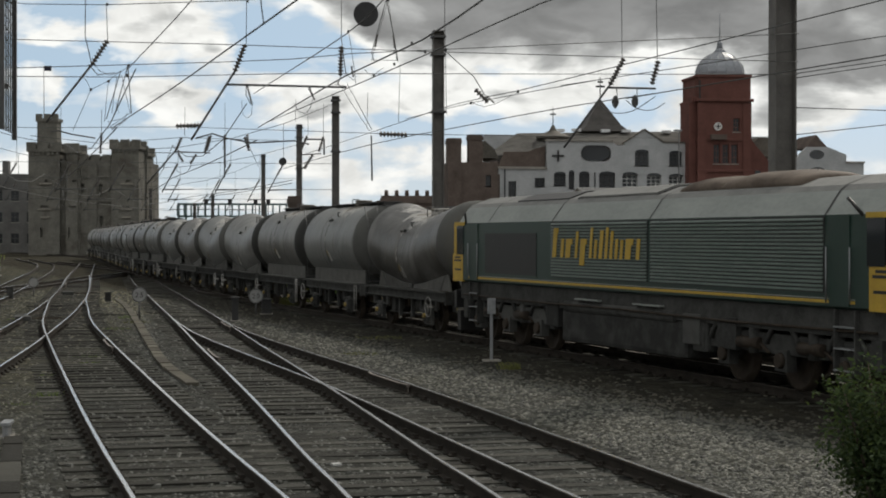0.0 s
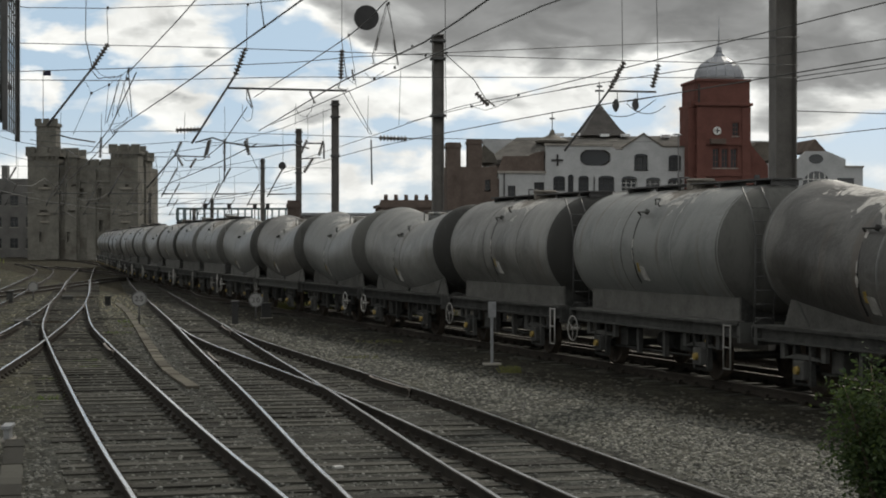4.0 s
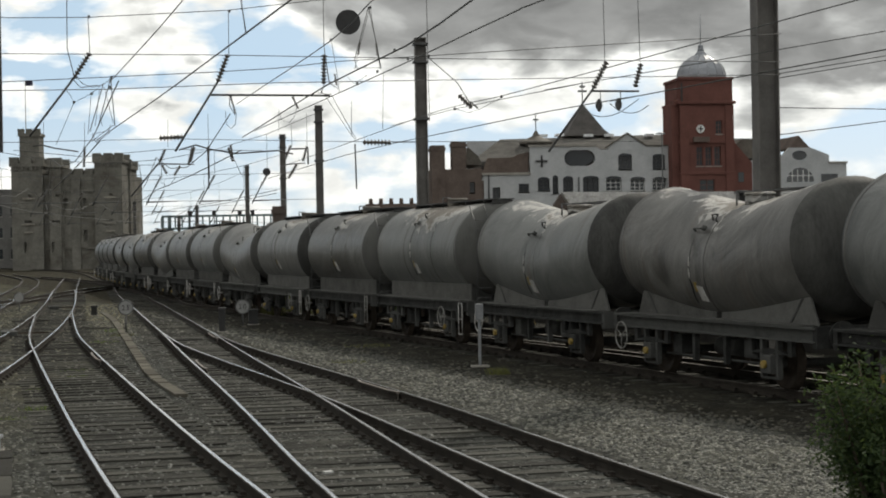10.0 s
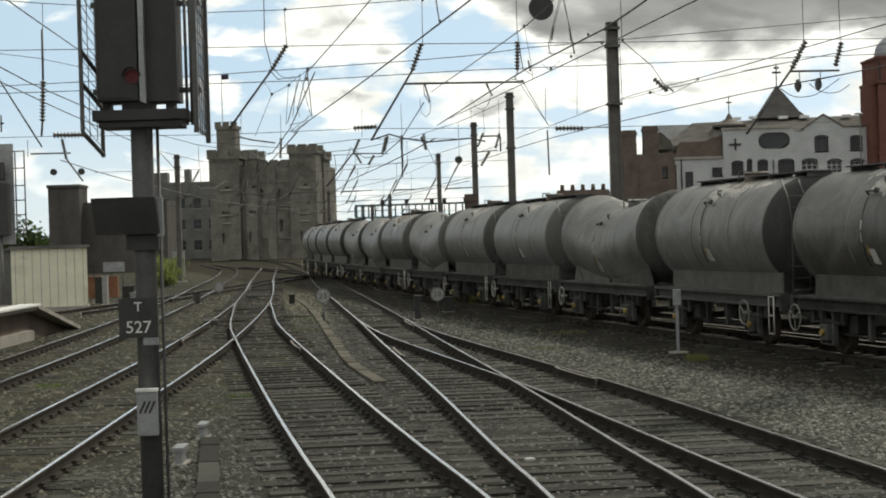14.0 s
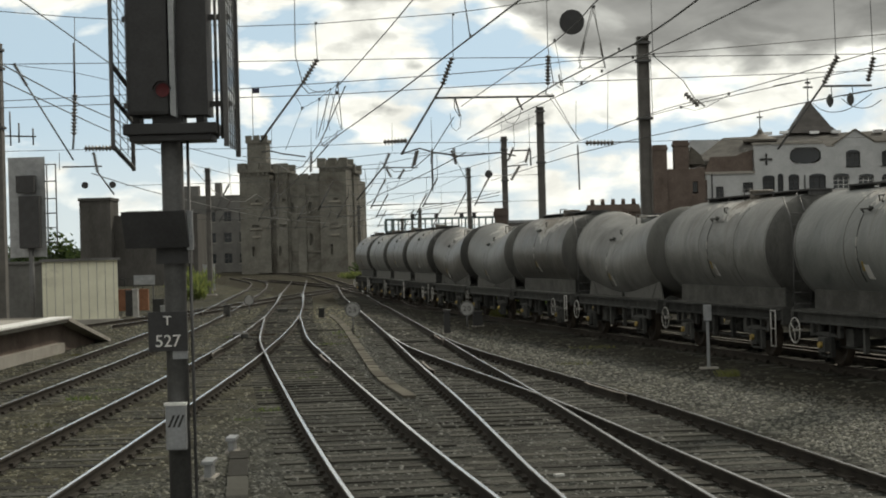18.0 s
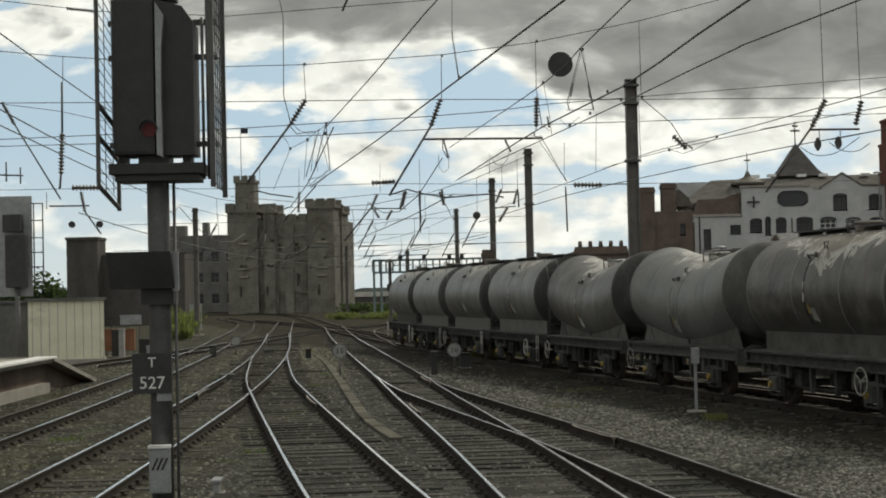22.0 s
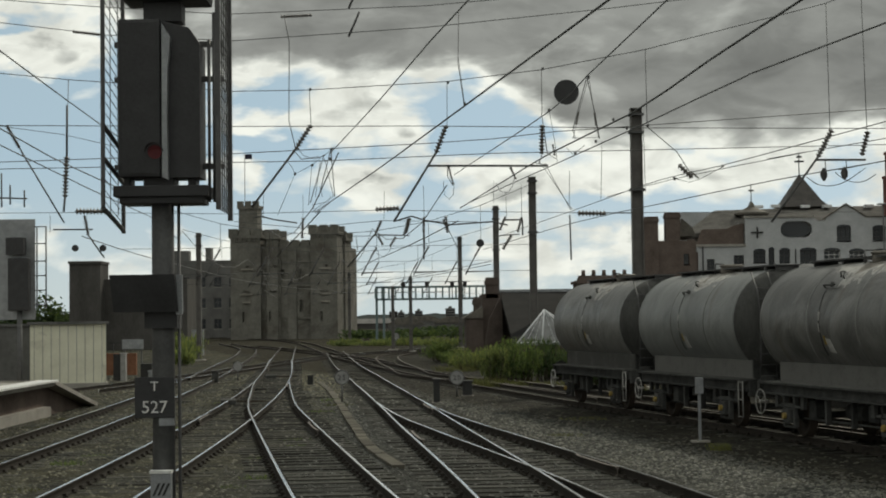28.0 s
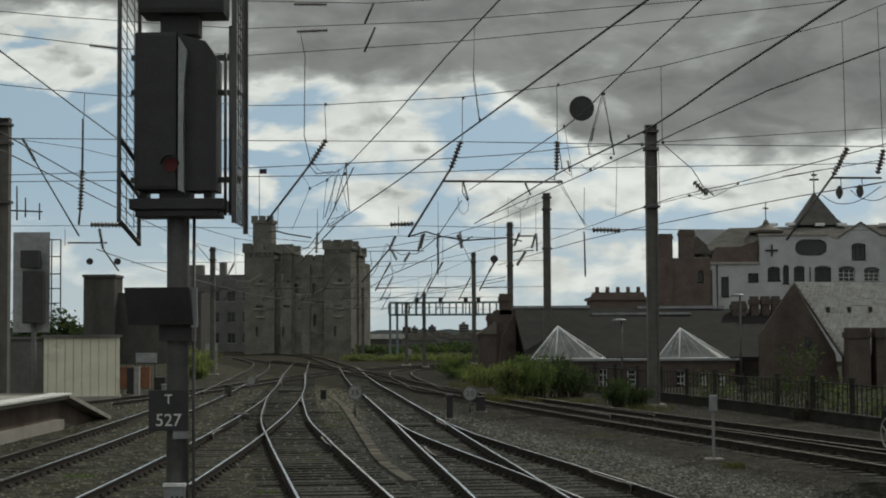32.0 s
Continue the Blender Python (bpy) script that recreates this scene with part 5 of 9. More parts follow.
def wagon_frame(w, ladder, wheel_at):
    """Underframe, running gear and fittings that both kinds of wagon share."""
    for y in (-1.12, 1.12):
        s = -1 if y < 0 else 1
        bm = bmesh.new()
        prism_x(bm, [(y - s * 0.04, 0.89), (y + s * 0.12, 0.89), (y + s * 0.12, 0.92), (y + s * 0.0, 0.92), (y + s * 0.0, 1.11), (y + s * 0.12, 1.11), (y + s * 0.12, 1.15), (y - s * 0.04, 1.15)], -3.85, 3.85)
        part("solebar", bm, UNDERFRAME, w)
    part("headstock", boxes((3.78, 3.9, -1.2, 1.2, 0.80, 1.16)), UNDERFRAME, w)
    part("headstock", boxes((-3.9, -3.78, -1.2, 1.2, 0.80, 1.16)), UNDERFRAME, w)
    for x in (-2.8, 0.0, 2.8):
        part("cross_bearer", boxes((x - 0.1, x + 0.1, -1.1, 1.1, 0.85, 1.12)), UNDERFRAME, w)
    for x in (-2.3, 2.3):
        wheelset(w, x, 0.46, WAGON_WHEEL)
        for y in (-1.12, 1.12):
            s = -1 if y < 0 else 1
            bm = boxes((x - 0.17, x + 0.17, min(y, y + s * 0.1) - 0.03, max(y, y + s * 0.1) + 0.03, 0.30, 0.62), bevel=0.03)
            ab = part("axlebox", bm, UNDERFRAME, w)
            bm = bmesh.new()
            tube(bm, (x, y + s * 0.12, 0.46), (x, y + s * 0.19, 0.46), 0.075, 0.065, n=14)
            part("bearing_cap", bm, DIRTY_YELLOW, ab, "yellow axle bearing cap")
            bm = bmesh.new()
            for k in range(4):
                hl = 0.62 - 0.12 * k
                box(bm, x - hl, x + hl, y - 0.05, y + 0.05, 0.64 + 0.02 * k, 0.66 + 0.02 * k)
            box(bm, x - 0.74, x - 0.60, y - 0.04, y + 0.04, 0.62, 0.88)
            box(bm, x + 0.60, x + 0.74, y - 0.04, y + 0.04, 0.62, 0.88)
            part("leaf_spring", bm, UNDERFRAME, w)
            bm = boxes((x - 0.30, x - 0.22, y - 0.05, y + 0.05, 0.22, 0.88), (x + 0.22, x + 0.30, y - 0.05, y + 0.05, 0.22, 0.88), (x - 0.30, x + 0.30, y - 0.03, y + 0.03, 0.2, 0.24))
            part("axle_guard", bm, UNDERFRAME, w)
    for x in (-3.9, 3.9):
        s = -1 if x < 0 else 1
        for y in (-0.87, 0.87):
            bm = bmesh.new()
            tube(bm, (x, y, 1.02), (x + s * 0.2, y, 1.02), 0.11, 0.09)
            tube(bm, (x + s * 0.2, y, 1.02), (x + s * 0.27, y, 1.02), 0.06)
            tube(bm, (x + s * 0.225, y, 1.02), (x + s * 0.255, y, 1.02), 0.24, n=20)
            part("buffer", bm, UNDERFRAME, w)
        bm = bmesh.new()
        tube(bm, (x, 0, 0.98), (x + s * 0.24, 0, 0.92), 0.05)
        part("coupling", bm, UNDERFRAME, w)
    # brake gear: cylinder, rodding, hand wheel and vee hanger
    bm = bmesh.new()
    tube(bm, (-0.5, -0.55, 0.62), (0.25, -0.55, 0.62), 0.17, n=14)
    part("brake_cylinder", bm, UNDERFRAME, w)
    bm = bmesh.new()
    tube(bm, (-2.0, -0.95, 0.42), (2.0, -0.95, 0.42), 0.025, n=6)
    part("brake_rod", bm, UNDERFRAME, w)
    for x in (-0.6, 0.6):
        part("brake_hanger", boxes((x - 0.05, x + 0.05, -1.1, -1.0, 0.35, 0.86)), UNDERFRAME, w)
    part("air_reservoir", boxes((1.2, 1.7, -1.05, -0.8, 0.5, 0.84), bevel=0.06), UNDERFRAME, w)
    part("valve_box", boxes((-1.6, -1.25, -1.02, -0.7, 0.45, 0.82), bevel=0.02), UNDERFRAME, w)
    bm = bmesh.new()
    cx = wheel_at
    ring_bar(bm, (cx, -1.33, 0.72), 0.27, 0.015)
    for k in range(3):
        a = k * 2 * math.pi / 3 + 0.5
        tube(bm, (cx, -1.33, 0.72), (cx + 0.26 * math.cos(a), -1.33, 0.72 + 0.26 * math.sin(a)), 0.011, n=6)
    tube(bm, (cx, -1.36, 0.72), (cx, -1.15, 0.72), 0.03, n=8)
    part("hand_wheel", bm, DULL_WHITE, w, "white painted brake hand wheel")
    if ladder:
        bm = bmesh.new()
        for x in (3.4, 3.66):
            tube(bm, (x, -1.27, 0.3), (x, -1.27, 1.12), 0.016, n=6)
        for z in (0.31, 0.7, 1.1):
            tube(bm, (3.4, -1.27, z), (3.66, -1.27, z), 0.015, n=6)
        part("step_ladder", bm, DULL_WHITE, w, "white painted foot steps")


def lumps(bm, n, spread, seed, top):
    """Crusted splashes of spilled cement on the tank's crown, proud of the sheet."""
    rng = random.Random(seed)
    for _ in range(n):
        x, a = rng.gauss(0.1, spread), rng.gauss(0.35, 0.28)
        zc, r = top(x)
        s = rng.uniform(0.02, 0.055)
        c = Vector((x, -r * math.sin(a), zc + r * math.cos(a)))
        out = Vector((0, -math.sin(a), math.cos(a)))
        ring = []
        m = 9
        for i in range(m):
            b = i * 2 * math.pi / m
            q = s * rng.uniform(0.5, 1.2)
            aa = a - q * math.sin(b) * 1.7 / r
            xx = x + q * math.cos(b)
            zc2, r2 = top(xx)
            ring.append(bm.verts.new((xx, -(r2 + 0.002) * math.sin(aa), zc2 + (r2 + 0.002) * math.cos(aa))))
        tip = bm.verts.new(c + out * rng.uniform(0.012, 0.03))
        for i in range(m):
            f = bm.faces.new((ring[i], ring[(i + 1) % m], tip))
            f.smooth = True
    bmesh.ops.recalc_face_normals(bm, faces=bm.faces)


def vee_axis(x):
    return 2.53 - 0.42 * (1 - (math.hypot(min(abs(x), 3.6), 0.9) - 0.9) / (math.hypot(3.6, 0.9) - 0.9)), 1.2


def vee_lean(x):
    """How far the rings lean at x, so that each half of the barrel stays round about its own sloping axis."""
    return -0.125 * x / math.hypot(x, 0.9)


def fittings(w, zc_top, side_r, zc_side, seed):
    """Hatch, pipe, lifting eyes, inspection plates."""
    bm = bmesh.new()
    tube(bm, (0.15, -0.05, zc_top - 0.06), (0.15, -0.05, zc_top + 0.14), 0.28, n=18)
    tube(bm, (0.15, -0.05, zc_top + 0.14), (0.15, -0.05, zc_top + 0.19), 0.32, 0.27, n=18)
    hatch = part("hatch", bm, TANK, w, "round filling hatch")
    bm = bmesh.new()
    tube(bm, (-0.2, -0.35, zc_top - 0.05), (-0.2, -0.35, zc_top + 0.22), 0.018, n=6)
    tube(bm, (-0.2, -0.35, zc_top + 0.22), (-0.2, -0.12, zc_top + 0.22), 0.018, n=6)
    tube(bm, (-0.2, -0.12, zc_top + 0.22), (-0.2, -0.12, zc_top), 0.018, n=6)
    part("hatch_rail", bm, DARK_IRON, hatch)
    bm = bmesh.new()
    y = -side_r * 0.965
    vs = [bm.verts.new((x, y - 0.02 + dy, z)) for x, z, dy in ((-0.3, zc_side - 0.62, 0.12), (-0.08, zc_side - 0.64, 0.125), (-0.13, zc_side - 0.36, 0.02), (-0.35, zc_side - 0.34, 0.015))]
    vb = [bm.verts.new(v.co + Vector((0, 0.03, 0.0))) for v in vs]
    bm.faces.new(vs), bm.faces.new(vb[::-1])
    for i in range(4):
        bm.faces.new((vs[i], vb[i], vb[(i + 1) % 4], vs[(i + 1) % 4]))
    bmesh.ops.recalc_face_normals(bm, faces=bm.faces)
    part("label_plate", bm, DULL_WHITE, w, "pale data panel")

    def on_side(x, deg, off=0.0):
        a = radians(deg)
        return Vector((x, -(side_r + off) * math.sin(a), zc_side + (side_r + off) * math.cos(a)))

    # grab handle, bracket with a cup, card holder and a dark run of spilled dust beneath the hatch
    bm = bmesh.new()
    pipe(bm, [on_side(-0.28, 43, -0.01), on_side(-0.28, 40, 0.09), on_side(-0.06, 40, 0.09), on_side(-0.04, 45, 0.05), on_side(-0.04, 45, -0.01)], 0.016, 6)
    part("grab_handle", bm, BLACK, w, "black bent grab handle")
    bm = bmesh.new()
    pipe(bm, [on_side(-0.62, 56, -0.01), on_side(-0.62, 55, 0.08), on_side(-0.1, 55, 0.08)], 0.02, 6)
    tube(bm, on_side(-0.2, 53, 0.09), on_side(-0.2, 57, 0.07), 0.05, 0.035, n=10)
    part("vent_bracket", bm, UNDERFRAME, w, "dark bracket with a small cup")
    bm = bmesh.new()
    ring = [(on_side(x, d, 0.004), on_side(x, d, 0.014)) for x, d in ((-0.42, 103), (-0.34, 103), (-0.34, 112), (-0.42, 112))]
    loft(bm, [[p[0] for p in ring], [p[1] for p in ring]], smooth=False)
    part("card_holder", bm, DIRTY_YELLOW, w, "small yellowed card holder")
    rng = random.Random(seed + 5)
    bm = bmesh.new()
    edge = [(d, rng.uniform(0.012, 0.04), rng.uniform(-0.02, 0.02)) for d in range(58, 128, 6)]
    loft(bm, [[on_side(-0.55 + m - hw, d, 0.002), on_side(-0.55 + m + hw, d, 0.002), on_side(-0.55 + m + hw * 0.4, d, 0.009), on_side(-0.55 + m - hw * 0.4, d, 0.009)] for d, hw, m in edge], smooth=False)
    part("spill_run", bm, BLACK, w, "dark run of spilled slurry")
    for d in (84, 95):
        bm = bmesh.new()
        hw = rng.uniform(0.03, 0.05)
        loft(bm, [[on_side(-0.56 - k * hw, e, 0.003), on_side(-0.56 + k * hw, e, 0.003), on_side(-0.56 + k * hw * 0.5, e, 0.013), on_side(-0.56 - k * hw * 0.5, e, 0.013)] for e, k in ((d - 4, 0.5), (d - 1, 1.0), (d + 2, 0.8), (d + 5, 0.4))], smooth=False)
        part("dried_splash", bm, TANK_CRUST, w, "pale dried splash")


def vee_wagon(seed, crust):
    w = thing("vee_tank_wagon", "grey dusty tank wagon with sagging vee barrel" + (" and pale cement crust" if crust else ""), "wagon", group="tank wagons of the train")
    skin = TANK_HEAVY if crust > 12 else TANK
    bm = bmesh.new()
    rings = []
    for i in range(25):
        x = -3.6 + 6.7 * i / 24
        zc, r = vee_axis(x)
        rings.append(tank_ring(x, zc, r, lean=vee_lean(x)))
    loft(bm, rings, caps=False)
    bmesh.ops.recalc_face_normals(bm, faces=bm.faces)
    part("tank", bm, skin, w)
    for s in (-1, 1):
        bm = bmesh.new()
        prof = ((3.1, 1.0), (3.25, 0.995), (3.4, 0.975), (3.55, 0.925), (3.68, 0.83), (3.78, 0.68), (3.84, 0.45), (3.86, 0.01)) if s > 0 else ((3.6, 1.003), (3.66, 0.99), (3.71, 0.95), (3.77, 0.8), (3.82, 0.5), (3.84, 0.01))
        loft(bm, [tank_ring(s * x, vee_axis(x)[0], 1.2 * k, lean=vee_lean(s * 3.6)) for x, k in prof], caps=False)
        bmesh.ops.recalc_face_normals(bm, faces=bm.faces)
        part("tank_end", bm, TANK_END, w, "sooty domed end with shade painted in")
    # weld seams
    for x in (-3.52, 0.0):
        bm = bmesh.new()
        zc, r = vee_axis(x)
        lean = vee_lean(x)
        loft(bm, [tank_ring(x - 0.03, zc, r + 0.001, lean=lean), tank_ring(x - 0.02, zc, r + 0.007, lean=lean), tank_ring(x + 0.02, zc, r + 0.007, lean=lean), tank_ring(x + 0.03, zc, r + 0.001, lean=lean)], caps=False)
        part("weld_band", bm, skin, w)
    # saddles: sloped plates that carry the barrel's ends
    for s in (-1, 1):
        bm = bmesh.new()
        for y in (-0.87, 0.83):
            prism(bm, [(s * 0.1, 1.15), (s * 3.42, 1.15), (s * 3.12, 1.74), (s * 2.4, 1.62), (s * 0.1, 1.29)], y, y + 0.04)
        part("saddle", bm, SKIRT, w)
        bm = bmesh.new()
        prism(bm, [(s * 2.5, 1.15), (s * 2.56, 1.15), (s * 3.0, 1.62), (s * 2.94, 1.62)], -0.88, 0.88)
        part("end_plate", bm, UNDERFRAME, w, "dark raked plate under the barrel's end")
    # rib flanges where the side plates meet the sole bars
    for y in (-1.1, 1.1):
        part("flange", boxes((-3.45, 3.45, y - 0.15, y + 0.15, 1.152, 1.175)), SKIRT, w)
    wagon_frame(w, False, 2.8 if seed in (1, 5) else -3.3)
    fittings(w, vee_axis(0.1)[0] + 1.2, 1.2, vee_axis(0)[0], seed)
    bm = bmesh.new()
    box(bm, -1.3, 1.3, 0.2, 0.65, 3.52, 3.56)
    for x in (-1.2, 1.2):
        box(bm, x - 0.03, x + 0.03, 0.25, 0.6, 3.3, 3.52)
    part("walkway", bm, DARK_IRON, w)
    if crust:
        bm = bmesh.new()
        lumps(bm, crust // 2 + 3, 0.8, seed, vee_axis)
        part("cement_crust", bm, TANK_CRUST, w, "pale crust of spilled cement")["kind"] = "stuff"
    return w


def drum_wagon(seed, crust):
    w = thing("drum_tank_wagon", "grey dusty tank wagon with straight round barrel" + (" and pale splashes" if crust else ""), "wagon", group="tank wagons of the train")
    zc, r = 2.48, 1.24
    skin = TANK_HEAVY if crust > 8 else TANK
    bm = bmesh.new()
    loft(bm, [tank_ring(-3.62 + 6.72 * i / 8, zc, r) for i in range(9)], caps=False)
    bmesh.ops.recalc_face_normals(bm, faces=bm.faces)
    part("tank", bm, skin, w)
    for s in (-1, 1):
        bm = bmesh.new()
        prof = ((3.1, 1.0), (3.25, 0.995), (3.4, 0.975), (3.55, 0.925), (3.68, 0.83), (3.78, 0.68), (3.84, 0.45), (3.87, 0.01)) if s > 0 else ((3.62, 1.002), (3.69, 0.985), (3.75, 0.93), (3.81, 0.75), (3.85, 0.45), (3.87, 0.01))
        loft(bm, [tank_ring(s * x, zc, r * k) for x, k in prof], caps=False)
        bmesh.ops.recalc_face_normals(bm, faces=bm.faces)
        part("tank_end", bm, TANK_END, w, "sooty domed end with shade painted in")
    for x in (-3.55, -1.15, 1.15, 3.02):
        bm = bmesh.new()
        loft(bm, [tank_ring(x - 0.035, zc, r + 0.001), tank_ring(x - 0.025, zc, r + 0.007), tank_ring(x + 0.025, zc, r + 0.007), tank_ring(x + 0.035, zc, r + 0.001)], caps=False)
        part("weld_band", bm, skin, w)
    # skirt plates from the barrel down to the frame
    for y in (-1, 1):
        bm = bmesh.new()
        shell = ((0.87, 1.64), (0.87, 1.15), (0.83, 1.15), (0.83, 1.64))
        loft(bm, [[(x, y * a, z) for a, z in shell] for x in (-3.4, -1.2, 1.2, 3.28)], smooth=False)
        bmesh.ops.recalc_face_normals(bm, faces=bm.faces)
        part("skirt", bm, SKIRT, w)
    part("end_plate", boxes((-3.42, -3.38, -0.86, 0.86, 1.15, 1.9)), UNDERFRAME, w)
    part("end_plate", boxes((3.30, 3.34, -0.86, 0.86, 1.15, 1.9)), UNDERFRAME, w)
    for y in (-1.05, 1.05):
        part("flange", boxes((-3.45, 3.45, y - 0.19, y + 0.19, 1.152, 1.175)), SKIRT, w)
    wagon_frame(w, True, -3.45 if seed in (2, 3) else 2.2)
    fittings(w, zc + r, r, zc, seed)
    # walkway along the crown with its rail
    bm = boxes((-3.0, 3.5, -0.32, 0.32, zc + r + 0.06, zc + r + 0.09), *[(x - 0.03, x + 0.03, -0.28, 0.28, zc + r - 0.05, zc + r + 0.06) for x in (-2.8, -1.4, 1.4, 2.8, 3.4)])
    part("walkway", bm, DARK_IRON, w)
    # curved end ladder
    bm = bmesh.new()
    pipe(bm, [Vector(p) for p in ((3.95, -0.55, 1.15), (4.0, -0.55, 1.9), (4.0, -0.55, 2.7), (3.85, -0.55, 3.2), (3.5, -0.55, 3.62))], 0.018, 6)
    ladder = part("ladder", bm, DARK_IRON, w, "curved steel end ladder")
    bm = bmesh.new()
    pipe(bm, [Vector(p) for p in ((3.95, -0.95, 1.15), (4.0, -0.95, 1.9), (4.0, -0.95, 2.7), (3.85, -0.95, 3.2), (3.5, -0.95, 3.62))], 0.018, 6)
    part("stile", bm, DARK_IRON, ladder)
    for k in range(9):
        z = 1.25 + 0.25 * k
        x = 3.95 + (0.05 if z > 1.7 else 0.02) - (max(0, z - 2.7) * 0.35)
        bm = bmesh.new()
        tube(bm, (x, -0.55, z), (x, -0.95, z), 0.014, n=6)
        part("rung", bm, DARK_IRON, ladder)
    if crust:
        bm = bmesh.new()
        lumps(bm, crust // 2 + 3, 0.8, seed, lambda x: (zc, r))
        part("cement_crust", bm, TANK_CRUST, w, "pale splashes of spilled cement")["kind"] = "stuff"
    return w


def build_wagons():
    kinds = "VDDVVVVDDDVDDVDVVDDDD"
    crusts = {1: 26, 4: 10, 5: 46, 6: 14, 7: 20, 8: 12, 10: 5, 14: 8, 15: 16, 16: 14, 17: 16, 18: 6}
    models = {}
    for n, k in enumerate(kinds, 1):
        key = (k, crusts.get(n, 0), n % 2 if k == "V" else 0)
        if key in models:
            w = copy_thing(models[key], pose(0, 0, 0))
            for a in w.children:
                if a.name.startswith("wheelset"):
                    WHEELSETS.append((a, 0.46))
        else:
            w = models[key] = (vee_wagon if k == "V" else drum_wagon)(n, crusts.get(n, 0))
        TRAIN.append((w, LOCO_TAIL + PITCH * (n - 0.5), 2.3))


build_wagons()


def loco_profile(x, k=1.0, top=1.0):
    half = [(1.25, 1.5), (1.32, 1.54), (1.32, 1.7), (1.32, 2.55), (1.31, 3.02), (1.02, 3.42), (0.9, 3.52), (0.45, 3.68), (0.0, 3.72)]
    pts = [(-y * k, 1.5 + (z - 1.5) * top) for y, z in half] + [(y * k, 1.5 + (z - 1.5) * top) for y, z in half[-2::-1]]
    return [(x, y, z) for y, z in pts]


def build_loco():
    w = thing("diesel_locomotive", "dark green diesel freight locomotive with yellow ends", "locomotive")
    # body shell: sides, roof
    bm = bmesh.new()
    rings = [loco_profile(x) for x in (-9.15, -7.6, -7.56, -4.2, -4.16, 0.0, 4.16, 4.2, 7.56, 7.6, 9.15)]
    loft(bm, rings, smooth=False)
    for f in bm.faces:
        if f.calc_center_median().z > 3.05 and len(f.verts) == 4:
            f.material_index = 2 if f.calc_center_median().z < 3.3 else 1
    part("body", bm, [LOCO_GREEN, LOCO_ROOF, CANTRAIL], w)
    # cabs with raked fronts
    for s in (-1, 1):
        bm = bmesh.new()
        sect = [loco_profile(s * 9.15), loco_profile(s * 9.75, 0.995), loco_profile(s * 10.0, 0.97, 0.99)]
        front = []
        for i, (x, y, z) in enumerate(loco_profile(s * 10.25, 0.9, 0.97)):
            front.append((x + s * (0.16 if z < 2.3 else 0.16 - 0.34 * (z - 2.3)), y, z))
        sect.append(front)
        if s < 0:
            sect = [r[::-1] for r in sect]
        loft(bm, sect, smooth=False)
        for f in bm.faces:
            c = f.calc_center_median()
            if abs(c.x) > 10.05:
                f.material_index = 1
            elif c.z > 3.05:
                f.material_index = 3 if c.z < 3.3 else 2
        cab = part("cab", bm, [LOCO_GREEN, YELLOW, LOCO_ROOF, CANTRAIL], w, "cab end with yellow front")
        for y in (-0.62, 0.62):
            part("windscreen", boxes((min(s * 10.14, s * 10.30), max(s * 10.14, s * 10.30), y - 0.36, y + 0.38, 2.42, 2.95)), GLASS, cab)
        for y in (-1, 1):
            part("cab_window", boxes((min(s * 9.45, s * 9.95), max(s * 9.45, s * 9.95), min(y * 1.27, y * 1.335), max(y * 1.27, y * 1.335), 2.2, 2.95)), GLASS, cab)
            panel = part("corner_panel", boxes((min(s * 9.5, s * 10.28), max(s * 9.5, s * 10.28), min(y * 1.20, y * 1.325), max(y * 1.20, y * 1.325), 1.5, 2.22)), YELLOW, cab, "yellow corner panel")
            for z, a, b in ((1.78, 9.62, 10.1), (2.02, 9.6, 10.15), (2.1, 9.68, 10.1)):
                part("number_bar", boxes((min(s * a, s * b), max(s * a, s * b), min(y * 1.326, y * 1.329), max(y * 1.326, y * 1.329), z, z + 0.05)), BLACK, panel)
            part("corner_pillar", boxes((min(s * 9.98, s * 10.2), max(s * 9.98, s * 10.2), min(y * 1.18, y * 1.318), max(y * 1.18, y * 1.318), 2.22, 3.05)), YELLOW, cab, "yellow corner pillar")
            part("window_head", boxes((min(s * 9.4, s * 10.0), max(s * 9.4, s * 10.0), min(y * 1.25, y * 1.322), max(y * 1.25, y * 1.322), 2.96, 3.05)), YELLOW, cab)
            part("cab_door", boxes((min(s * 8.35, s * 8.95), max(s * 8.35, s * 8.95), min(y * 1.3, y * 1.332), max(y * 1.3, y * 1.332), 1.55, 3.0)), LOCO_GREEN, cab)
            bm = bmesh.new()
            for x in (s * 8.3, s * 9.0):
                tube(bm, (x, y * 1.36, 1.6), (x, y * 1.36, 2.5), 0.014, n=6)
            part("grab_rail", bm, GALV, cab)
            # bodyside mirror arm
            bm = bmesh.new()
            tube(bm, (s * 9.3, y * 1.3, 3.0), (s * 9.05, y * 1.42, 3.28), 0.03, n=6)
            part("mirror_arm", bm, BLACK, cab)
        bm = bmesh.new()
        for y in (-0.95, 0.95):
            tube(bm, (s * 10.37, y, 1.45), (s * 10.43, y, 1.45), 0.13, n=14)
        part("headlight", bm, WHITE_PAINT, cab)
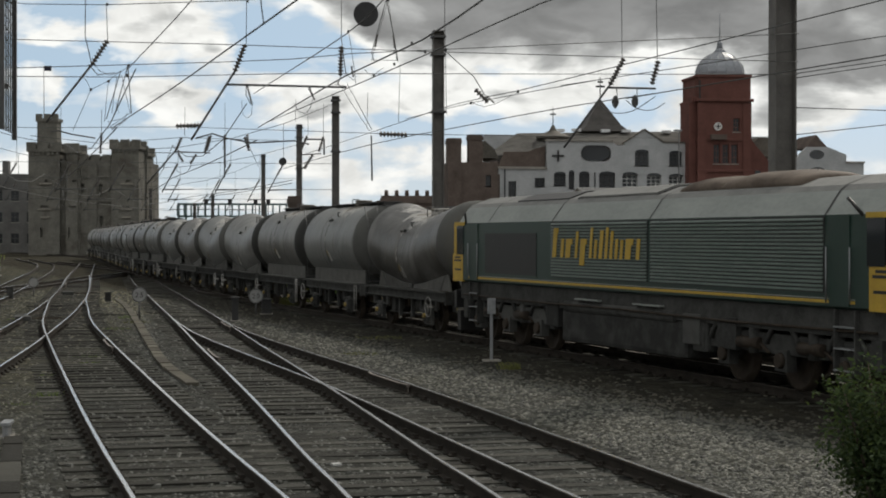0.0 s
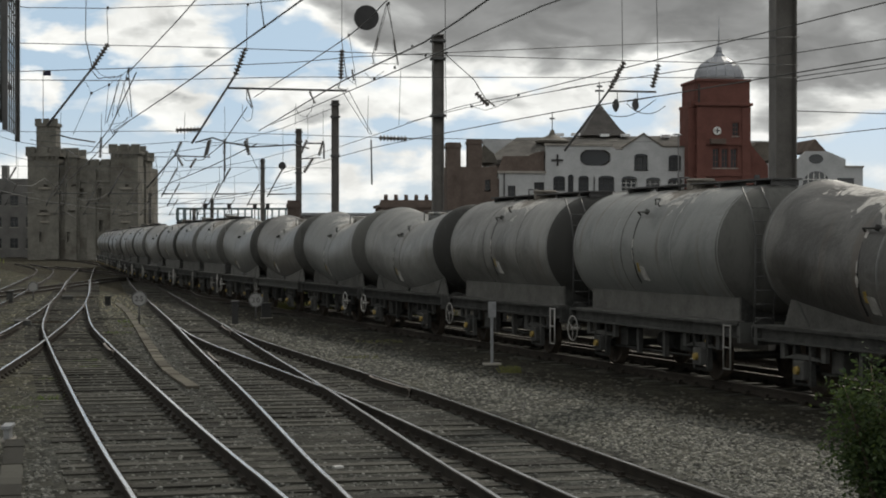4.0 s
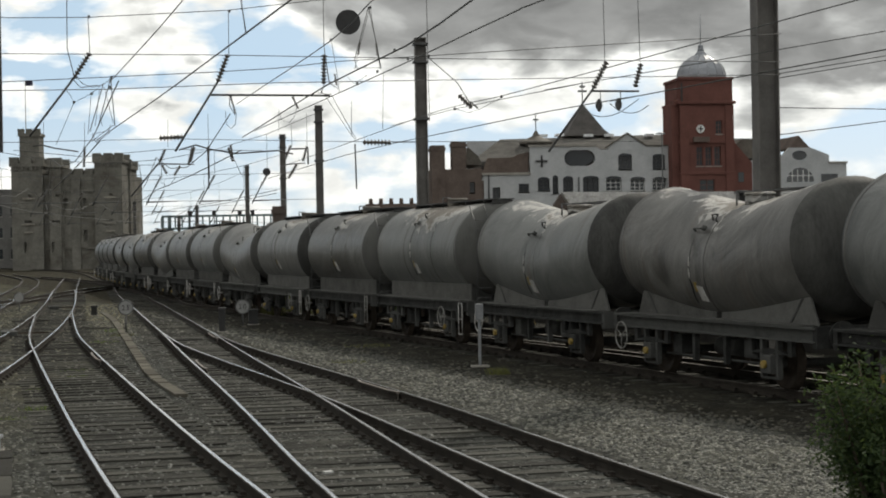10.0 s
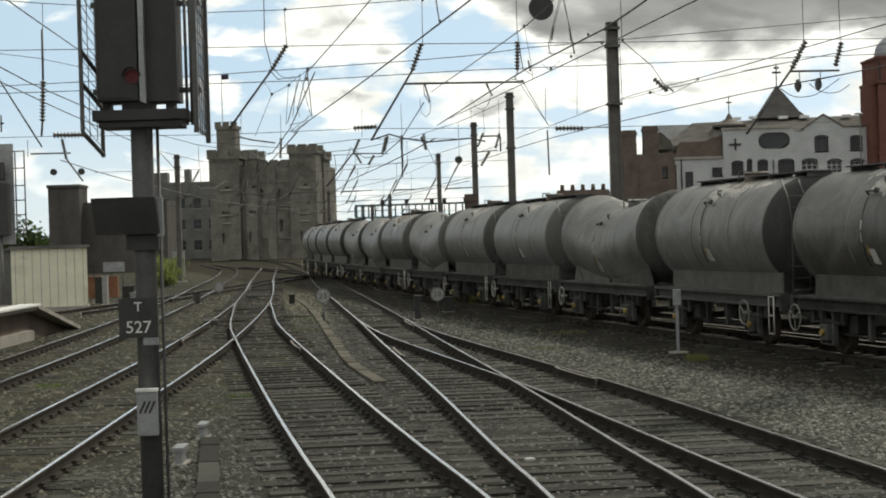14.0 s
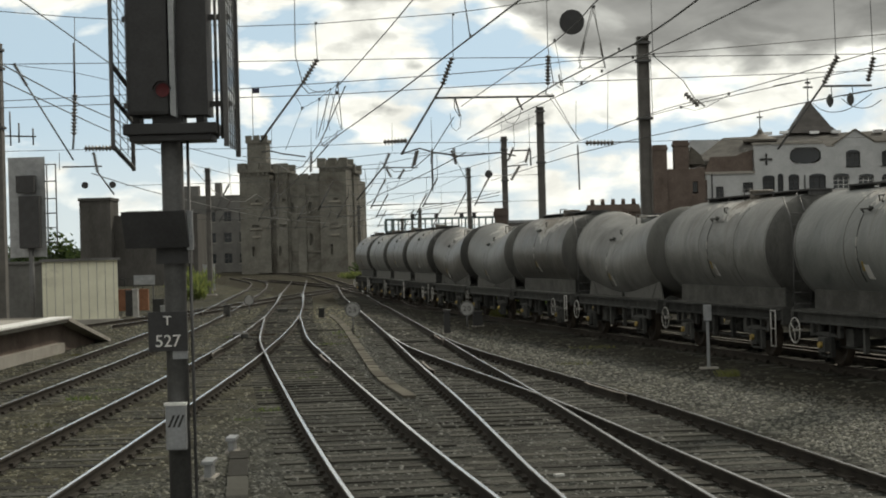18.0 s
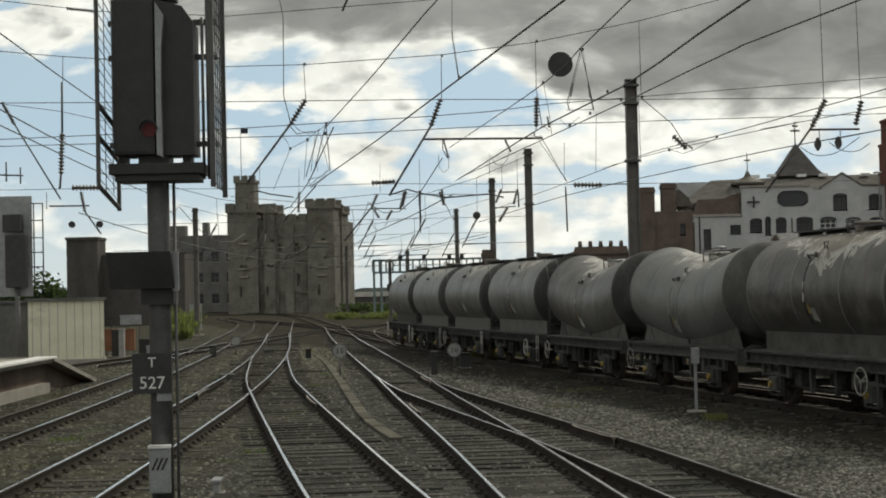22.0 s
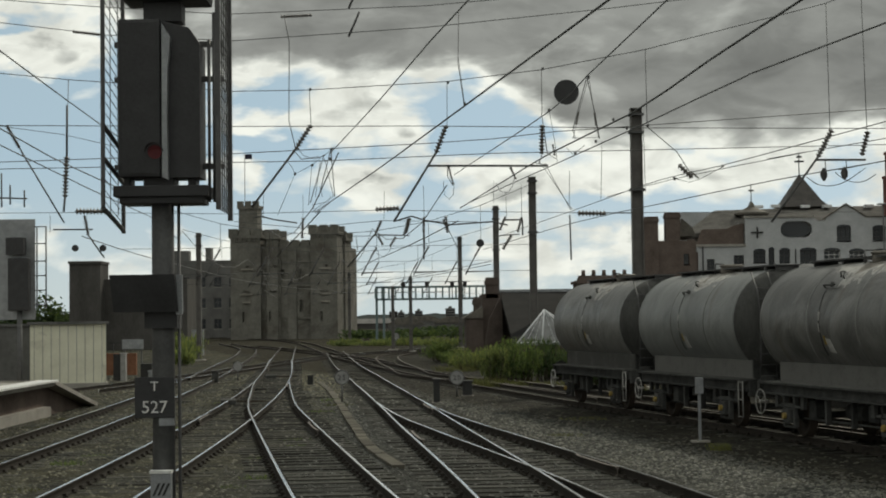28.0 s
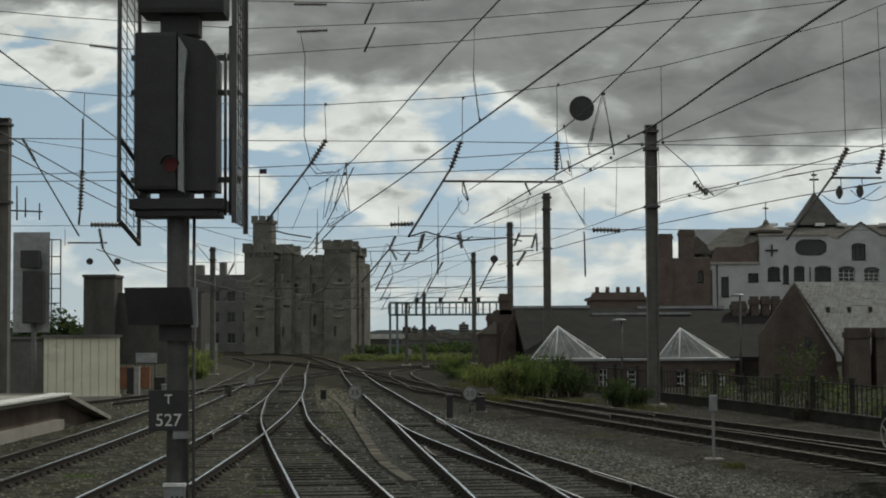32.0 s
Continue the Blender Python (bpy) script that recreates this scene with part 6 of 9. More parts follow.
    # louvred engine room side: slats stand proud of a dark backing
    for y in (-1, 1):
        for x0, x1 in ((-3.45, 1.6), (1.72, 8.2)):
            bay = part("grille_panel", boxes((x0, x1, min(y * 1.318, y * 1.326), max(y * 1.318, y * 1.326), 1.75, 3.0)), BLACK, w)
            for k in range(18):
                z = 1.77 + k * 0.068
                bm = bmesh.new()
                y0, y1 = y * 1.326, y * 1.352
                prism_pts = [(y0, z), (y1, z), (y1, z + 0.022), (y0, z + 0.045)]
                a = [bm.verts.new((x0 + 0.03, p, q)) for p, q in prism_pts]
                b = [bm.verts.new((x1 - 0.03, p, q)) for p, q in prism_pts]
                bm.faces.new(a), bm.faces.new(b[::-1])
                for i in range(4):
                    bm.faces.new((a[(i + 1) % 4], a[i], b[i], b[(i + 1) % 4]))
                bmesh.ops.recalc_face_normals(bm, faces=bm.faces)
                part("slat", bm, SLAT_GREEN, bay)
        part("radiator_opening", boxes((-7.8, -4.35, min(y * 1.318, y * 1.33), max(y * 1.318, y * 1.33), 1.75, 2.75)), BLACK, w, "dark radiator opening")
        part("waist_stripe", boxes((-9.1, 9.1, min(y * 1.316, y * 1.328), max(y * 1.316, y * 1.328), 1.59, 1.64)), YELLOW, w, "thin yellow stripe along the sill")
        part("sill_line", boxes((-9.1, 9.1, min(y * 1.316, y * 1.327), max(y * 1.316, y * 1.327), 1.655, 1.672)), CANTRAIL, w, "thin pale line over the stripe")
        # yellow lettering kept as plain leaning bars: foot, head and width of each
        x = -3.3
        bm = bmesh.new()
        for foot, head, wd in ((2.2, 2.86, 0.16), (2.2, 2.62, 0.12), (2.2, 2.62, 0.2), (2.2, 2.78, 0.1), (2.04, 2.62, 0.2), (2.2, 2.86, 0.1), (2.2, 2.6, 0.1), (2.2, 2.8, 0.13), (2.2, 2.86, 0.1), (2.2, 2.78, 0.1),
                               (2.2, 2.62, 0.1), (2.2, 2.6, 0.1), (2.2, 2.62, 0.2), (2.2, 2.62, 0.12)):
            k, wd = 0.17 * (head - foot), wd * 1.3
            prism(bm, [(x, foot), (x + wd, foot), (x + wd + k, head), (x + k, head)], min(y * 1.352, y * 1.362), max(y * 1.352, y * 1.362))
            if wd > 0.2:
                prism(bm, [(x + wd + 0.01, head - 0.13), (x + wd + 0.14, head - 0.13), (x + wd + 0.16, head), (x + wd + 0.03 + k * 0.4, head)], min(y * 1.352, y * 1.362), max(y * 1.352, y * 1.362))
                x += 0.14
            x += wd + 0.125
        part("side_lettering", bm, YELLOW, w, "yellow leaning bars of side lettering")
    # roof: panel joints, exhaust hump, hatches
    for x in (-7.6, -3.4, 1.66, 8.2):
        bm = bmesh.new()
        loft(bm, [[(x - 0.03, yy * 1.004, zz + 0.004) for _, yy, zz in loco_profile(x)[4:13]], [(x + 0.03, yy * 1.004, zz + 0.004) for _, yy, zz in loco_profile(x)[4:13]]], caps=False, closed=False)
        part("roof_joint", bm, BLACK, w)

    def roof_panel(name, x0, x1, off, mat, label=""):
        """A panel lying on the roof's upper slopes."""
        bm = bmesh.new()
        prof = [(yy, zz) for _, yy, zz in loco_profile(0)[6:11]]
        rings = [[(x, yy, zz + 0.002) for yy, zz in prof] + [(x, yy, zz + off) for yy, zz in prof[::-1]] for x in (x0, x1)]
        loft(bm, rings, smooth=False)
        bmesh.ops.recalc_face_normals(bm, faces=bm.faces)
        return part(name, bm, mat, w, label)

    roof_panel("roof_grille", -6.6, -3.4, 0.03, BLACK, "dark radiator fan grille")
    roof_panel("hatch_surround", -2.9, 1.25, 0.02, BLACK)
    roof_panel("roof_hatch", -2.8, 1.15, 0.05, LOCO_ROOF)
    for x0, x1, h in ((2.0, 3.8, 0.13), (3.5, 6.6, 0.17)):
        bm = bmesh.new()
        rings = []
        for u, k in ((0, 0.0), (0.12, 0.7), (0.3, 1.0), (0.7, 1.0), (0.9, 0.7), (1, 0.1)):
            rings.append([(x0 + (x1 - x0) * u, 0.82 * math.cos(a), 3.52 + (0.19 + h * k) * math.sin(a) ** 0.7) for a in [math.pi * i / 12 for i in range(13)]])
        loft(bm, rings)
        bmesh.ops.recalc_face_normals(bm, faces=bm.faces)
        part("exhaust_hump", bm, EXHAUST, w, "brown heat stained exhaust cover")
    # underframe, fuel tank and bogies
    part("underframe", boxes((-9.9, 9.9, -1.22, 1.22, 1.05, 1.495)), UNDERFRAME, w)
    part("fuel_tank", boxes((-3.1, 3.1, -1.2, 1.2, 0.32, 1.05), bevel=0.1), UNDERFRAME, w)
    part("air_tank", boxes((3.3, 3.9, -1.2, 1.2, 0.5, 1.05), bevel=0.05), UNDERFRAME, w)
    for bx in (-6.6, 6.6):
        for y in (-1, 1):
            bm = boxes((bx - 2.75, bx + 2.75, min(y * 1.0, y * 1.14), max(y * 1.0, y * 1.14), 0.62, 0.98), bevel=0.05)
            for ax in (-2.05, 0.0, 2.05):
                box(bm, bx + ax - 0.2, bx + ax + 0.2, min(y * 1.0, y * 1.2), max(y * 1.0, y * 1.2), 0.34, 0.72)
            for ax in (-1.0, 1.0):
                tube(bm, (bx + ax, y * 1.1, 0.6), (bx + ax, y * 1.1, 1.04), 0.14, n=12)
            part("bogie_frame", bm, UNDERFRAME, w)
        for ax in (-2.05, 0.0, 2.05):
            wheelset(w, bx + ax, 0.53, LOCO_WHEEL)
    for y in (-1, 1):
        def side(a, b):
            return min(y * a, y * b), max(y * a, y * b)
        bm = bmesh.new()
        tube(bm, (-2.9, y * 1.12, 1.12), (2.6, y * 1.12, 1.12), 0.15, n=16)
        part("air_reservoir", bm, UNDERFRAME, w)
        for x in (-3.9, 3.0, 4.4):
            part("equipment_box", boxes((x, x + 0.7, *side(0.9, 1.26), 0.62, 1.2), bevel=0.03), UNDERFRAME, w)
        # glints below the sill, painted as pale board edges
        for x in (-2.1, 0.9):
            part("foot_board", boxes((x, x + 1.25, *side(1.22, 1.33), 1.28, 1.31)), CANTRAIL, w, "foot board edge painted pale as a glint")
        for x in (-8.75, 8.75):
            steps = part("cab_steps", boxes((x - 0.32, x - 0.28, *side(1.1, 1.3), 0.45, 1.5), (x + 0.28, x + 0.32, *side(1.1, 1.3), 0.45, 1.5)), UNDERFRAME, w)
            for z in (0.5, 0.85, 1.2):
                part("tread", boxes((x - 0.3, x + 0.3, *side(1.14, 1.31), z, z + 0.025)), GALV, steps)
        for bx in (-6.6, 6.6):
            for ax in (-2.05, 0.0, 2.05):
                bm = bmesh.new()
                tube(bm, (bx + ax, y * 1.18, 0.53), (bx + ax, y * 1.27, 0.53), 0.15, 0.12, n=14)
                part("axle_cap", bm, WHEEL, w)
                bm = bmesh.new()
                loft(bm, [[(bx + ax + r * math.cos(a), yy, 0.58 + r * math.sin(a)) for r, yy in ((0.62, y * 1.12), (0.62, y * 1.2), (0.54, y * 1.2), (0.54, y * 1.12))] for a in [math.pi * (0.12 + 0.76 * i / 10) for i in range(11)]])
                bmesh.ops.recalc_face_normals(bm, faces=bm.faces)
                part("wheel_arch", bm, UNDERFRAME, w)
            bm = bmesh.new()
            for ax in (-1.5, 0.6):
                tube(bm, (bx + ax, y * 1.16, 0.78), (bx + ax + 0.75, y * 1.16, 0.78), 0.11, n=12)
                tube(bm, (bx + ax + 0.75, y * 1.16, 0.78), (bx + ax + 1.05, y * 1.16, 0.62), 0.03, n=8)
            part("brake_cylinder", bm, WHEEL, w)
            part("sand_box", boxes((bx - 3.1, bx - 2.8, *side(0.95, 1.22), 0.55, 1.05), (bx + 2.8, bx + 3.1, *side(0.95, 1.22), 0.55, 1.05), bevel=0.03), UNDERFRAME, w)
        bm = bmesh.new()
        pipe(bm, [(-9.6, y * 1.25, 1.16), (-4, y * 1.28, 1.14), (0, y * 1.28, 1.16), (5, y * 1.28, 1.13), (9.6, y * 1.25, 1.16)], 0.025, 6)
        part("brake_pipe", bm, WHEEL, w)
    for s in (-1, 1):
        part("buffer_beam", boxes((min(s * 10.2, s * 10.36), max(s * 10.2, s * 10.36), -1.25, 1.25, 0.78, 1.25)), BLACK, w)
        for y in (-0.87, 0.87):
            bm = bmesh.new()
            tube(bm, (s * 10.36, y, 1.05), (s * 10.6, y, 1.05), 0.1)
            tube(bm, (s * 10.6, y, 1.05), (s * 10.65, y, 1.05), 0.25, n=20)
            part("buffer", bm, UNDERFRAME, w)
        part("snow_plough", boxes((min(s * 10.0, s * 10.25), max(s * 10.0, s * 10.25), -1.2, 1.2, 0.2, 0.72)), BLACK, w)
    TRAIN.append((w, LOCO_TAIL - 0.25 - 10.675, 6.6))


build_loco()


# ---- overhead line ----
def bar_line(pts, r, n=5):
    bm = bmesh.new()
    pipe(bm, pts, r, n)
    return bm


def bar_part(name, pts, parent, r):
    return part(name, bar_line(pts, r, 8 if r > 0.015 else 5), DARK_IRON if r > 0.015 else WIRE, parent)


def insulator_bar(name, pts, parent, r):
    """A porcelain insulator: a core with a row of sheds and metal end caps."""
    a, b = Vector(pts[0]), Vector(pts[-1])
    bm = bmesh.new()
    k = max(5, min(15, int((b - a).length / max(0.055, r * 0.85))))
    r *= 0.86
    q = (b - a).to_track_quat("Z", "Y")
    rings = []
    for i in range(k):
        for u, f in ((0.0, 0.4), (0.3, 0.42), (0.34, 1.0), (0.5, 0.95), (0.85, 0.5)):
            c = a + (b - a) * ((i + u) / k)
            rings.append([c + q @ Vector((r * f * math.cos(j * math.pi / 5), r * f * math.sin(j * math.pi / 5), 0)) for j in range(10)])
    rings.append([b + q @ Vector((r * 0.4 * math.cos(j * math.pi / 5), r * 0.4 * math.sin(j * math.pi / 5), 0)) for j in range(10)])
    loft(bm, rings)
    return part(name, bm, INSULATOR, parent, "brown ribbed insulator")


def wire_thing(label, pts, r):
    w = part("overhead_wire", bar_line(spline(pts, 2.5), r * 0.86, 6), WIRE)
    return tagged(w, "thin dark " + label, "overhead wire", "overhead wires along the tracks")


def mast(x, y, top, w, label, lean=0.0):
    """A broad flange steel mast on a concrete foot, with bolted brackets near its head."""
    m = thing("catenary_mast", label, "mast", pose(x, y, -0.25, 0, lean, 0), group="overhead line masts")
    h = top + 0.25
    bm = bmesh.new()
    f, k = 0.03, w / 2
    outline = [(-k, -k), (-k + f, -k), (-k + f, -0.02), (k - f, -0.02), (k - f, -k), (k, -k), (k, k), (k - f, k), (k - f, 0.02), (-k + f, 0.02), (-k + f, k), (-k, k)]
    loft(bm, [[(x, yy, 0) for x, yy in outline], [(x, yy, h) for x, yy in outline]], smooth=False)
    bmesh.ops.recalc_face_normals(bm, faces=bm.faces)
    part("cap", boxes((-k - 0.01, k + 0.01, -k - 0.01, k + 0.01, h, h + 0.04)), MAST, m)
    part("column", bm, MAST, m)
    part("foundation", boxes((-0.45, 0.45, -0.45, 0.45, -0.3, 0.18), bevel=0.04), CONCRETE, m)
    for z in (h - 0.25, h - 0.95, h - 3.2):
        part("clamp", boxes((-w / 2 - 0.07, w / 2 + 0.07, -w / 2 - 0.04, w / 2 + 0.04, z, z + 0.09)), DARK_IRON, m)
    return m


mast(8.15, 66, 10.75, 0.44, "tall dull steel overhead line mast beside the goods line")
right_mast = mast(12.56, 37, 14.2, 0.50, "tall dull steel overhead line mast behind the train")
mast(-16.6, 64, 10.9, 0.42, "dull steel overhead line mast beyond the platform end")
mast(5.98, 97.5, 10.75, 0.42, "dull steel overhead line mast among weeds")
mast(4.86, 123, 10.8, 0.42, "dull steel overhead line mast near the brick range")
mast(3.03, 168, 10.8, 0.42, "dull steel overhead line mast near the far gantry")
mast(-1.7, 150, 6.4, 0.30, "short steel mast beside the curved siding")
mast(-3.5, 160, 5.8, 0.30, "short steel mast beside the curved siding")
mast(-17.0, 125, 9.2, 0.36, "dull steel overhead line mast before the grey block")
mast(-9.3, 196, 8.2, 0.34, "dull steel overhead line mast in front of the keep")
# near left mast carrying the head span, past the picture's edge
left_mast = mast(-17.5, 37, 13.9, 0.50, "tall steel overhead line mast beside the platform")
part("cross_arm", boxes((-0.1, 0.3, -1.1, -0.25, 9.0, 12.2)), MAST, right_mast)
part("cross_arm", boxes((-0.4, 0.1, -1.1, -0.25, 9.0, 12.2)), MAST, left_mast)


# wires and gear of the near spans, and the wires along the tracks
hs = thing("headspan", "span wires with droppers, insulators and registration arms over the tracks", "overhead wires", pose(0, 36, 0), group="head spans")
bar_part("cross_wire", [(-17.61, 0, 9.16), (-9.45, 0, 8.02), (-7.64, 0, 7.83), (-4.14, 0, 7.54), (-2.51, 0, 7.55), (0.43, 0, 7.7), (2.45, 0, 7.93), (4.68, 0, 8.34), (8.57, 0, 9.29), (12.69, 0, 10.96)], hs, 0.009)
bar_part("cross_wire", [(-17.57, 0, 6.97), (-9.44, 0, 6.87), (-4.26, 0, 6.79), (0.01, 0, 6.75), (4.42, 0, 6.66), (9.46, 0, 6.59), (12.59, 0, 6.55)], hs, 0.009)
bar_part("cross_wire", [(-17.55, 0, 5.88), (-4.26, 0, 6.2), (0.01, 0, 6.38), (1.41, 0, 6.46), (2.74, 0, 6.6), (12.61, 0, 7.18)], hs, 0.009)
bar_part("cross_wire", [(-17.55, 0, 5.88), (-7.02, 0, 5.95), (-4.25, 0, 6.02), (-2.21, 0, 6.03), (1.41, 0, 6.15), (12.59, 0, 6.27)], hs, 0.009)
bar_part("dropper", [(-2.51, 0, 7.55), (-2.48, 0, 6.77)], hs, 0.008)
bar_part("dropper", [(0.43, 0, 7.7), (0.42, 0, 6.76)], hs, 0.008)
bar_part("dropper", [(2.45, 0, 7.93), (2.45, 0, 6.96)], hs, 0.008)
bar_part("dropper", [(4.68, 0, 8.34), (4.69, 0, 6.71)], hs, 0.008)
bar_part("dropper", [(8.57, 0, 9.29), (8.6, 0, 6.57)], hs, 0.008)
bar_part("dropper", [(9.33, 0, 9.57), (9.39, 0, 6.56)], hs, 0.008)
bar_part("dropper", [(-7.64, 0, 7.83), (-7.68, 0, 6.19)], hs, 0.008)
bar_part("dropper", [(0.7, 0, 9.25), (0.67, 0, 8.09), (0.79, 0, 7.18)], hs, 0.008)
insulator_bar("insulator", [(-2.48, 0, 6.8), (-2.81, 0, 6.29)], hs, 0.082)
insulator_bar("insulator", [(0.4, 0, 6.76), (0.18, 0, 6.18)], hs, 0.082)
insulator_bar("insulator", [(2.45, 0, 6.75), (2.43, 0, 6.12)], hs, 0.082)
insulator_bar("insulator", [(8.64, 0, 6.57), (8.33, 0, 5.99)], hs, 0.082)
insulator_bar("insulator", [(9.41, 0, 6.53), (9.27, 0, 6.01)], hs, 0.082)
insulator_bar("insulator", [(-7.68, 0, 6.19), (-7.72, 0, 5.32)], hs, 0.082)
insulator_bar("insulator", [(5.64, 0, 5.58), (5.35, 0, 5.86)], hs, 0.082)
bar_part("registration_arm", [(-2.81, 0, 6.29), (-3.75, 0, 5.06)], hs, 0.024)
bar_part("registration_arm", [(0.18, 0, 6.18), (-0.74, 0, 4.71)], hs, 0.024)
bar_part("registration_arm", [(8.33, 0, 5.99), (7.31, 0, 4.61)], hs, 0.024)
bar_part("registration_arm", [(0.02, 0, 5.9), (2.56, 0, 5.87)], hs, 0.024)
bar_part("registration_arm", [(8.27, 0, 5.93), (9.35, 0, 5.92)], hs, 0.024)
bar_part("registration_arm", [(-7.72, 0, 5.32), (-7.75, 0, 5.01)], hs, 0.024)
bar_part("registration_arm", [(-7.68, 0, 6.19), (-7.67, 0, 7.28)], hs, 0.024)
bar_part("hanger", [(0.42, 0, 5.89), (0.42, 0, 5.67)], hs, 0.01)
bar_part("hanger", [(0.42, 0, 5.67), (0.53, 0, 5.47)], hs, 0.01)
bar_part("hanger", [(1.77, 0, 5.88), (1.86, 0, 5.6)], hs, 0.01)
bar_part("hanger", [(8.48, 0, 5.93), (8.5, 0, 5.56)], hs, 0.01)
bar_part("hanger", [(8.93, 0, 5.92), (8.95, 0, 5.56)], hs, 0.01)
bar_part("hanger", [(3.42, 0, 7.77), (3.1, 0, 6.62), (3.16, 0, 6.44)], hs, 0.01)
bar_part("hanger", [(3.42, 0, 7.77), (3.58, 0, 6.98), (3.67, 0, 6.44)], hs, 0.01)
bar_part("hanger", [(2.44, 0, 6.12), (2.37, 0, 5.92)], hs, 0.01)
bar_part("hanger", [(2.44, 0, 6.99), (2.55, 0, 6.14), (2.73, 0, 6.02)], hs, 0.01)
bar_part("hanger", [(-2.33, 0, 5.26), (-2.06, 0, 6.28)], hs, 0.01)
bar_part("hanger", [(-2.51, 0, 5.14), (-2.21, 0, 6.16)], hs, 0.01)
bar_part("hanger", [(-2.06, 0, 6.28), (-1.99, 0, 5.26)], hs, 0.01)
bar_part("hanger", [(-2.87, 0, 6.29), (-2.69, 0, 6.07), (-2.33, 0, 6.12)], hs, 0.01)
bar_part("hanger", [(-3.02, 0, 9.08), (-2.93, 0, 8.59), (-2.95, 0, 6.89), (-2.81, 0, 6.29)], hs, 0.01)
bar_part("hanger", [(4.66, 0, 6.71), (5.32, 0, 6.13), (5.62, 0, 5.64)], hs, 0.01)
hs = thing("headspan", "far span wires with insulators and arms over the tracks", "overhead wires", pose(0, 66, 0), group="head spans")
bar_part("cross_wire", [(-17.06, 0, 6.98), (-13.75, 0, 6.97), (-7.58, 0, 6.84), (-1.85, 0, 6.92), (5.65, 0, 6.73), (8.07, 0, 6.67)], hs, 0.0118)
bar_part("cross_wire", [(-7.58, 0, 6.54), (-4.93, 0, 6.26), (-1.85, 0, 6.51), (1.9, 0, 6.42)], hs, 0.0118)
bar_part("cross_wire", [(-16.86, 0, 10.41), (-14.21, 0, 10.02), (-10.67, 0, 9.16)], hs, 0.0118)
bar_part("cross_wire", [(5.65, 0, 6.73), (17.28, 0, 6.63)], hs, 0.0118)
insulator_bar("insulator", [(-13.75, 0, 7.01), (-12.54, 0, 7)], hs, 0.15)
insulator_bar("insulator", [(-2.07, 0, 6.95), (-1.14, 0, 6.99)], hs, 0.15)
insulator_bar("insulator", [(5.82, 0, 6.71), (6.92, 0, 6.68)], hs, 0.15)
insulator_bar("insulator", [(-1.85, 0, 6.51), (-2.07, 0, 6.02)], hs, 0.098)
insulator_bar("insulator", [(-0.79, 0, 6.57), (-0.97, 0, 5.9)], hs, 0.098)
insulator_bar("insulator", [(0.58, 0, 6.56), (0.75, 0, 6.01)], hs, 0.098)
insulator_bar("insulator", [(3.22, 0, 5.88), (2.88, 0, 5.33)], hs, 0.098)
insulator_bar("insulator", [(-13.4, 0, 6.85), (-13.26, 0, 6.08)], hs, 0.098)
insulator_bar("insulator", [(-16.42, 0, 10.41), (-15.93, 0, 9.52)], hs, 0.098)
bar_part("registration_arm", [(-2.07, 0, 6.02), (-3.18, 0, 4.7)], hs, 0.0315)
bar_part("registration_arm", [(-15.93, 0, 9.52), (-14.19, 0, 6.57)], hs, 0.0315)
bar_part("registration_arm", [(-13.26, 0, 6.08), (-12.64, 0, 5.19)], hs, 0.0315)
bar_part("registration_arm", [(-0.2, 0, 6.56), (-0.18, 0, 5.35)], hs, 0.0315)
bar_part("registration_arm", [(5.51, 0, 6.64), (5.54, 0, 4.88)], hs, 0.0315)
bar_part("registration_arm", [(-14.63, 0, 6.31), (-13.09, 0, 6.3)], hs, 0.0315)
bar_part("registration_arm", [(-16.63, 0, 8.53), (-16.62, 0, 7.2)], hs, 0.0315)
bar_part("registration_arm", [(-16.29, 0, 8.08), (-16.29, 0, 7.31)], hs, 0.0315)
bar_part("registration_arm", [(-15.74, 0, 7.86), (-15.74, 0, 7.2)], hs, 0.0315)
bar_part("registration_arm", [(-17.28, 0, 7.6), (-15.63, 0, 7.53)], hs, 0.0315)
bar_part("registration_arm", [(2.89, 0, 6.48), (3.66, 0, 6.48)], hs, 0.0315)
bar_part("registration_arm", [(3.66, 0, 6.48), (3.66, 0, 5.88)], hs, 0.0315)
bar_part("hanger", [(4.56, 0, 8.68), (5.54, 0, 6.86)], hs, 0.0131)
bar_part("hanger", [(-3.17, 0, 5.92), (-1.85, 0, 5.91)], hs, 0.0131)
bar_part("hanger", [(-2.84, 0, 5.91), (-2.78, 0, 5.36)], hs, 0.0131)
bar_part("hanger", [(8.44, 0, 10.17), (8.48, 0, 7.51)], hs, 0.0131)
bar_part("hanger", [(-14.74, 0, 6.86), (-14.74, 0, 6.2)], hs, 0.0131)
hs = thing("headspan", "upper feeder wires with inline insulators over the tracks", "overhead wires", pose(0, 36.4, 0), group="head spans")
bar_part("cross_wire", [(-17.84, 0, 10.71), (-9.57, 0, 9.68), (-8.22, 0, 9.55), (-6.87, 0, 9.45), (-4.3, 0, 9.27), (0.03, 0, 9.41), (5.61, 0, 9.85), (12.82, 0, 10.55)], hs, 0.009)
bar_part("cross_wire", [(-17.82, 0, 9.97), (-9.56, 0, 9.19), (-6.93, 0, 8.85), (-4.18, 0, 8.69), (0.02, 0, 8.94), (3.89, 0, 9.3), (8.18, 0, 9.77), (12.82, 0, 10.43)], hs, 0.009)
bar_part("cross_wire", [(-17.84, 0, 10.96), (-4.31, 0, 9.88), (-1.49, 0, 9.81), (-0.27, 0, 9.88), (12.84, 0, 11.42)], hs, 0.009)
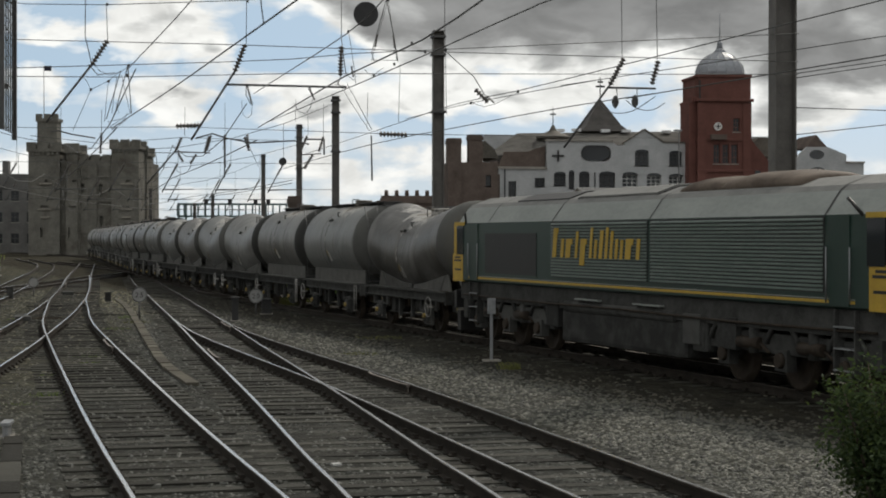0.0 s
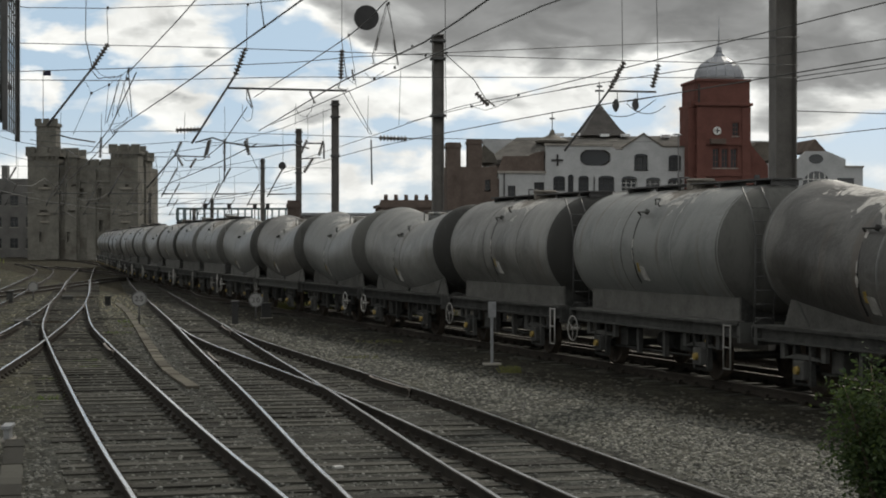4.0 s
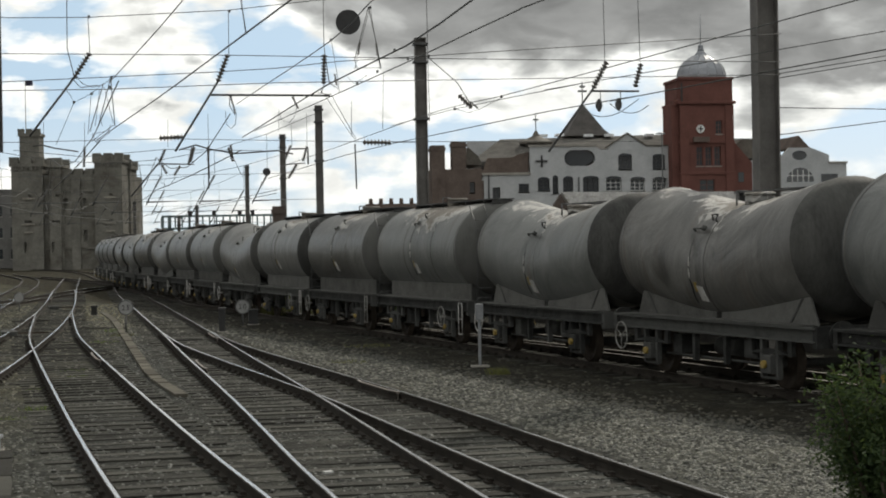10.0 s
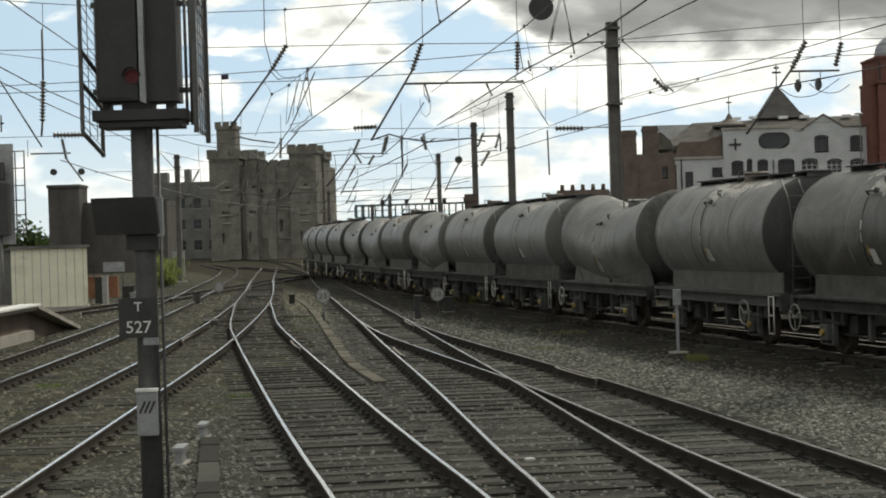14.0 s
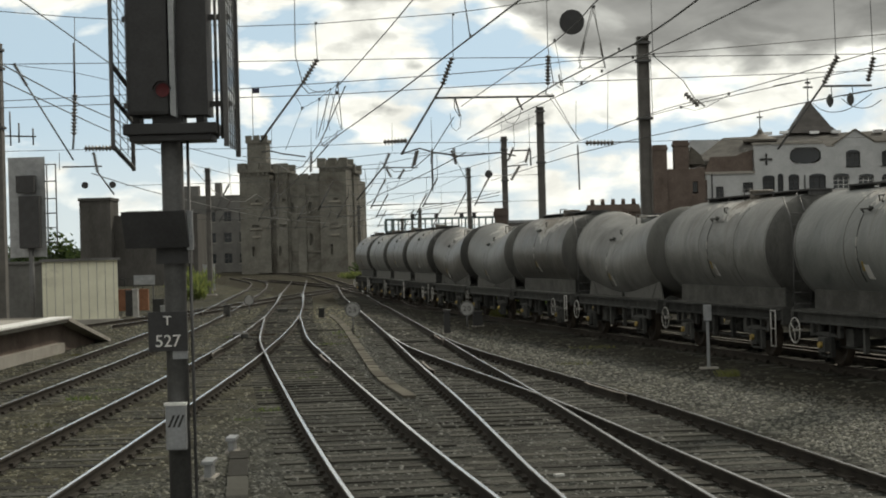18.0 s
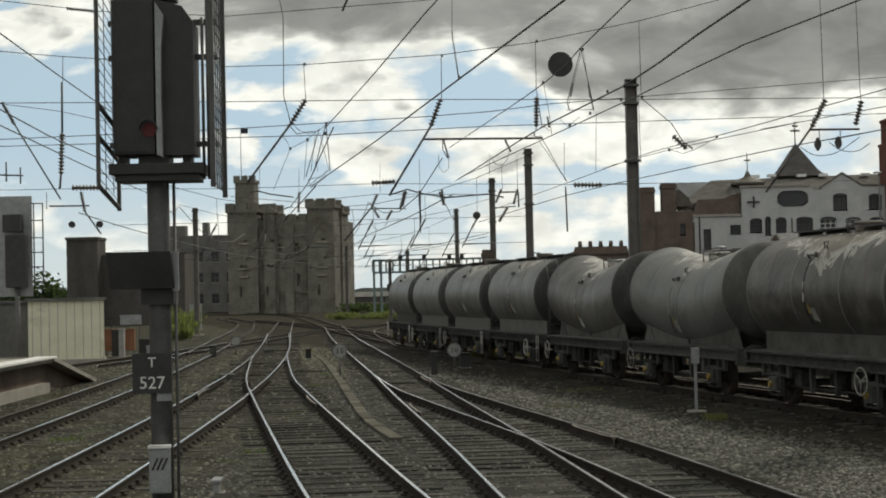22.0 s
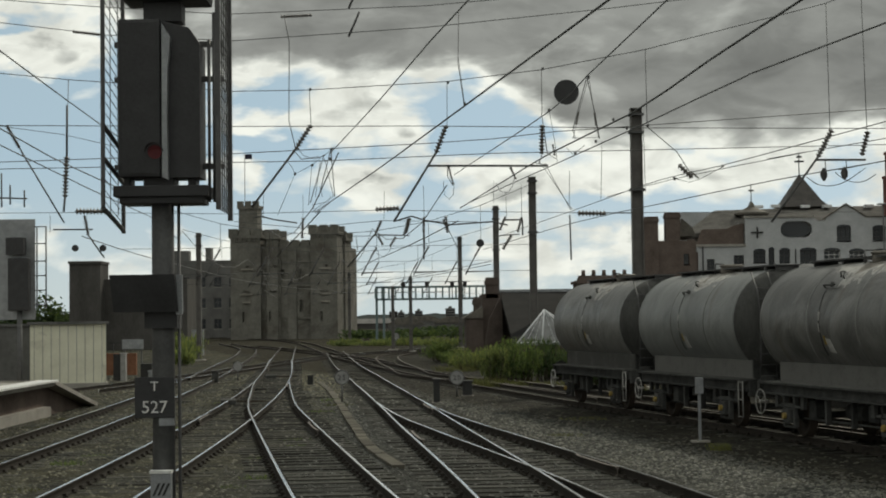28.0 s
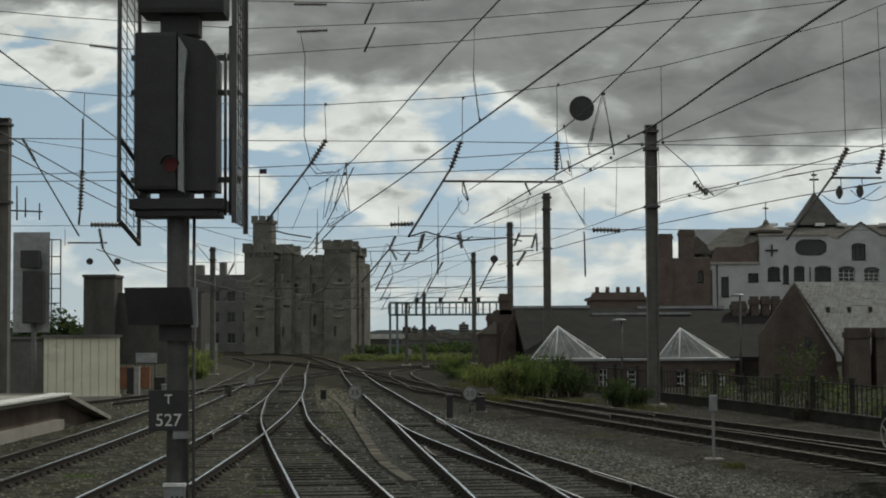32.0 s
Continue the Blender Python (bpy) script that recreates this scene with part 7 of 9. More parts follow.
insulator_bar("insulator", [(-3.2, 0, 9.8), (-2.49, 0, 9.79)], hs, 0.053)
insulator_bar("insulator", [(-3.14, 0, 9.2), (-2.47, 0, 9.23)], hs, 0.053)
insulator_bar("insulator", [(-7.63, 0, 8.93), (-6.99, 0, 8.85)], hs, 0.053)
bar_part("registration_arm", [(-1.47, 0, 9.82), (-1.67, 0, 9.37)], hs, 0.0241)
bar_part("registration_arm", [(-1.44, 0, 9.29), (-1.68, 0, 8.75)], hs, 0.0241)
for pts in ([(8.07, 36, 5.57), (8.3, 36, 5.41), (8.57, 36, 5.37), (8.89, 36, 5.45), (9.35, 36, 5.75)], [(8.69, 36, 5.66), (8.89, 36, 5.5), (9.12, 36, 5.44), (9.34, 36, 5.47), (9.56, 36, 5.61)]):
    bar_part("jumper_loop", spline([(x, y - 36.4, z) for x, y, z in pts], 0.08), hs, 0.009)
hs = thing("span_fittings", "small hangers, loops, stays and clamps on the span wires", "overhead wires", pose(0, 36, 0), group="head spans")
bar_part("stay_wire", [(-2.78, 0, 6.31), (-2.64, 0, 6.15), (-2.43, 0, 6.07), (-2.2, 0, 6.14), (-1.98, 0, 6.33)], hs, 0.006)
bar_part("stay_wire", [(-2.99, 0, 6.02), (-2.91, 0, 5.93), (-2.83, 0, 5.76), (-2.47, 0, 5.94), (-2.2, 0, 6.17)], hs, 0.006)
bar_part("stay_wire", [(-2.83, 0, 5.76), (-3.21, 0, 4.88)], hs, 0.006)
bar_part("stay_wire", [(-2.47, 0, 5.94), (-2.55, 0, 5.09)], hs, 0.006)
bar_part("stay_wire", [(-2.29, 0, 6.05), (-2.4, 0, 5.26)], hs, 0.006)
bar_part("stay_wire", [(-2.2, 0, 6.08), (-2.02, 0, 5.3)], hs, 0.006)
bar_part("stay_wire", [(-2.07, 0, 6.28), (-1.99, 0, 5.3)], hs, 0.006)
bar_part("stay_wire", [(-2.31, 0, 5.49), (-2.25, 0, 5.26)], hs, 0.006)
bar_part("stay_wire", [(-2.48, 0, 4.94), (-2, 0, 5.29)], hs, 0.006)
bar_part("stay_wire", [(-2.47, 0, 5.09), (-2.12, 0, 5.16)], hs, 0.006)
bar_part("stay_wire", [(-2.39, 0, 4.91), (-2.09, 0, 5.13)], hs, 0.006)
bar_part("stay_wire", [(-2.47, 0, 5.09), (-2.39, 0, 4.91)], hs, 0.006)
bar_part("stay_wire", [(-2.12, 0, 5.16), (-2.08, 0, 5.28)], hs, 0.006)
bar_part("stay_wire", [(0.33, 0, 5.56), (0.33, 0, 5.44), (0.35, 0, 5.27), (0.44, 0, 5.18), (0.53, 0, 5.26), (0.56, 0, 5.52)], hs, 0.006)
bar_part("stay_wire", [(1.45, 0, 5.52), (1.53, 0, 5.34), (1.68, 0, 5.3), (1.8, 0, 5.44), (1.84, 0, 5.62)], hs, 0.006)
bar_part("stay_wire", [(0.68, 0, 8.2), (0.79, 0, 7.28), (0.8, 0, 7.19)], hs, 0.006)
bar_part("stay_wire", [(3.46, 0, 7.77), (3.21, 0, 6.9), (3.11, 0, 6.46)], hs, 0.006)
bar_part("stay_wire", [(3.46, 0, 7.77), (3.58, 0, 6.91), (3.65, 0, 6.44)], hs, 0.006)
bar_part("stay_wire", [(2.6, 0, 7.1), (2.72, 0, 6.33), (2.76, 0, 5.94)], hs, 0.006)
bar_part("stay_wire", [(2.29, 0, 5.93), (2.58, 0, 5.89)], hs, 0.006)
bar_part("stay_wire", [(2.35, 0, 5.99), (2.49, 0, 5.81)], hs, 0.006)
bar_part("stay_wire", [(2.95, 0, 6.26), (3.09, 0, 6.11), (3.36, 0, 6.3)], hs, 0.006)
bar_part("stay_wire", [(3.72, 0, 6.38), (3.68, 0, 5.14)], hs, 0.006)
bar_part("stay_wire", [(3.02, 0, 5.76), (3, 0, 4.99)], hs, 0.006)
bar_part("stay_wire", [(2.49, 0, 5.81), (2.9, 0, 5.17), (3.07, 0, 4.93)], hs, 0.006)
bar_part("stay_wire", [(5.22, 0, 5.58), (5.56, 0, 5.48), (5.8, 0, 5.55), (6.29, 0, 5.8)], hs, 0.006)
bar_part("stay_wire", [(3.08, 0, 6.46), (3.65, 0, 6.46)], hs, 0.006)
insulator_bar("insulator", [(0.44, 0, 5.88), (0.54, 0, 5.5)], hs, 0.035)
insulator_bar("insulator", [(1.75, 0, 5.85), (1.88, 0, 5.59)], hs, 0.035)
insulator_bar("insulator", [(3.23, 0, 7.02), (3.18, 0, 6.74)], hs, 0.035)
insulator_bar("insulator", [(3.57, 0, 7), (3.6, 0, 6.72)], hs, 0.035)
insulator_bar("insulator", [(2.67, 0, 6.33), (2.71, 0, 6.09)], hs, 0.035)
insulator_bar("insulator", [(5.59, 0, 5.72), (5.77, 0, 5.57)], hs, 0.035)
for x, y, z in [(-2.05, 36, 6.28), (-2.08, 36, 6.07), (-2.46, 36, 5.94), (-2.83, 36, 5.76), (-2.49, 36, 7.56), (0.45, 36, 7.68), (0.8, 36, 7.22), (3.97, 36, 6.84), (3.59, 36, 6.38), (3.15, 36, 6.13), (4.26, 36, 6.65), (5.26, 36, 5.56), (6.29, 36, 5.82), (2.48, 36, 7.95), (2.6, 36, 7.06), (3.46, 36, 7.76), (4.71, 36, 6.71)]:
    part("clamp", boxes((x - 0.025, x + 0.025, -0.02, 0.02, z - 0.03, z + 0.03), bevel=0.008), DARK_IRON, hs)
hs = thing("span_fittings", "registration tubes, loops and insulators on the far span", "overhead wires", pose(0, 66, 0), group="head spans")
bar_part("registration_tube", [(-6.83, 0, 6.69), (-6.51, 0, 6.73), (-6.03, 0, 6.6), (-5.13, 0, 6.46)], hs, 0.028)
bar_part("registration_tube", [(-1.32, 0, 6.48), (-0.67, 0, 6.67), (-0.14, 0, 6.5), (0.88, 0, 6.32), (2.49, 0, 6.42), (3.08, 0, 6.28)], hs, 0.03)
bar_part("registration_tube", [(-2.14, 0, 5.96), (-0.75, 0, 5.92)], hs, 0.024)
bar_part("registration_tube", [(-6.42, 0, 7.62), (-6.46, 0, 6.67)], hs, 0.01)
bar_part("registration_tube", [(-4.89, 0, 7.57), (-4.9, 0, 6.66)], hs, 0.01)
bar_part("registration_tube", [(-0.19, 0, 7.87), (-0.18, 0, 6.63)], hs, 0.01)
bar_part("registration_tube", [(-0.21, 0, 6.04), (-0.2, 0, 4.97)], hs, 0.024)
bar_part("registration_tube", [(-2.11, 0, 5.53), (-2.01, 0, 5.2), (-1.75, 0, 5.08), (-1.52, 0, 5.34), (-1.46, 0, 5.56)], hs, 0.01)
bar_part("registration_tube", [(-1.72, 0, 7.66), (-1.74, 0, 6.59)], hs, 0.01)
bar_part("registration_tube", [(0.76, 0, 6.16), (1.11, 0, 5.4)], hs, 0.012)
bar_part("registration_tube", [(2.56, 0, 8.03), (2.54, 0, 7.17)], hs, 0.009)
bar_part("registration_tube", [(3.02, 0, 7.58), (3.04, 0, 6.61)], hs, 0.009)
bar_part("registration_tube", [(3.63, 0, 7.88), (3.63, 0, 6.58)], hs, 0.009)
bar_part("registration_tube", [(2.74, 0, 5.87), (3.54, 0, 5.92)], hs, 0.022)
insulator_bar("insulator", [(-4.9, 0, 6.66), (-4.94, 0, 5.86)], hs, 0.085)
insulator_bar("insulator", [(0.67, 0, 6.65), (0.73, 0, 6.16)], hs, 0.085)
insulator_bar("insulator", [(-0.18, 0, 6.63), (-0.21, 0, 6.04)], hs, 0.085)
insulator_bar("insulator", [(-0.72, 0, 6.6), (-0.88, 0, 6.01)], hs, 0.085)
insulator_bar("insulator", [(-1.98, 0, 5.9), (-1.8, 0, 5.57)], hs, 0.085)
insulator_bar("insulator", [(-1.29, 0, 5.87), (-1.52, 0, 5.5)], hs, 0.085)
insulator_bar("insulator", [(3, 0, 6.61), (2.77, 0, 6.08)], hs, 0.085)
insulator_bar("insulator", [(3.63, 0, 6.58), (3.46, 0, 6)], hs, 0.085)
hs = thing("feeder_wires", "thin feeder wires running off from the tall mast", "overhead wires", pose(0, 37, 0), group="head spans")
bar_part("feeder_wire", [(12.56, 0, 5.62), (15.02, 0, 5.57), (22.37, 0, 5.39)], hs, 0.011)
bar_part("feeder_wire", [(12.57, 0, 4.98), (13.01, 0, 5.01), (15.02, 0, 5.24), (22.36, 0, 6.12)], hs, 0.011)
bar_part("feeder_wire", [(12.56, 0, 6.34), (15.01, 0, 6.72), (22.36, 0, 7.91)], hs, 0.011)
bar_part("feeder_wire", [(12.56, 0, 6.24), (15.01, 0, 6.62), (22.36, 0, 7.76)], hs, 0.011)
wire_thing("contact wire over the main line", [(5.1, -12, 4.95), (1.44, 11.76, 4.95), (0.01, 21.05, 4.95), (-0.83, 26.44, 4.95), (-2.14, 34.46, 4.95), (-2.41, 36.1, 4.95)], 0.011)
wire_thing("catenary wire over the main line", [(5.23, -12, 6.2), (0.62, 17.99, 6.2), (0.01, 21.96, 6.2), (-0.76, 27.36, 6.2), (-1.94, 35.17, 6.2), (-2.08, 36.1, 6.2)], 0.011)
wire_thing("catenary wire over the converging line", [(4.6, -12, 6.2), (2.79, 18.05, 6.2), (2.37, 25.04, 6.2), (2.12, 29.13, 6.2), (0.65, 41.78, 6.2)], 0.011)
wire_thing("contact wire over the converging line", [(4.57, -12, 5), (2.89, 12.05, 5), (2.63, 15.78, 5), (2.39, 19.7, 5), (1.77, 24.38, 5), (1.04, 32.25, 5), (0.68, 36.1, 5)], 0.012)
wire_thing("catenary wire over the branching line", [(10.45, -12, 5.6), (4.64, 17.57, 5.6), (3.98, 20.93, 5.6), (3.36, 25.95, 5.6), (2.09, 35.45, 5.6), (1.09, 42.85, 5.6)], 0.011)
wire_thing("catenary wire over the goods line", [(15.92, -12, 6.2), (8.92, 29.02, 6.2), (8.41, 32.01, 6.2), (6.96, 40.28, 6.2), (6.03, 44.36, 6.2), (4.82, 56.29, 6.2), (2.9, 74.83, 6.2)], 0.012)
wire_thing("feeder wire over the goods line", [(25.09, -12, 6), (8.64, 32.89, 6), (7.83, 35.1, 6), (6.04, 41.4, 6), (5, 47.28, 6)], 0.01)
wire_thing("contact wire over the goods line", [(16.56, -12, 5), (7.52, 24.52, 5), (6.99, 26.66, 5), (6.11, 29.67, 5), (4.92, 35.4, 5), (3.62, 42.36, 5), (1.85, 57.83, 5)], 0.011)
wire_thing("catenary wire over the diverging line", [(-4.2, -12, 6.2), (-5.46, 19.31, 6.2), (-5.53, 21.05, 6.2), (-5.86, 30.01, 6.2), (-6.05, 37.43, 6.2)], 0.011)
wire_thing("contact wire over the platform line", [(-3.69, -12, 5), (-5.16, 20.21, 5), (-5.38, 25.02, 5), (-5.46, 33.77, 5), (-5.48, 36.1, 5)], 0.01)
wire_thing("contact wire over the diverging line", [(-4.23, -12, 5), (-5.67, 22.81, 5), (-6, 30.78, 5), (-6.32, 41.69, 5)], 0.01)


def far_spans():
    """Span wires and registration gear between the far pairs of masts."""
    for y, xl, xr, top in ((97.5, -18.0, 5.98, 10.4), (123, -17.9, 4.86, 9.4), (168, -19, 3.03, 10.3)):
        hs = thing("headspan", "far span wires with insulators over the station throat", "overhead wires", pose(0, y, 0), group="head spans")
        n = 8
        top_pts = [(xl + (xr - xl) * i / n, 0, 7.6 + (top - 7.6) * (2 * i / n - 1) ** 2) for i in range(n + 1)]
        bar_part("cross_wire", top_pts, hs, 0.016)
        for z in (6.9, 5.4):
            bar_part("cross_wire", [(xl, 0, z), (xr, 0, z)], hs, 0.014)
        for i in range(1, n):
            x, _, z = top_pts[i]
            bar_part("dropper", [(x, 0, z), (x, 0, 6.9)], hs, 0.014)
            insulator_bar("insulator", [(x, 0, 6.85), (x - 0.35, 0, 6.25)], hs, 0.10)
            bar_part("registration_arm", [(x - 0.35, 0, 6.25), (x - 0.9, 0, 5.2)], hs, 0.035)
            bar_part("registration_arm", [(x - 0.9, 0, 5.35), (x + 0.9, 0, 5.4)], hs, 0.028)


far_spans()


def far_wires():
    """Contact and catenary wires running on to the vanishing point."""
    for label, z, pts in (("contact wire running on past the keep", 4.95, [(-2.3, 36), (-6.2, 66), (-9.2, 97), (-12, 123), (-15, 168)]),
                          ("catenary wire running on past the keep", 6.2, [(-1.9, 36), (-6.2, 66), (-9.2, 97), (-12, 123), (-15, 168)]),
                          ("contact wire over the far throat", 4.95, [(0.7, 40), (-2.2, 66), (-5.0, 97), (-6.5, 123), (-9, 168)]),
                          ("catenary wire over the far throat", 6.2, [(0.5, 45), (-2.2, 66), (-5.0, 97), (-6.5, 123), (-9, 168)]),
                          ("contact wire over the far goods line", 4.95, [(2.5, 68), (-2.3, 97), (-6.1, 123), (-11, 168)]),
                          ("contact wire over the curved siding", 4.95, [(2.6, 72), (-1.5, 97), (-3.2, 123), (-0.5, 142), (8, 158)]),
                          ("contact wire over the far platform line", 4.95, [(-9.2, 45), (-10, 66), (-10.4, 97), (-8.5, 123), (-5, 150)]),
                          ("catenary wire over the far platform line", 6.2, [(-5.9, 36), (-9.6, 66), (-10.4, 97), (-8.5, 123), (-5, 150)])):
        line = []
        for (x0, y0), (x1, y1) in zip(pts, pts[1:]):
            for i in range(4):
                u = i / 4
                sag = (0.9 if z > 6 else 0.05) * 4 * u * (1 - u)
                line.append(Vector((x0 + (x1 - x0) * u, y0 + (y1 - y0) * u, z - sag)))
        line.append(Vector((*pts[-1], z)))
        w = part("overhead_wire", bar_line(line, 0.014, 5), WIRE)
        tagged(w, "thin dark " + label, "overhead wire", "overhead wires along the tracks")


far_wires()


def marker_disc(x, y, z, r, label):
    bm = bmesh.new()
    tube(bm, (x, y - 0.04, z), (x, y + 0.04, z), r, n=32)
    d = tagged(part("marker_disc", bm, SIGNAL_BLACK), label, "sign")
    return d


marker_disc(2.98, 36.05, 7.45, 0.265, "round dark disc hung on the span wires")
for px, pz in ((8.46, 5.62), (8.9, 5.64)):
    bm = bmesh.new()
    loft(bm, [ring_xy(px, 36.05, pz - 0.14 + 0.28 * u, 0.02 + 0.06 * math.sin(math.pi * u), 12, 0.03) for u in [i / 8 for i in range(9)]])
    tagged(part("hanging_weight", bm, DARK_IRON), "small dark oval weight hung under a registration bar", "weight", "hanging weights")
marker_disc(2.94, 97.4, 7.0, 0.22, "small round dark disc on a far span")
marker_disc(-13.79, 66.1, 5.58, 0.13, "small round dark disc on a far span wire")
marker_disc(-12.71, 66.1, 5.57, 0.13, "small round dark disc on a far span wire")


def build_gantry():
    g = thing("signal_gantry", "blue-green lattice steel signal gantry spanning far tracks", "gantry", pose(0, 215, 0))
    z0, z1, x0, x1 = 5.15, 6.95, -6.9, 7.6
    part("chord", boxes((x0, x1, 0, 0.25, z0, z0 + 0.26)), GANTRY_PAINT, g)
    part("chord", boxes((x0, x1, 0, 0.25, z1 - 0.26, z1)), GANTRY_PAINT, g)
    n = 17
    for i in range(n + 1):
        x = x0 + (x1 - x0) * i / n
        part("lattice_post", boxes((x - 0.1, x + 0.1, 0.06, 0.18, z0 + 0.26, z1 - 0.26)), GANTRY_PAINT, g)
    for x in (x0, x0 + 0.9, x1 - 0.3):
        part("leg", boxes((x, x + 0.3, 0, 0.3, -0.3, z1)), GANTRY_PAINT, g)
    for x in (-3.6, -0.6, 2.6, 4.2):
        part("signal_head", boxes((x, x + 0.5, -0.15, 0.0, z1 - 0.1, z1 + 0.5), (x + 0.2, x + 0.3, -0.1, 0, z0, z1)), SIGNAL_BLACK, g)


build_gantry()


# ---- signals and signs ----
def text_mesh(body, size, depth=0.004):
    cu = bpy.data.curves.new("letters", "FONT")
    cu.body, cu.size, cu.align_x, cu.extrude, cu.resolution_u = body, size, "CENTER", depth, 3
    ob = bpy.data.objects.new("letters", cu)
    scene.collection.objects.link(ob)
    me = bpy.data.meshes.new_from_object(ob.evaluated_get(bpy.context.evaluated_depsgraph_get()))
    bpy.data.objects.remove(ob)
    return me


def build_signal():
    """Tall colour light signal with two heads, hoods, side screens, back boards and an identity plate."""
    s = thing("colour_light_signal", "black colour light signal on a grey post with identity plate", "signal", pose(-1.955, 12.5, 0))
    bm = bmesh.new()
    tube(bm, (0, 0, -0.25), (0, 0, 5.6), 0.083, n=20)
    part("post", bm, DARK_IRON, s)
    part("base_plate", boxes((-0.25, 0.25, -0.25, 0.25, -0.3, -0.17), bevel=0.02), CONCRETE, s)
    # lower head: three faces seen edge on, with deep hoods
    head = part("lower_head", boxes((-0.29, 0.02, -0.22, 0.16, 3.68, 4.84), bevel=0.03), SIGNAL_BLACK, s)
    bm = bmesh.new()
    a = [(0.0, 0.0), (0.30, 0.0), (0.30, 0.98), (0.22, 1.10), (0.0, 1.16)]
    prism(bm, [(x, 3.68 + z) for x, z in a], -0.16, 0.16)
    part("hood_plate", bm, SIGNAL_BLACK, head)
    # the reflection along the hood's edge, modelled as a pale strip
    bm = bmesh.new()
    prism(bm, [(0.032, 3.68), (0.076, 3.66), (0.070, 4.1), (0.074, 4.45), (0.096, 4.70), (0.034, 4.80)], -0.235, -0.165)
    part("edge_strip", bm, GALV, head, "pale strip drawn as the edge's reflection")
    bm = bmesh.new()
    tube(bm, (-0.02, -0.235, 3.86), (-0.02, -0.225, 3.86), 0.05, n=18)
    part("red_aspect", bm, RED_LAMP, head, "dim red lit aspect")
    bm = bmesh.new()
    for i in range(9):
        t0 = math.pi * i / 9
        t1 = math.pi * (i + 1) / 9
        p = [(-0.02 + 0.065 * math.cos(t), yy, 3.86 + 0.065 * math.sin(t)) for t, yy in ((t0, -0.23), (t1, -0.23), (t1, -0.3), (t0, -0.3))]
        bm.faces.new([bm.verts.new(q) for q in p])
    part("lamp_hood", bm, SIGNAL_BLACK, head)
    bm = boxes((-0.29, 0.32, -0.17, 0.17, 3.49, 3.54), (-0.33, 0.36, -0.2, 0.2, 3.54, 3.62), (-0.27, -0.22, -0.1, 0.1, 3.62, 3.7), (0.2, 0.26, -0.1, 0.1, 3.62, 3.7), (-0.12, 0.1, -0.14, 0.14, 3.60, 3.69), bevel=0.008)
    part("bracket", bm, SIGNAL_BLACK, s)
    up = part("upper_head", boxes((-0.27, 0.36, -0.2, 0.18, 4.98, 5.7), bevel=0.04), SIGNAL_BLACK, s)
    part("neck", boxes((-0.12, 0.16, -0.1, 0.1, 4.84, 4.98)), SIGNAL_BLACK, up)
    # side working platforms: a mesh screen on the left, a rack with rungs on the right
    sc = part("mesh_screen", boxes((-0.36, -0.335, -0.5, -0.46, 3.45, 5.8), (-0.36, -0.335, 0.3, 0.34, 3.3, 5.8)), DARK_IRON, s, "side screen of steel mesh")
    bm = bmesh.new()
    for z in (3.36, 3.72, 3.95):
        tube(bm, (-0.347, -0.48, z + 0.08), (-0.347, 0.32, z - 0.04), 0.018, n=6)
    part("screen_bar", bm, DARK_IRON, sc)
    bm = bmesh.new()
    for i in range(30):
        z = 3.42 + 0.08 * i
        tube(bm, (-0.347, -0.48, z + 0.08), (-0.347, 0.32, z - 0.05), 0.0035, n=4, caps=False)
    for i in range(2):
        y = -0.2 + 0.3 * i
        tube(bm, (-0.347, y, 3.42), (-0.347, y, 5.8), 0.0035, n=4, caps=False)
    ms = part("mesh_wire", bm, DARK_IRON, sc)
    ms["kind"] = "stuff"
    rk = part("side_rack", boxes((0.455, 0.49, -0.5, -0.45, 3.42, 5.8)), DARK_IRON, s)
    part("rack_upright", boxes((0.455, 0.49, 0.2, 0.24, 3.38, 5.8)), DARK_IRON, rk)
    bm = bmesh.new()
    for i in range(30):
        z = 3.42 + 0.08 * i
        tube(bm, (0.472, -0.48, z + 0.05), (0.472, 0.22, z), 0.004, n=4, caps=False)
    for i in range(5):
        y = -0.36 + 0.12 * i
        tube(bm, (0.472, y, 3.42), (0.472, y, 5.8), 0.006, n=4, caps=False)
    part("rack_mesh", bm, DARK_IRON, rk)["kind"] = "stuff"
    bm = bmesh.new()
    tube(bm, (0.36, -0.1, 3.5), (0.36, -0.1, 4.7), 0.012, n=6)
    tube(bm, (0.40, -0.1, 3.5), (0.40, -0.1, 4.9), 0.016, n=6)
    part("cable_run", bm, DARK_IRON, rk)
    for z in (3.75, 4.4, 4.66):
        part("stay", boxes((0.28, 0.46, -0.02, 0.02, z, z + 0.04)), DARK_IRON, rk)
        part("stay", boxes((-0.35, -0.28, -0.02, 0.02, z, z + 0.04)), DARK_IRON, rk)
    # position light box under the heads
    bm = bmesh.new()
    loft(bm, [[(-0.35, -0.26, 2.97), (0.12, -0.26, 2.97), (0.12, 0.1, 2.97), (-0.35, 0.1, 2.97)], [(-0.33, -0.2, 2.70), (0.14, -0.2, 2.70), (0.14, 0.1, 2.70), (-0.33, 0.1, 2.70)]], smooth=False)
    bmesh.ops.recalc_face_normals(bm, faces=bm.faces)
    box_l = part("position_light", bm, SIGNAL_BLACK, s)
    part("side_plate", boxes((0.12, 0.165, -0.18, -0.14, 2.68, 2.97)), GALV, box_l)
    part("clamp", boxes((-0.12, 0.12, -0.12, 0.12, 2.58, 2.70)), SIGNAL_BLACK, box_l)
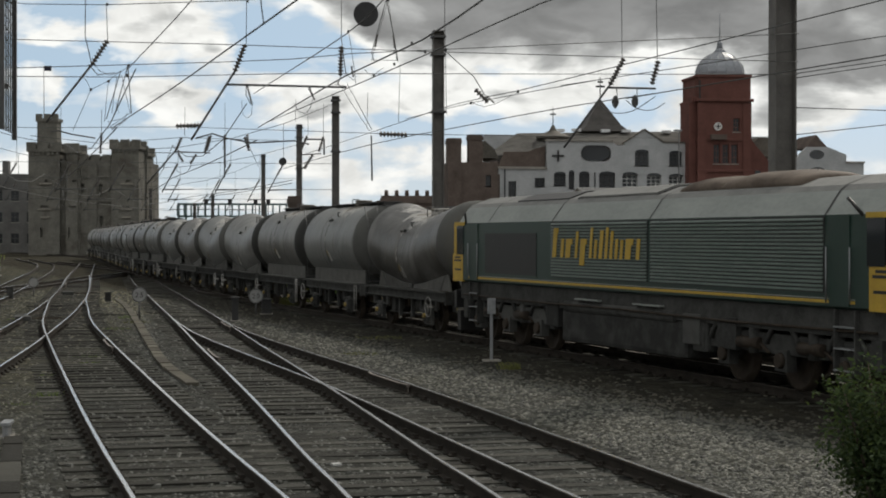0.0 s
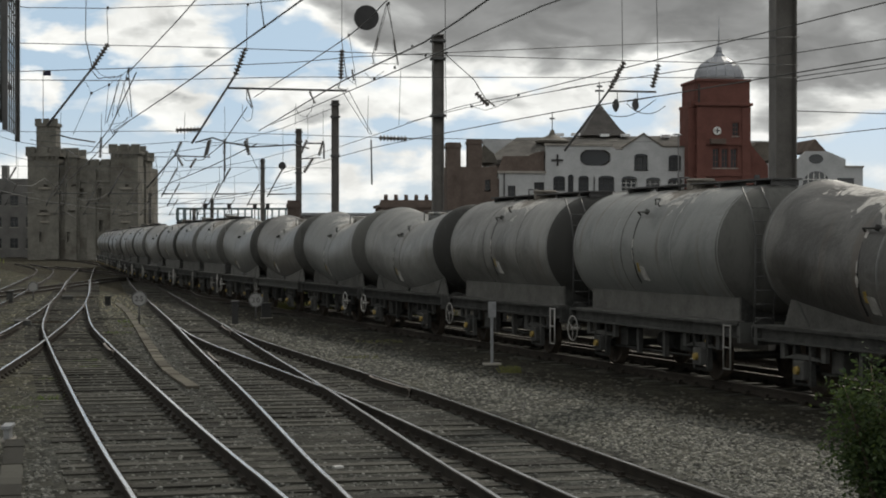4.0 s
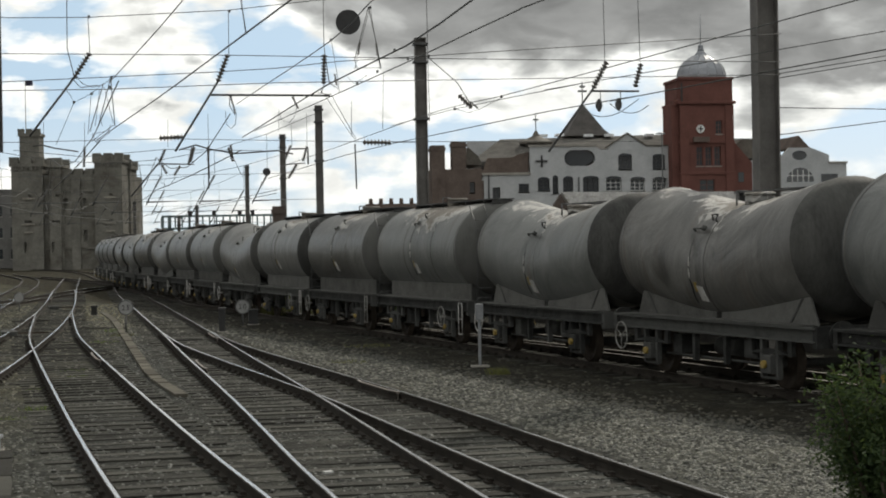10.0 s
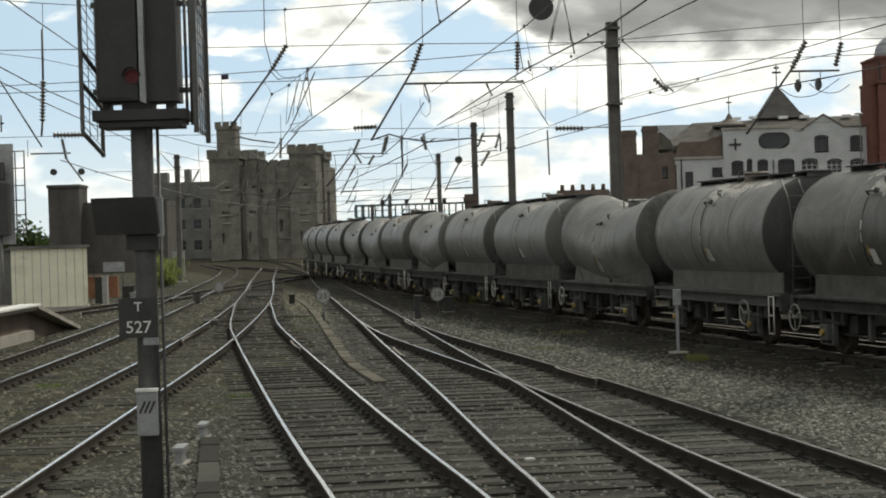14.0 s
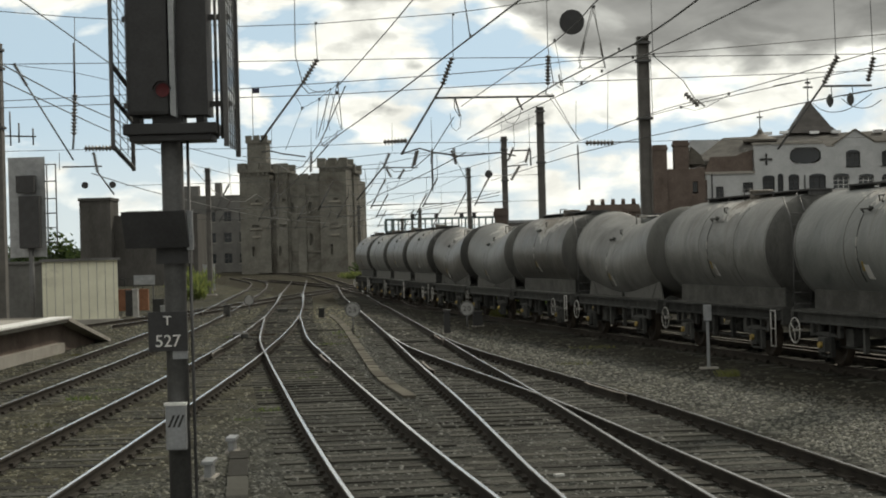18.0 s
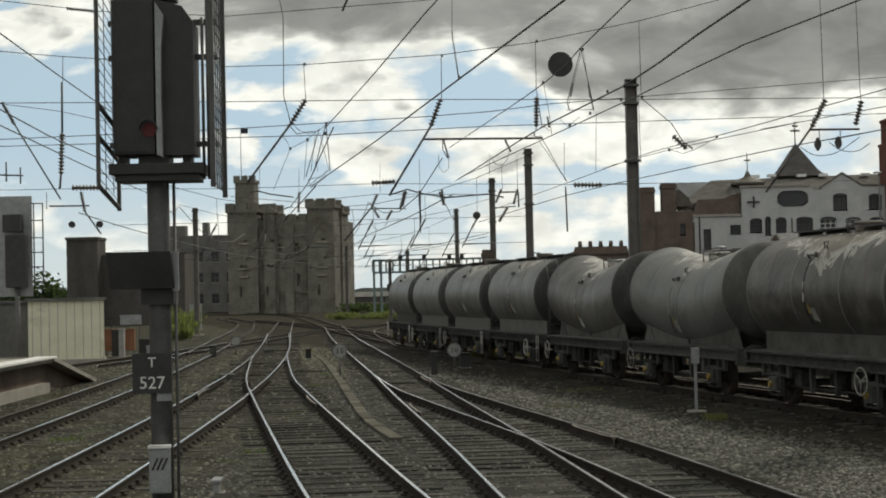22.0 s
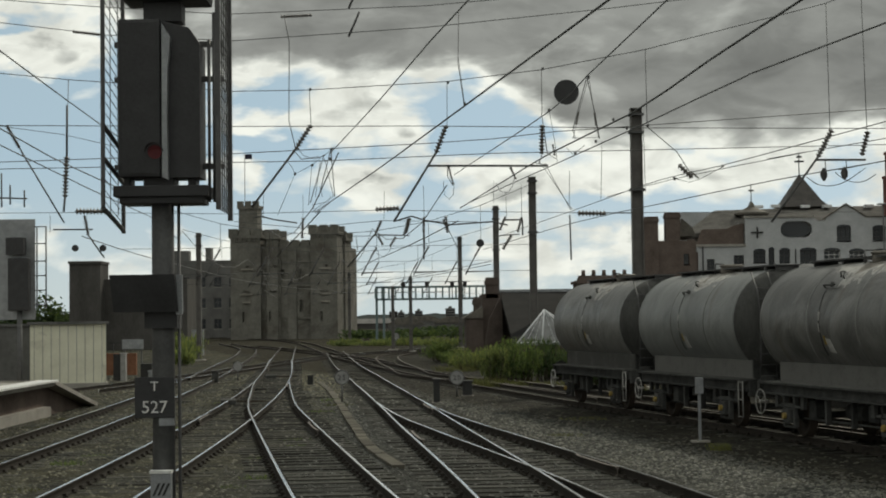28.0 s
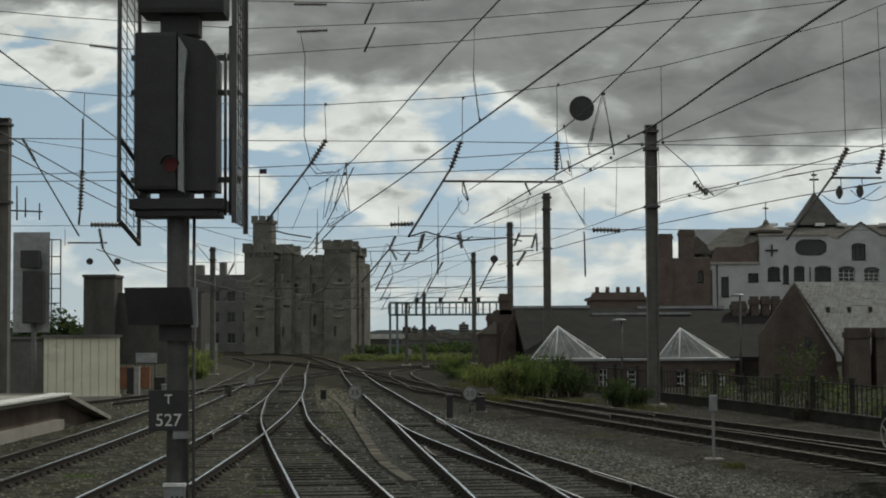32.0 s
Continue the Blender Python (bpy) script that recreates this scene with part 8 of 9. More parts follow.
    # identity plate
    pl = part("identity_plate", boxes((-0.195, 0.095, -0.115, -0.10, 1.93, 2.225), bevel=0.004), SIGNAL_BLACK, s, "black plate with white signal letters")
    for body, z, size in (("T", 2.125, 0.10), ("527", 1.965, 0.128)):
        part("letters", text_mesh(body, size), None, pl, at=pose(-0.05, -0.119, z, 90, 0, 0)).data.materials.append(WHITE_PAINT)
    part("plate_bracket", boxes((-0.02, 0.09, -0.1, -0.07, 1.87, 1.93)), GALV, pl)
    # telephone box on the post, lower down
    ph = part("post_telephone", boxes((-0.075, 0.075, -0.17, -0.08, 1.20, 1.53), bevel=0.012), GALV, s, "grey lineside telephone case with hatched label")
    part("lid_edge", boxes((-0.08, 0.08, -0.185, -0.08, 1.53, 1.55)), WHITE_PAINT, ph)
    for i in range(3):
        bm = bmesh.new()
        prism(bm, [(-0.06 + 0.035 * i, 1.37), (-0.042 + 0.035 * i, 1.37), (0.0 + 0.035 * i, 1.46), (-0.018 + 0.035 * i, 1.46)], -0.1725, -0.1705)
        part("hatch_mark", bm, BLACK, ph)
    bm = bmesh.new()
    tube(bm, (0.12, -0.02, 0.0), (0.12, -0.02, 3.5), 0.012, n=6)
    part("conduit", bm, DARK_IRON, s)


build_signal()


def build_left_signal():
    """Signal seen beside the platform, with its caged ladder and grey back board."""
    s = thing("colour_light_signal", "dark signal with pale grey back board and ladder cage", "signal", pose(-14.0, 58, 0))
    part("back_board", boxes((-0.8, 0.46, 0.3, 0.36, 2.8, 6.25)), GALV, s, "pale grey back board")
    part("head", boxes((-0.36, 0.34, -0.2, 0.2, 3.1, 4.9), bevel=0.05), SIGNAL_BLACK, s)
    part("route_box", boxes((-0.42, 0.2, -0.25, 0.15, 5.0, 5.6), bevel=0.03), SIGNAL_BLACK, s)
    bm = bmesh.new()
    tube(bm, (0, 0, -0.25), (0, 0, 3.2), 0.09, n=14)
    part("post", bm, DARK_IRON, s)
    bm = bmesh.new()
    for x in (0.55, 0.86):
        tube(bm, (x, 0.2, 3.2), (x, 0.2, 6.0), 0.025, n=6)
    for z in (3.3, 3.8, 4.3, 4.8, 5.4, 5.98):
        tube(bm, (0.46, 0.2, z), (0.86, 0.2, z), 0.022, n=6)
    part("ladder_cage", bm, DARK_IRON, s)


build_left_signal()


def speed_board(x, y, h, r, label, digits=""):
    b = thing("speed_board", label, "sign", pose(x, y, -0.22))
    bm = bmesh.new()
    tube(bm, (0, 0, 0), (0, 0, h), 0.03, n=8)
    part("post", bm, DARK_IRON, b)
    bm = bmesh.new()
    tube(bm, (0, -0.04, h + r * 0.7), (0, -0.06, h + r * 0.7), r, n=24)
    d = part("disc", bm, BOARD, b)
    bm = bmesh.new()
    ring_bar(bm, (0, -0.062, h + r * 0.7), r * 0.92, r * 0.07, 20)
    part("rim", bm, DARK_IRON, d)
    if digits:
        for i, c in enumerate(digits):
            part("digit", text_mesh(c, r * 0.95), None, d, at=pose(r * 0.6 * (i - 0.5), -0.068, h + r * 0.38, 90, 0, 0)).data.materials.append(BLACK)
    return b


speed_board(-3.0, 57.5, 0.75, 0.26, "small round pale speed board on a short post", "25")
speed_board(0.95, 61.5, 0.55, 0.27, "round pale speed board reading twenty", "20")
speed_board(-9.3, 82.0, 0.55, 0.24, "small round pale board on a short post")
speed_board(-3.6, 176.0, 0.9, 0.4, "round pale board far down the line")


def build_marker_post():
    p = thing("marker_post", "slim grey post with a small pale box on top", "post", pose(6.0, 37.9, -0.2))
    part("stake", boxes((-0.03, 0.03, -0.03, 0.03, 0, 1.2)), GALV, p)
    part("case", boxes((-0.085, 0.085, -0.08, 0.06, 1.1, 1.46), bevel=0.012), GALV, p, "pale equipment case")
    part("foot", boxes((-0.2, 0.2, -0.15, 0.15, 0, 0.06), bevel=0.01), CONCRETE, p)


build_marker_post()


def location_case(x, y, w, h, mat, label, turn=0):
    c = thing("location_case", label, "equipment case", pose(x, y, -0.22, 0, 0, turn))
    part("body", boxes((-w / 2, w / 2, -0.2, 0.2, 0.05, h), bevel=0.02), mat, c)
    part("lid", boxes((-w / 2 - 0.03, w / 2 + 0.03, -0.24, 0.24, h, h + 0.05), bevel=0.01), mat, c)
    part("plinth", boxes((-w / 2 - 0.05, w / 2 + 0.05, -0.25, 0.25, 0, 0.06)), CONCRETE, c)
    return c


location_case(-14.9, 82.6, 0.25, 1.36, BOARD, "slim pale concrete lineside post case")
location_case(-15.3, 83.2, 0.36, 1.3, SIGNAL_BLACK, "slim dark lineside equipment case")
location_case(-13.6, 83.0, 0.3, 0.5, GALV, "small pale lineside equipment case")
location_case(-14.1, 84.5, 0.55, 0.8, BLACK, "dark lineside equipment case")
location_case(-20.1, 147, 1.0, 2.2, GALV, "pale grey cabinet among weeds")
location_case(-10.0, 79, 0.3, 0.55, UNDERFRAME, "dark point machine case beside the track")
location_case(-5.3, 75, 0.24, 0.42, UNDERFRAME, "dark lineside case between the tracks")
location_case(1.35, 62.5, 0.35, 0.55, BLACK, "dark lineside case under the speed board")
location_case(0.2, 57.5, 0.22, 0.8, BLACK, "slim dark lineside case between tracks")
location_case(-2.98, 21.4, 0.09, 0.22, GALV, "small pale cable marker box on ballast")
location_case(-3.03, 24.18, 0.08, 0.21, GALV, "small pale cable marker box on ballast")


def build_sign_panel():
    p = thing("sign_panel", "pale grey notice panel on two legs beyond the tracks", "sign", pose(-15.4, 88, -0.2))
    part("panel", boxes((-0.55, 0.55, -0.03, 0.03, 1.5, 2.0), bevel=0.01), GALV, p)
    for x in (-0.45, 0.45):
        part("leg", boxes((x - 0.03, x + 0.03, -0.03, 0.03, 0, 1.5)), DARK_IRON, p)


build_sign_panel()


def build_point_gear():
    """Switch motor, stretcher bars and crossing noses at the turnouts."""
    for x, y, turn in ((-6.9, 58, 8), (-7.9, 84, 8)):
        m = thing("point_machine", "low dark point machine bolted beside the rails", "point machine", pose(x, y, -0.2, 0, 0, turn), group="point machines")
        part("casing", boxes((-0.25, 0.25, -0.6, 0.6, 0.04, 0.2), bevel=0.03), UNDERFRAME, m)
        part("base", boxes((-0.4, 0.4, -0.85, 0.85, 0.0, 0.05)), TIMBER, m)
        part("rod", boxes((0.3, 1.3, 0.3, 0.34, 0.08, 0.12)), RUST, m)


build_point_gear()


def build_check_rails():
    """Short guard rails inside the running rails at the crossings, and stretcher boards over the cable runs."""
    for k, y, side, n in ((0, 43.0, 1, 3.4), (3, 47.5, -1, 3.0), (0, 71.0, 1, 3.6), (1, 39.0, -1, 3.2), (2, 31.5, 1, 3.0), (1, 52.0, 1, 3.2), (4, 84.0, -1, 4.0), (0, 98.0, -1, 4.0)):
        line = TRACK_LINES[k]
        x0, x = np.interp((y - 0.5, y + 0.5), line[:, 1], line[:, 0])
        turn, x = math.degrees(math.atan2(x0 - x, 1.0)), float(x0 + x) / 2 + side * 0.64
        g = thing("check_rail", "short worn guard rail beside a crossing", "rail", pose(x, y, -0.01, 0, 0, turn), group="guard rails at the crossings")
        bm = bmesh.new()
        ends = [Vector((0.05, -n / 2, 0)), Vector((0.0, -n / 2 + 0.5, 0)), Vector((0.0, n / 2 - 0.5, 0)), Vector((0.05, n / 2, 0))]
        swept(bm, ends, RAIL_PROFILE, RAIL_MATS)
        part("rail", bm, [RAIL_DULL, RAIL_SIDE], g)
        for k in range(3):
            part("spacer_block", boxes((-0.05, 0.05, -0.06 + (k - 1) * n * 0.3, 0.06 + (k - 1) * n * 0.3, -0.16, -0.145)), RAIL_SIDE, g)
    for x, y, w, turn in ((-4.0, 62, 1.5, 3), (-0.75, 60.5, 1.3, 3), (-1.0, 52.2, 1.1, 4), (-7.5, 70, 1.4, 2)):
        b = thing("cable_board", "dark timber board laid between the rails", "board", pose(x, y, -0.19, 0, 0, turn), group="boards over cable runs")
        part("plank", boxes((-w / 2, w / 2, -0.11, -0.01, 0.0, 0.06), bevel=0.01), TIMBER, b)
        part("plank", boxes((-w / 2 + 0.05, w / 2 + 0.04, 0.01, 0.1, 0.0, 0.055), bevel=0.01), TIMBER, b)


build_check_rails()


# ---- hut, platform, troughs, fences ----
def build_hut():
    h = thing("relay_hut", "cream corrugated relay hut with flat felt roof", "hut", pose(-15.97, 75, -0.1, 0, 0, 11.5))
    w, z1 = 1.64, 2.72
    part("shell", boxes((-w, w, 0, 2.6, 0.12, z1)), CREAM, h)
    for i in range(9):
        x = -w + 0.18 + i * (2 * w - 0.36) / 8
        part("sheet_joint", boxes((x - 0.008, x + 0.008, -0.012, 0, 0.14, z1 - 0.04)), GREY_BUILDING, h)
    part("roof", boxes((-w - 0.12, w + 0.12, -0.15, 2.75, z1, z1 + 0.12)), GREY_BUILDING, h)
    part("plinth", boxes((-w - 0.08, w + 0.08, -0.08, 2.68, -0.15, 0.12)), CONCRETE, h)
    a = thing("relay_hut", "grey sheeted annex hut beside the cream one", "hut", pose(-19.2, 76, -0.1))
    part("shell", boxes((-1.5, 1.5, 0, 2.4, 0, 2.65)), GREY_BUILDING, a)
    part("roof", boxes((-1.6, 1.6, -0.1, 2.5, 2.65, 2.77)), GREY_BUILDING, a)
    lw = thing("boundary_wall", "low orange brick wall with a dark railing", "wall", pose(-19.3, 93, -0.2))
    part("brickwork", boxes((-5, 3.2, 0, 0.35, 0, 1.1), (-5, 3.2, -0.03, 0.38, 1.1, 1.2)), ORANGE_BRICK, lw)
    for i in range(17):
        x = -4.8 + i * 0.48
        part("rail_post", boxes((x - 0.02, x + 0.02, 0.15, 0.19, 1.2, 1.75)), BLACK, lw)
    part("top_rail", boxes((-4.85, 2.95, 0.145, 0.195, 1.75, 1.79)), BLACK, lw)


build_hut()


def build_platform():
    p = thing("platform", "concrete platform end with white edge and ramp", "platform", kind="structure")
    part("slab", boxes((-22, -11.5, -10, 52, 0.74, 0.86)), CONCRETE, p)
    # dark brick colour stands in for the shadow under the coping
    part("face_wall", boxes((-22, -11.85, -10, 52, -0.3, 0.74)), BROWN_BRICK, p, "platform face in brown brick, darkened for shade")
    part("footing", boxes((-12.1, -11.6, -10, 52.0, -0.3, 0.12)), CONCRETE, p)
    part("white_edge", boxes((-12.0, -11.36, -10, 52.0, 0.862, 0.93), bevel=0.015), PLATFORM_EDGE, p, "white painted coping edge")
    bm = bmesh.new()
    loft(bm, [[(-22, 52, -0.3), (-11.85, 52, -0.3), (-11.85, 52, 0.78), (-22, 52, 0.78)], [(-22, 58.5, -0.3), (-11.85, 58.5, -0.3), (-11.85, 58.5, -0.22), (-22, 58.5, -0.22)]], smooth=False)
    bmesh.ops.recalc_face_normals(bm, faces=bm.faces)
    part("ramp", bm, BROWN_BRICK, p)
    bm = bmesh.new()
    loft(bm, [[(-22, 52.0, 0.79), (-11.45, 52.0, 0.79), (-11.45, 52.0, 0.92), (-22, 52.0, 0.92)], [(-22, 58.5, -0.21), (-11.45, 58.5, -0.21), (-11.45, 58.5, -0.08), (-22, 58.5, -0.08)]], smooth=False)
    bmesh.ops.recalc_face_normals(bm, faces=bm.faces)
    part("ramp_slab", bm, CONCRETE, p)


build_platform()

# platform on which the camera stands, under and behind it
stand = thing("platform_2", "plain concrete platform underfoot", "platform", kind="structure")
bm = bmesh.new()
foot = [(-3.5, -60), (2.0, -60), (2.0, -20), (1.75, -10), (1.2, -3), (0.75, 1.0), (0.6, 1.6), (-3.5, 1.6)]
lower, upper = [bm.verts.new((x, y, -0.3)) for x, y in foot], [bm.verts.new((x, y, 0.86)) for x, y in foot]
bm.faces.new(upper), bm.faces.new(lower[::-1])
for i in range(len(foot)):
    bm.faces.new((lower[i], lower[(i + 1) % len(foot)], upper[(i + 1) % len(foot)], upper[i]))
bmesh.ops.recalc_face_normals(bm, faces=bm.faces)
part("slab", bm, CONCRETE, stand)
part("white_edge", boxes((-3.55, -3.1, -60, 1.6, 0.862, 0.92), bevel=0.012), PLATFORM_EDGE, stand, "white painted coping edge")


def build_slab_path():
    """Narrow run of concrete lids beside the main line."""
    p = thing("slab_path", "narrow run of dark weathered boards on ballast", "cable trough")
    lid = done(boxes((-0.13, 0.13, -0.44, 0.44, -0.22, -0.145), bevel=0.01), "lid", TIMBER)
    for k in range(9):
        y = 23.5 - 0.9 * k
        part("lid", lid, None, p, at=Matrix.Translation((-2.86 + 0.103 * k, y, random.uniform(-0.006, 0.006))) @ Matrix.Rotation(0.114 + random.uniform(-0.015, 0.015), 4, "Z"))


build_slab_path()


def build_trough():
    """Cable trough of concrete lids curving between two tracks."""
    line = spline([(-0.62, 32.2, 0), (-1.36, 37.6, 0), (-2.14, 46.2, 0), (-3.1, 57.5, 0), (-4.2, 69.6, 0), (-5.05, 77, 0)], 1.0)
    t = thing("cable_trough", "pale concrete cable trough with worn lids", "cable trough")
    lid = done(boxes((-0.125, 0.125, -0.485, 0.485, -0.2, -0.12), bevel=0.012), "lid", TROUGH)
    for a, b in zip(line, line[1:]):
        d = b - a
        part("lid", lid, None, t, at=Matrix.Translation(((a.x + b.x) / 2, (a.y + b.y) / 2, random.uniform(-0.01, 0.01))) @ Matrix.Rotation(math.atan2(d.y, d.x) - math.pi / 2 + random.uniform(-0.02, 0.02), 4, "Z"))


build_trough()

tagged(part("timber_plank", boxes((-0.27, 0.27, -0.07, 0.07, -0.20, -0.14), bevel=0.006), surf("raw_timber", (0.28, 0.22, 0.13), (0.4, 0.33, 0.21)), at=pose(4.12, 16.25, 0, 0, 0, 4)), "short pale timber plank lying on ballast", "plank")
tagged(part("paper_scrap", boxes((-0.06, 0.06, -0.04, 0.04, -0.2, -0.17), bevel=0.004), WHITE_PAINT, at=pose(1.42, 20.6, 0.02, 0, 0, 20)), "small white scrap on the ballast", "litter")


def build_fence():
    """Low rubble-faced wall with thin railings on it and stout posts between its bays."""
    f = thing("boundary_fence", "dark railings on a low wall along the yard boundary", "fence")
    line = spline([(15.5, 35, 0), (13.2, 46, 0), (11.8, 56, 0), (9.6, 70, 0), (7.0, 84, 0)], 0.42)
    pale = done(boxes((-0.016, 0.016, -0.016, 0.016, 0.15, 1.12)), "pale", FENCE_PAINT)
    post = done(boxes((-0.07, 0.07, -0.07, 0.07, -0.2, 1.2), (-0.09, 0.09, -0.09, 0.09, 1.2, 1.25)), "post", WALL_STONE)
    bm = bmesh.new()
    swept(bm, line, [(-0.11, -0.25), (-0.11, 0.12), (-0.14, 0.12), (-0.14, 0.18), (0.14, 0.18), (0.14, 0.12), (0.11, 0.12), (0.11, -0.25)])
    bmesh.ops.recalc_face_normals(bm, faces=bm.faces)
    part("dwarf_wall", bm, WALL_STONE, f, "low wall under the railings, shade put into its colour")
    for i, p in enumerate(line):
        if i % 8 == 0:
            part("post", post, None, f, at=Matrix.Translation((p.x, p.y, 0.03 * noise.noise(p))))
        else:
            part("pale", pale, None, f, at=Matrix.Translation((p.x, p.y, 0.02 * noise.noise(p))))
    bm = bmesh.new()
    pipe(bm, [p + Vector((0, 0.03, 1.06)) for p in line[::4]], 0.025, 5)
    part("fence_rail", bm, FENCE_PAINT, f)


build_fence()


def street_lamp(x, y, h, label):
    l = thing("street_lamp", label, "lamp post", pose(x, y, -0.2))
    bm = bmesh.new()
    tube(bm, (0, 0, 0), (0, 0, h), 0.06, 0.045, n=10)
    part("column", bm, DARK_IRON, l)
    bm = bmesh.new()
    loft(bm, [ring_xy(-0.1, 0, h, 0.34, 14, 0.2), ring_xy(-0.1, 0, h + 0.06, 0.36, 14, 0.22), ring_xy(-0.1, 0, h + 0.13, 0.14, 14, 0.1)])
    part("lantern", bm, GALV, l, "pale flat lantern")


street_lamp(8.4, 80, 3.45, "slim lamp post with a flat pale lantern")
street_lamp(14.0, 80, 4.6, "slim lamp post with a flat pale lantern")
street_lamp(32.3, 120, 10.6, "tall lamp post with a curved pale lantern")


# ---- plants ----
def leafy(name, label, x, y, w, h, n, mat, seed, size=0.09, stems=7, d=None, category="bush", slim=0.32, upright=False):
    """A bush: bent stems and many small separate leaves, uneven in outline."""
    rng = random.Random(seed)
    b = thing(name, label, category, pose(x, y, -0.2))
    d = d or w
    bm = bmesh.new()
    tips = []
    for _ in range(stems):
        p = Vector((rng.uniform(-0.25, 0.25) * w, rng.uniform(-0.25, 0.25) * d, 0))
        q = Vector((p.x * 2.2 + rng.uniform(-0.12, 0.12) * w, p.y * 2.2, h * rng.uniform(0.4, 1.12)))
        mid = (p + q) / 2 + Vector((rng.uniform(-0.1, 0.1) * w, 0, h * 0.08))
        tube(bm, p, mid, 0.022, 0.016, n=5)
        tube(bm, mid, q, 0.016, 0.006, n=5)
        tips.append((p, mid, q))
    part("branchwork", bm, BARK, b)["kind"] = "stuff"
    verts, faces = [], []
    for _ in range(n):
        p, mid, q = rng.choice(tips)
        u = rng.random() ** 0.6
        c = (mid.lerp(q, u) if rng.random() < 0.75 else p.lerp(mid, 0.3 + 0.7 * u)) + Vector((rng.gauss(0, 0.11 * w), rng.gauss(0, 0.11 * d), rng.gauss(0, 0.06 * h)))
        c.z = max(c.z, 0.03)
        s = size * rng.uniform(0.6, 1.4)
        e = Euler((rng.uniform(-1.2, 1.2), rng.uniform(-1.2, 1.2), rng.uniform(0, 6.28))).to_matrix()
        if upright and rng.random() < 0.75:
            e = (Matrix.Rotation(rng.uniform(0, 6.28), 3, "Z") @ Matrix.Rotation(1.57 + rng.gauss(0, 0.45), 3, "X"))
            s *= 1.5
        k = len(verts)
        verts += [c + e @ Vector(v) for v in ((-s * slim, 0, 0), (0, -s * 0.8, 0.1 * s), (s * slim, 0, 0), (0, s * 0.8, -0.12 * s))]
        faces.append((k, k + 1, k + 2, k + 3))
    me = bpy.data.meshes.new("foliage")
    me.from_pydata(verts, [], faces)
    me.materials.append(mat)
    part("foliage", me, None, b)["kind"] = "stuff"
    return b


leafy("foreground_bush", "dense dark green bush beside the track", 6.52, 15.0, 1.0, 1.55, 22000, LEAF_DARK, 3, 0.04, 44)
for i, (x, y, w, h, m, n) in enumerate(((0.87, 115, 2.3, 1.3, LEAF, 1300), (2.2, 95, 2.0, 1.1, LEAF_LIGHT, 1200), (1.6, 104, 1.6, 0.8, LEAF, 700),
                                        (2.75, 74, 1.1, 1.5, LEAF_LIGHT, 1100), (3.35, 74.5, 1.2, 1.7, LEAF, 1200), (4.2, 75.5, 1.5, 1.5, LEAF, 1100), (5.2, 77, 1.6, 1.7, LEAF_DARK, 1200), (5.9, 77.5, 1.3, 1.2, LEAF_DARK, 800),
                                        (6.75, 66, 0.9, 1.1, LEAF_DARK, 700), (7.4, 65, 1.0, 0.8, LEAF_DARK, 600))):
    leafy("lineside_shrub", "weedy green shrub growing beside the goods line", x, y, w, h, int(n * 2.2), m, 20 + i, 0.085, 30, slim=0.17, upright=True)
for i, (x, y, w, h, m, n) in enumerate(((10.6, 67, 1.8, 1.3, LEAF, 420), (11.6, 60.5, 2.0, 1.2, LEAF_DARK, 420), (12.7, 56, 1.6, 1.25, LEAF, 420), (13.4, 54, 1.8, 1.1, LEAF, 420), (14.6, 49, 2.0, 1.4, LEAF_DARK, 500))):
    leafy("railing_shrub", "thin creeper growing behind the yard railings", x, y, w, h, n, m, 90 + i, 0.08, 14)
leafy("climbing_shrub", "sparse climbing shrub hanging over the railings", 11.75, 55.3, 1.3, 2.3, 600, LEAF_DARK, 77, 0.09, 14)
for i, (x, y, w, h) in enumerate(((-18.5, 128, 3.0, 1.5), (-20.5, 140, 3.0, 1.8), (-16.8, 112, 2.2, 1.1), (-9.5, 190, 3.0, 0.7), (-6.0, 188, 3.5, 0.7), (-2.6, 186, 4.0, 0.8), (1.5, 176, 4.0, 0.9))):
    leafy("lineside_shrub", "pale green weeds beside the running lines", x, y, w, h, 1200, LEAF_LIGHT, 60 + i, 0.16, 16, slim=0.17, upright=True)


for i, (x, w, h) in enumerate(((-63, 9, 7.0), (-57, 8, 5.5), (-52, 7, 4.6))):
    leafy("far_tree", "dark leafy tree far behind the relay hut", x, 262, w, h, 1500, LEAF_DARK, 140 + i, 0.55, 14, category="tree")
for i, (x, y, w, h) in enumerate(((-9, 255, 8, 1.3), (-3, 262, 9, 1.5), (4, 258, 9, 1.6), (11, 262, 9, 1.8))):
    leafy("far_shrub", "dark bushes far down the line", x, y, w, h, 900, LEAF_DARK, 150 + i, 0.45, 12)


def weed_tuft(x, y, r, h, n, seed, mat, label):
    rng = random.Random(seed)
    verts, faces = [], []
    for _ in range(n):
        a, q = rng.uniform(0, 6.28), r * math.sqrt(rng.random())
        bx, by = q * math.cos(a), q * math.sin(a)
        hh = h * rng.uniform(0.4, 1.0)
        lx, ly = rng.gauss(0, 0.35) * hh, rng.gauss(0, 0.35) * hh
        k = len(verts)
        verts += [(bx - 0.006, by, 0), (bx + 0.006, by, 0), (bx + lx * 0.5 + 0.004, by + ly * 0.5, hh * 0.65), (bx + lx, by + ly, hh)]
        faces.append((k, k + 1, k + 2, k + 3))
    me = bpy.data.meshes.new("weed_tuft")
    me.from_pydata(verts, [], faces)
    me.materials.append(mat)
    tagged(part("weed_tuft", me, None, at=pose(x, y, -0.2)), label, "weeds", "weed tufts", "stuff")


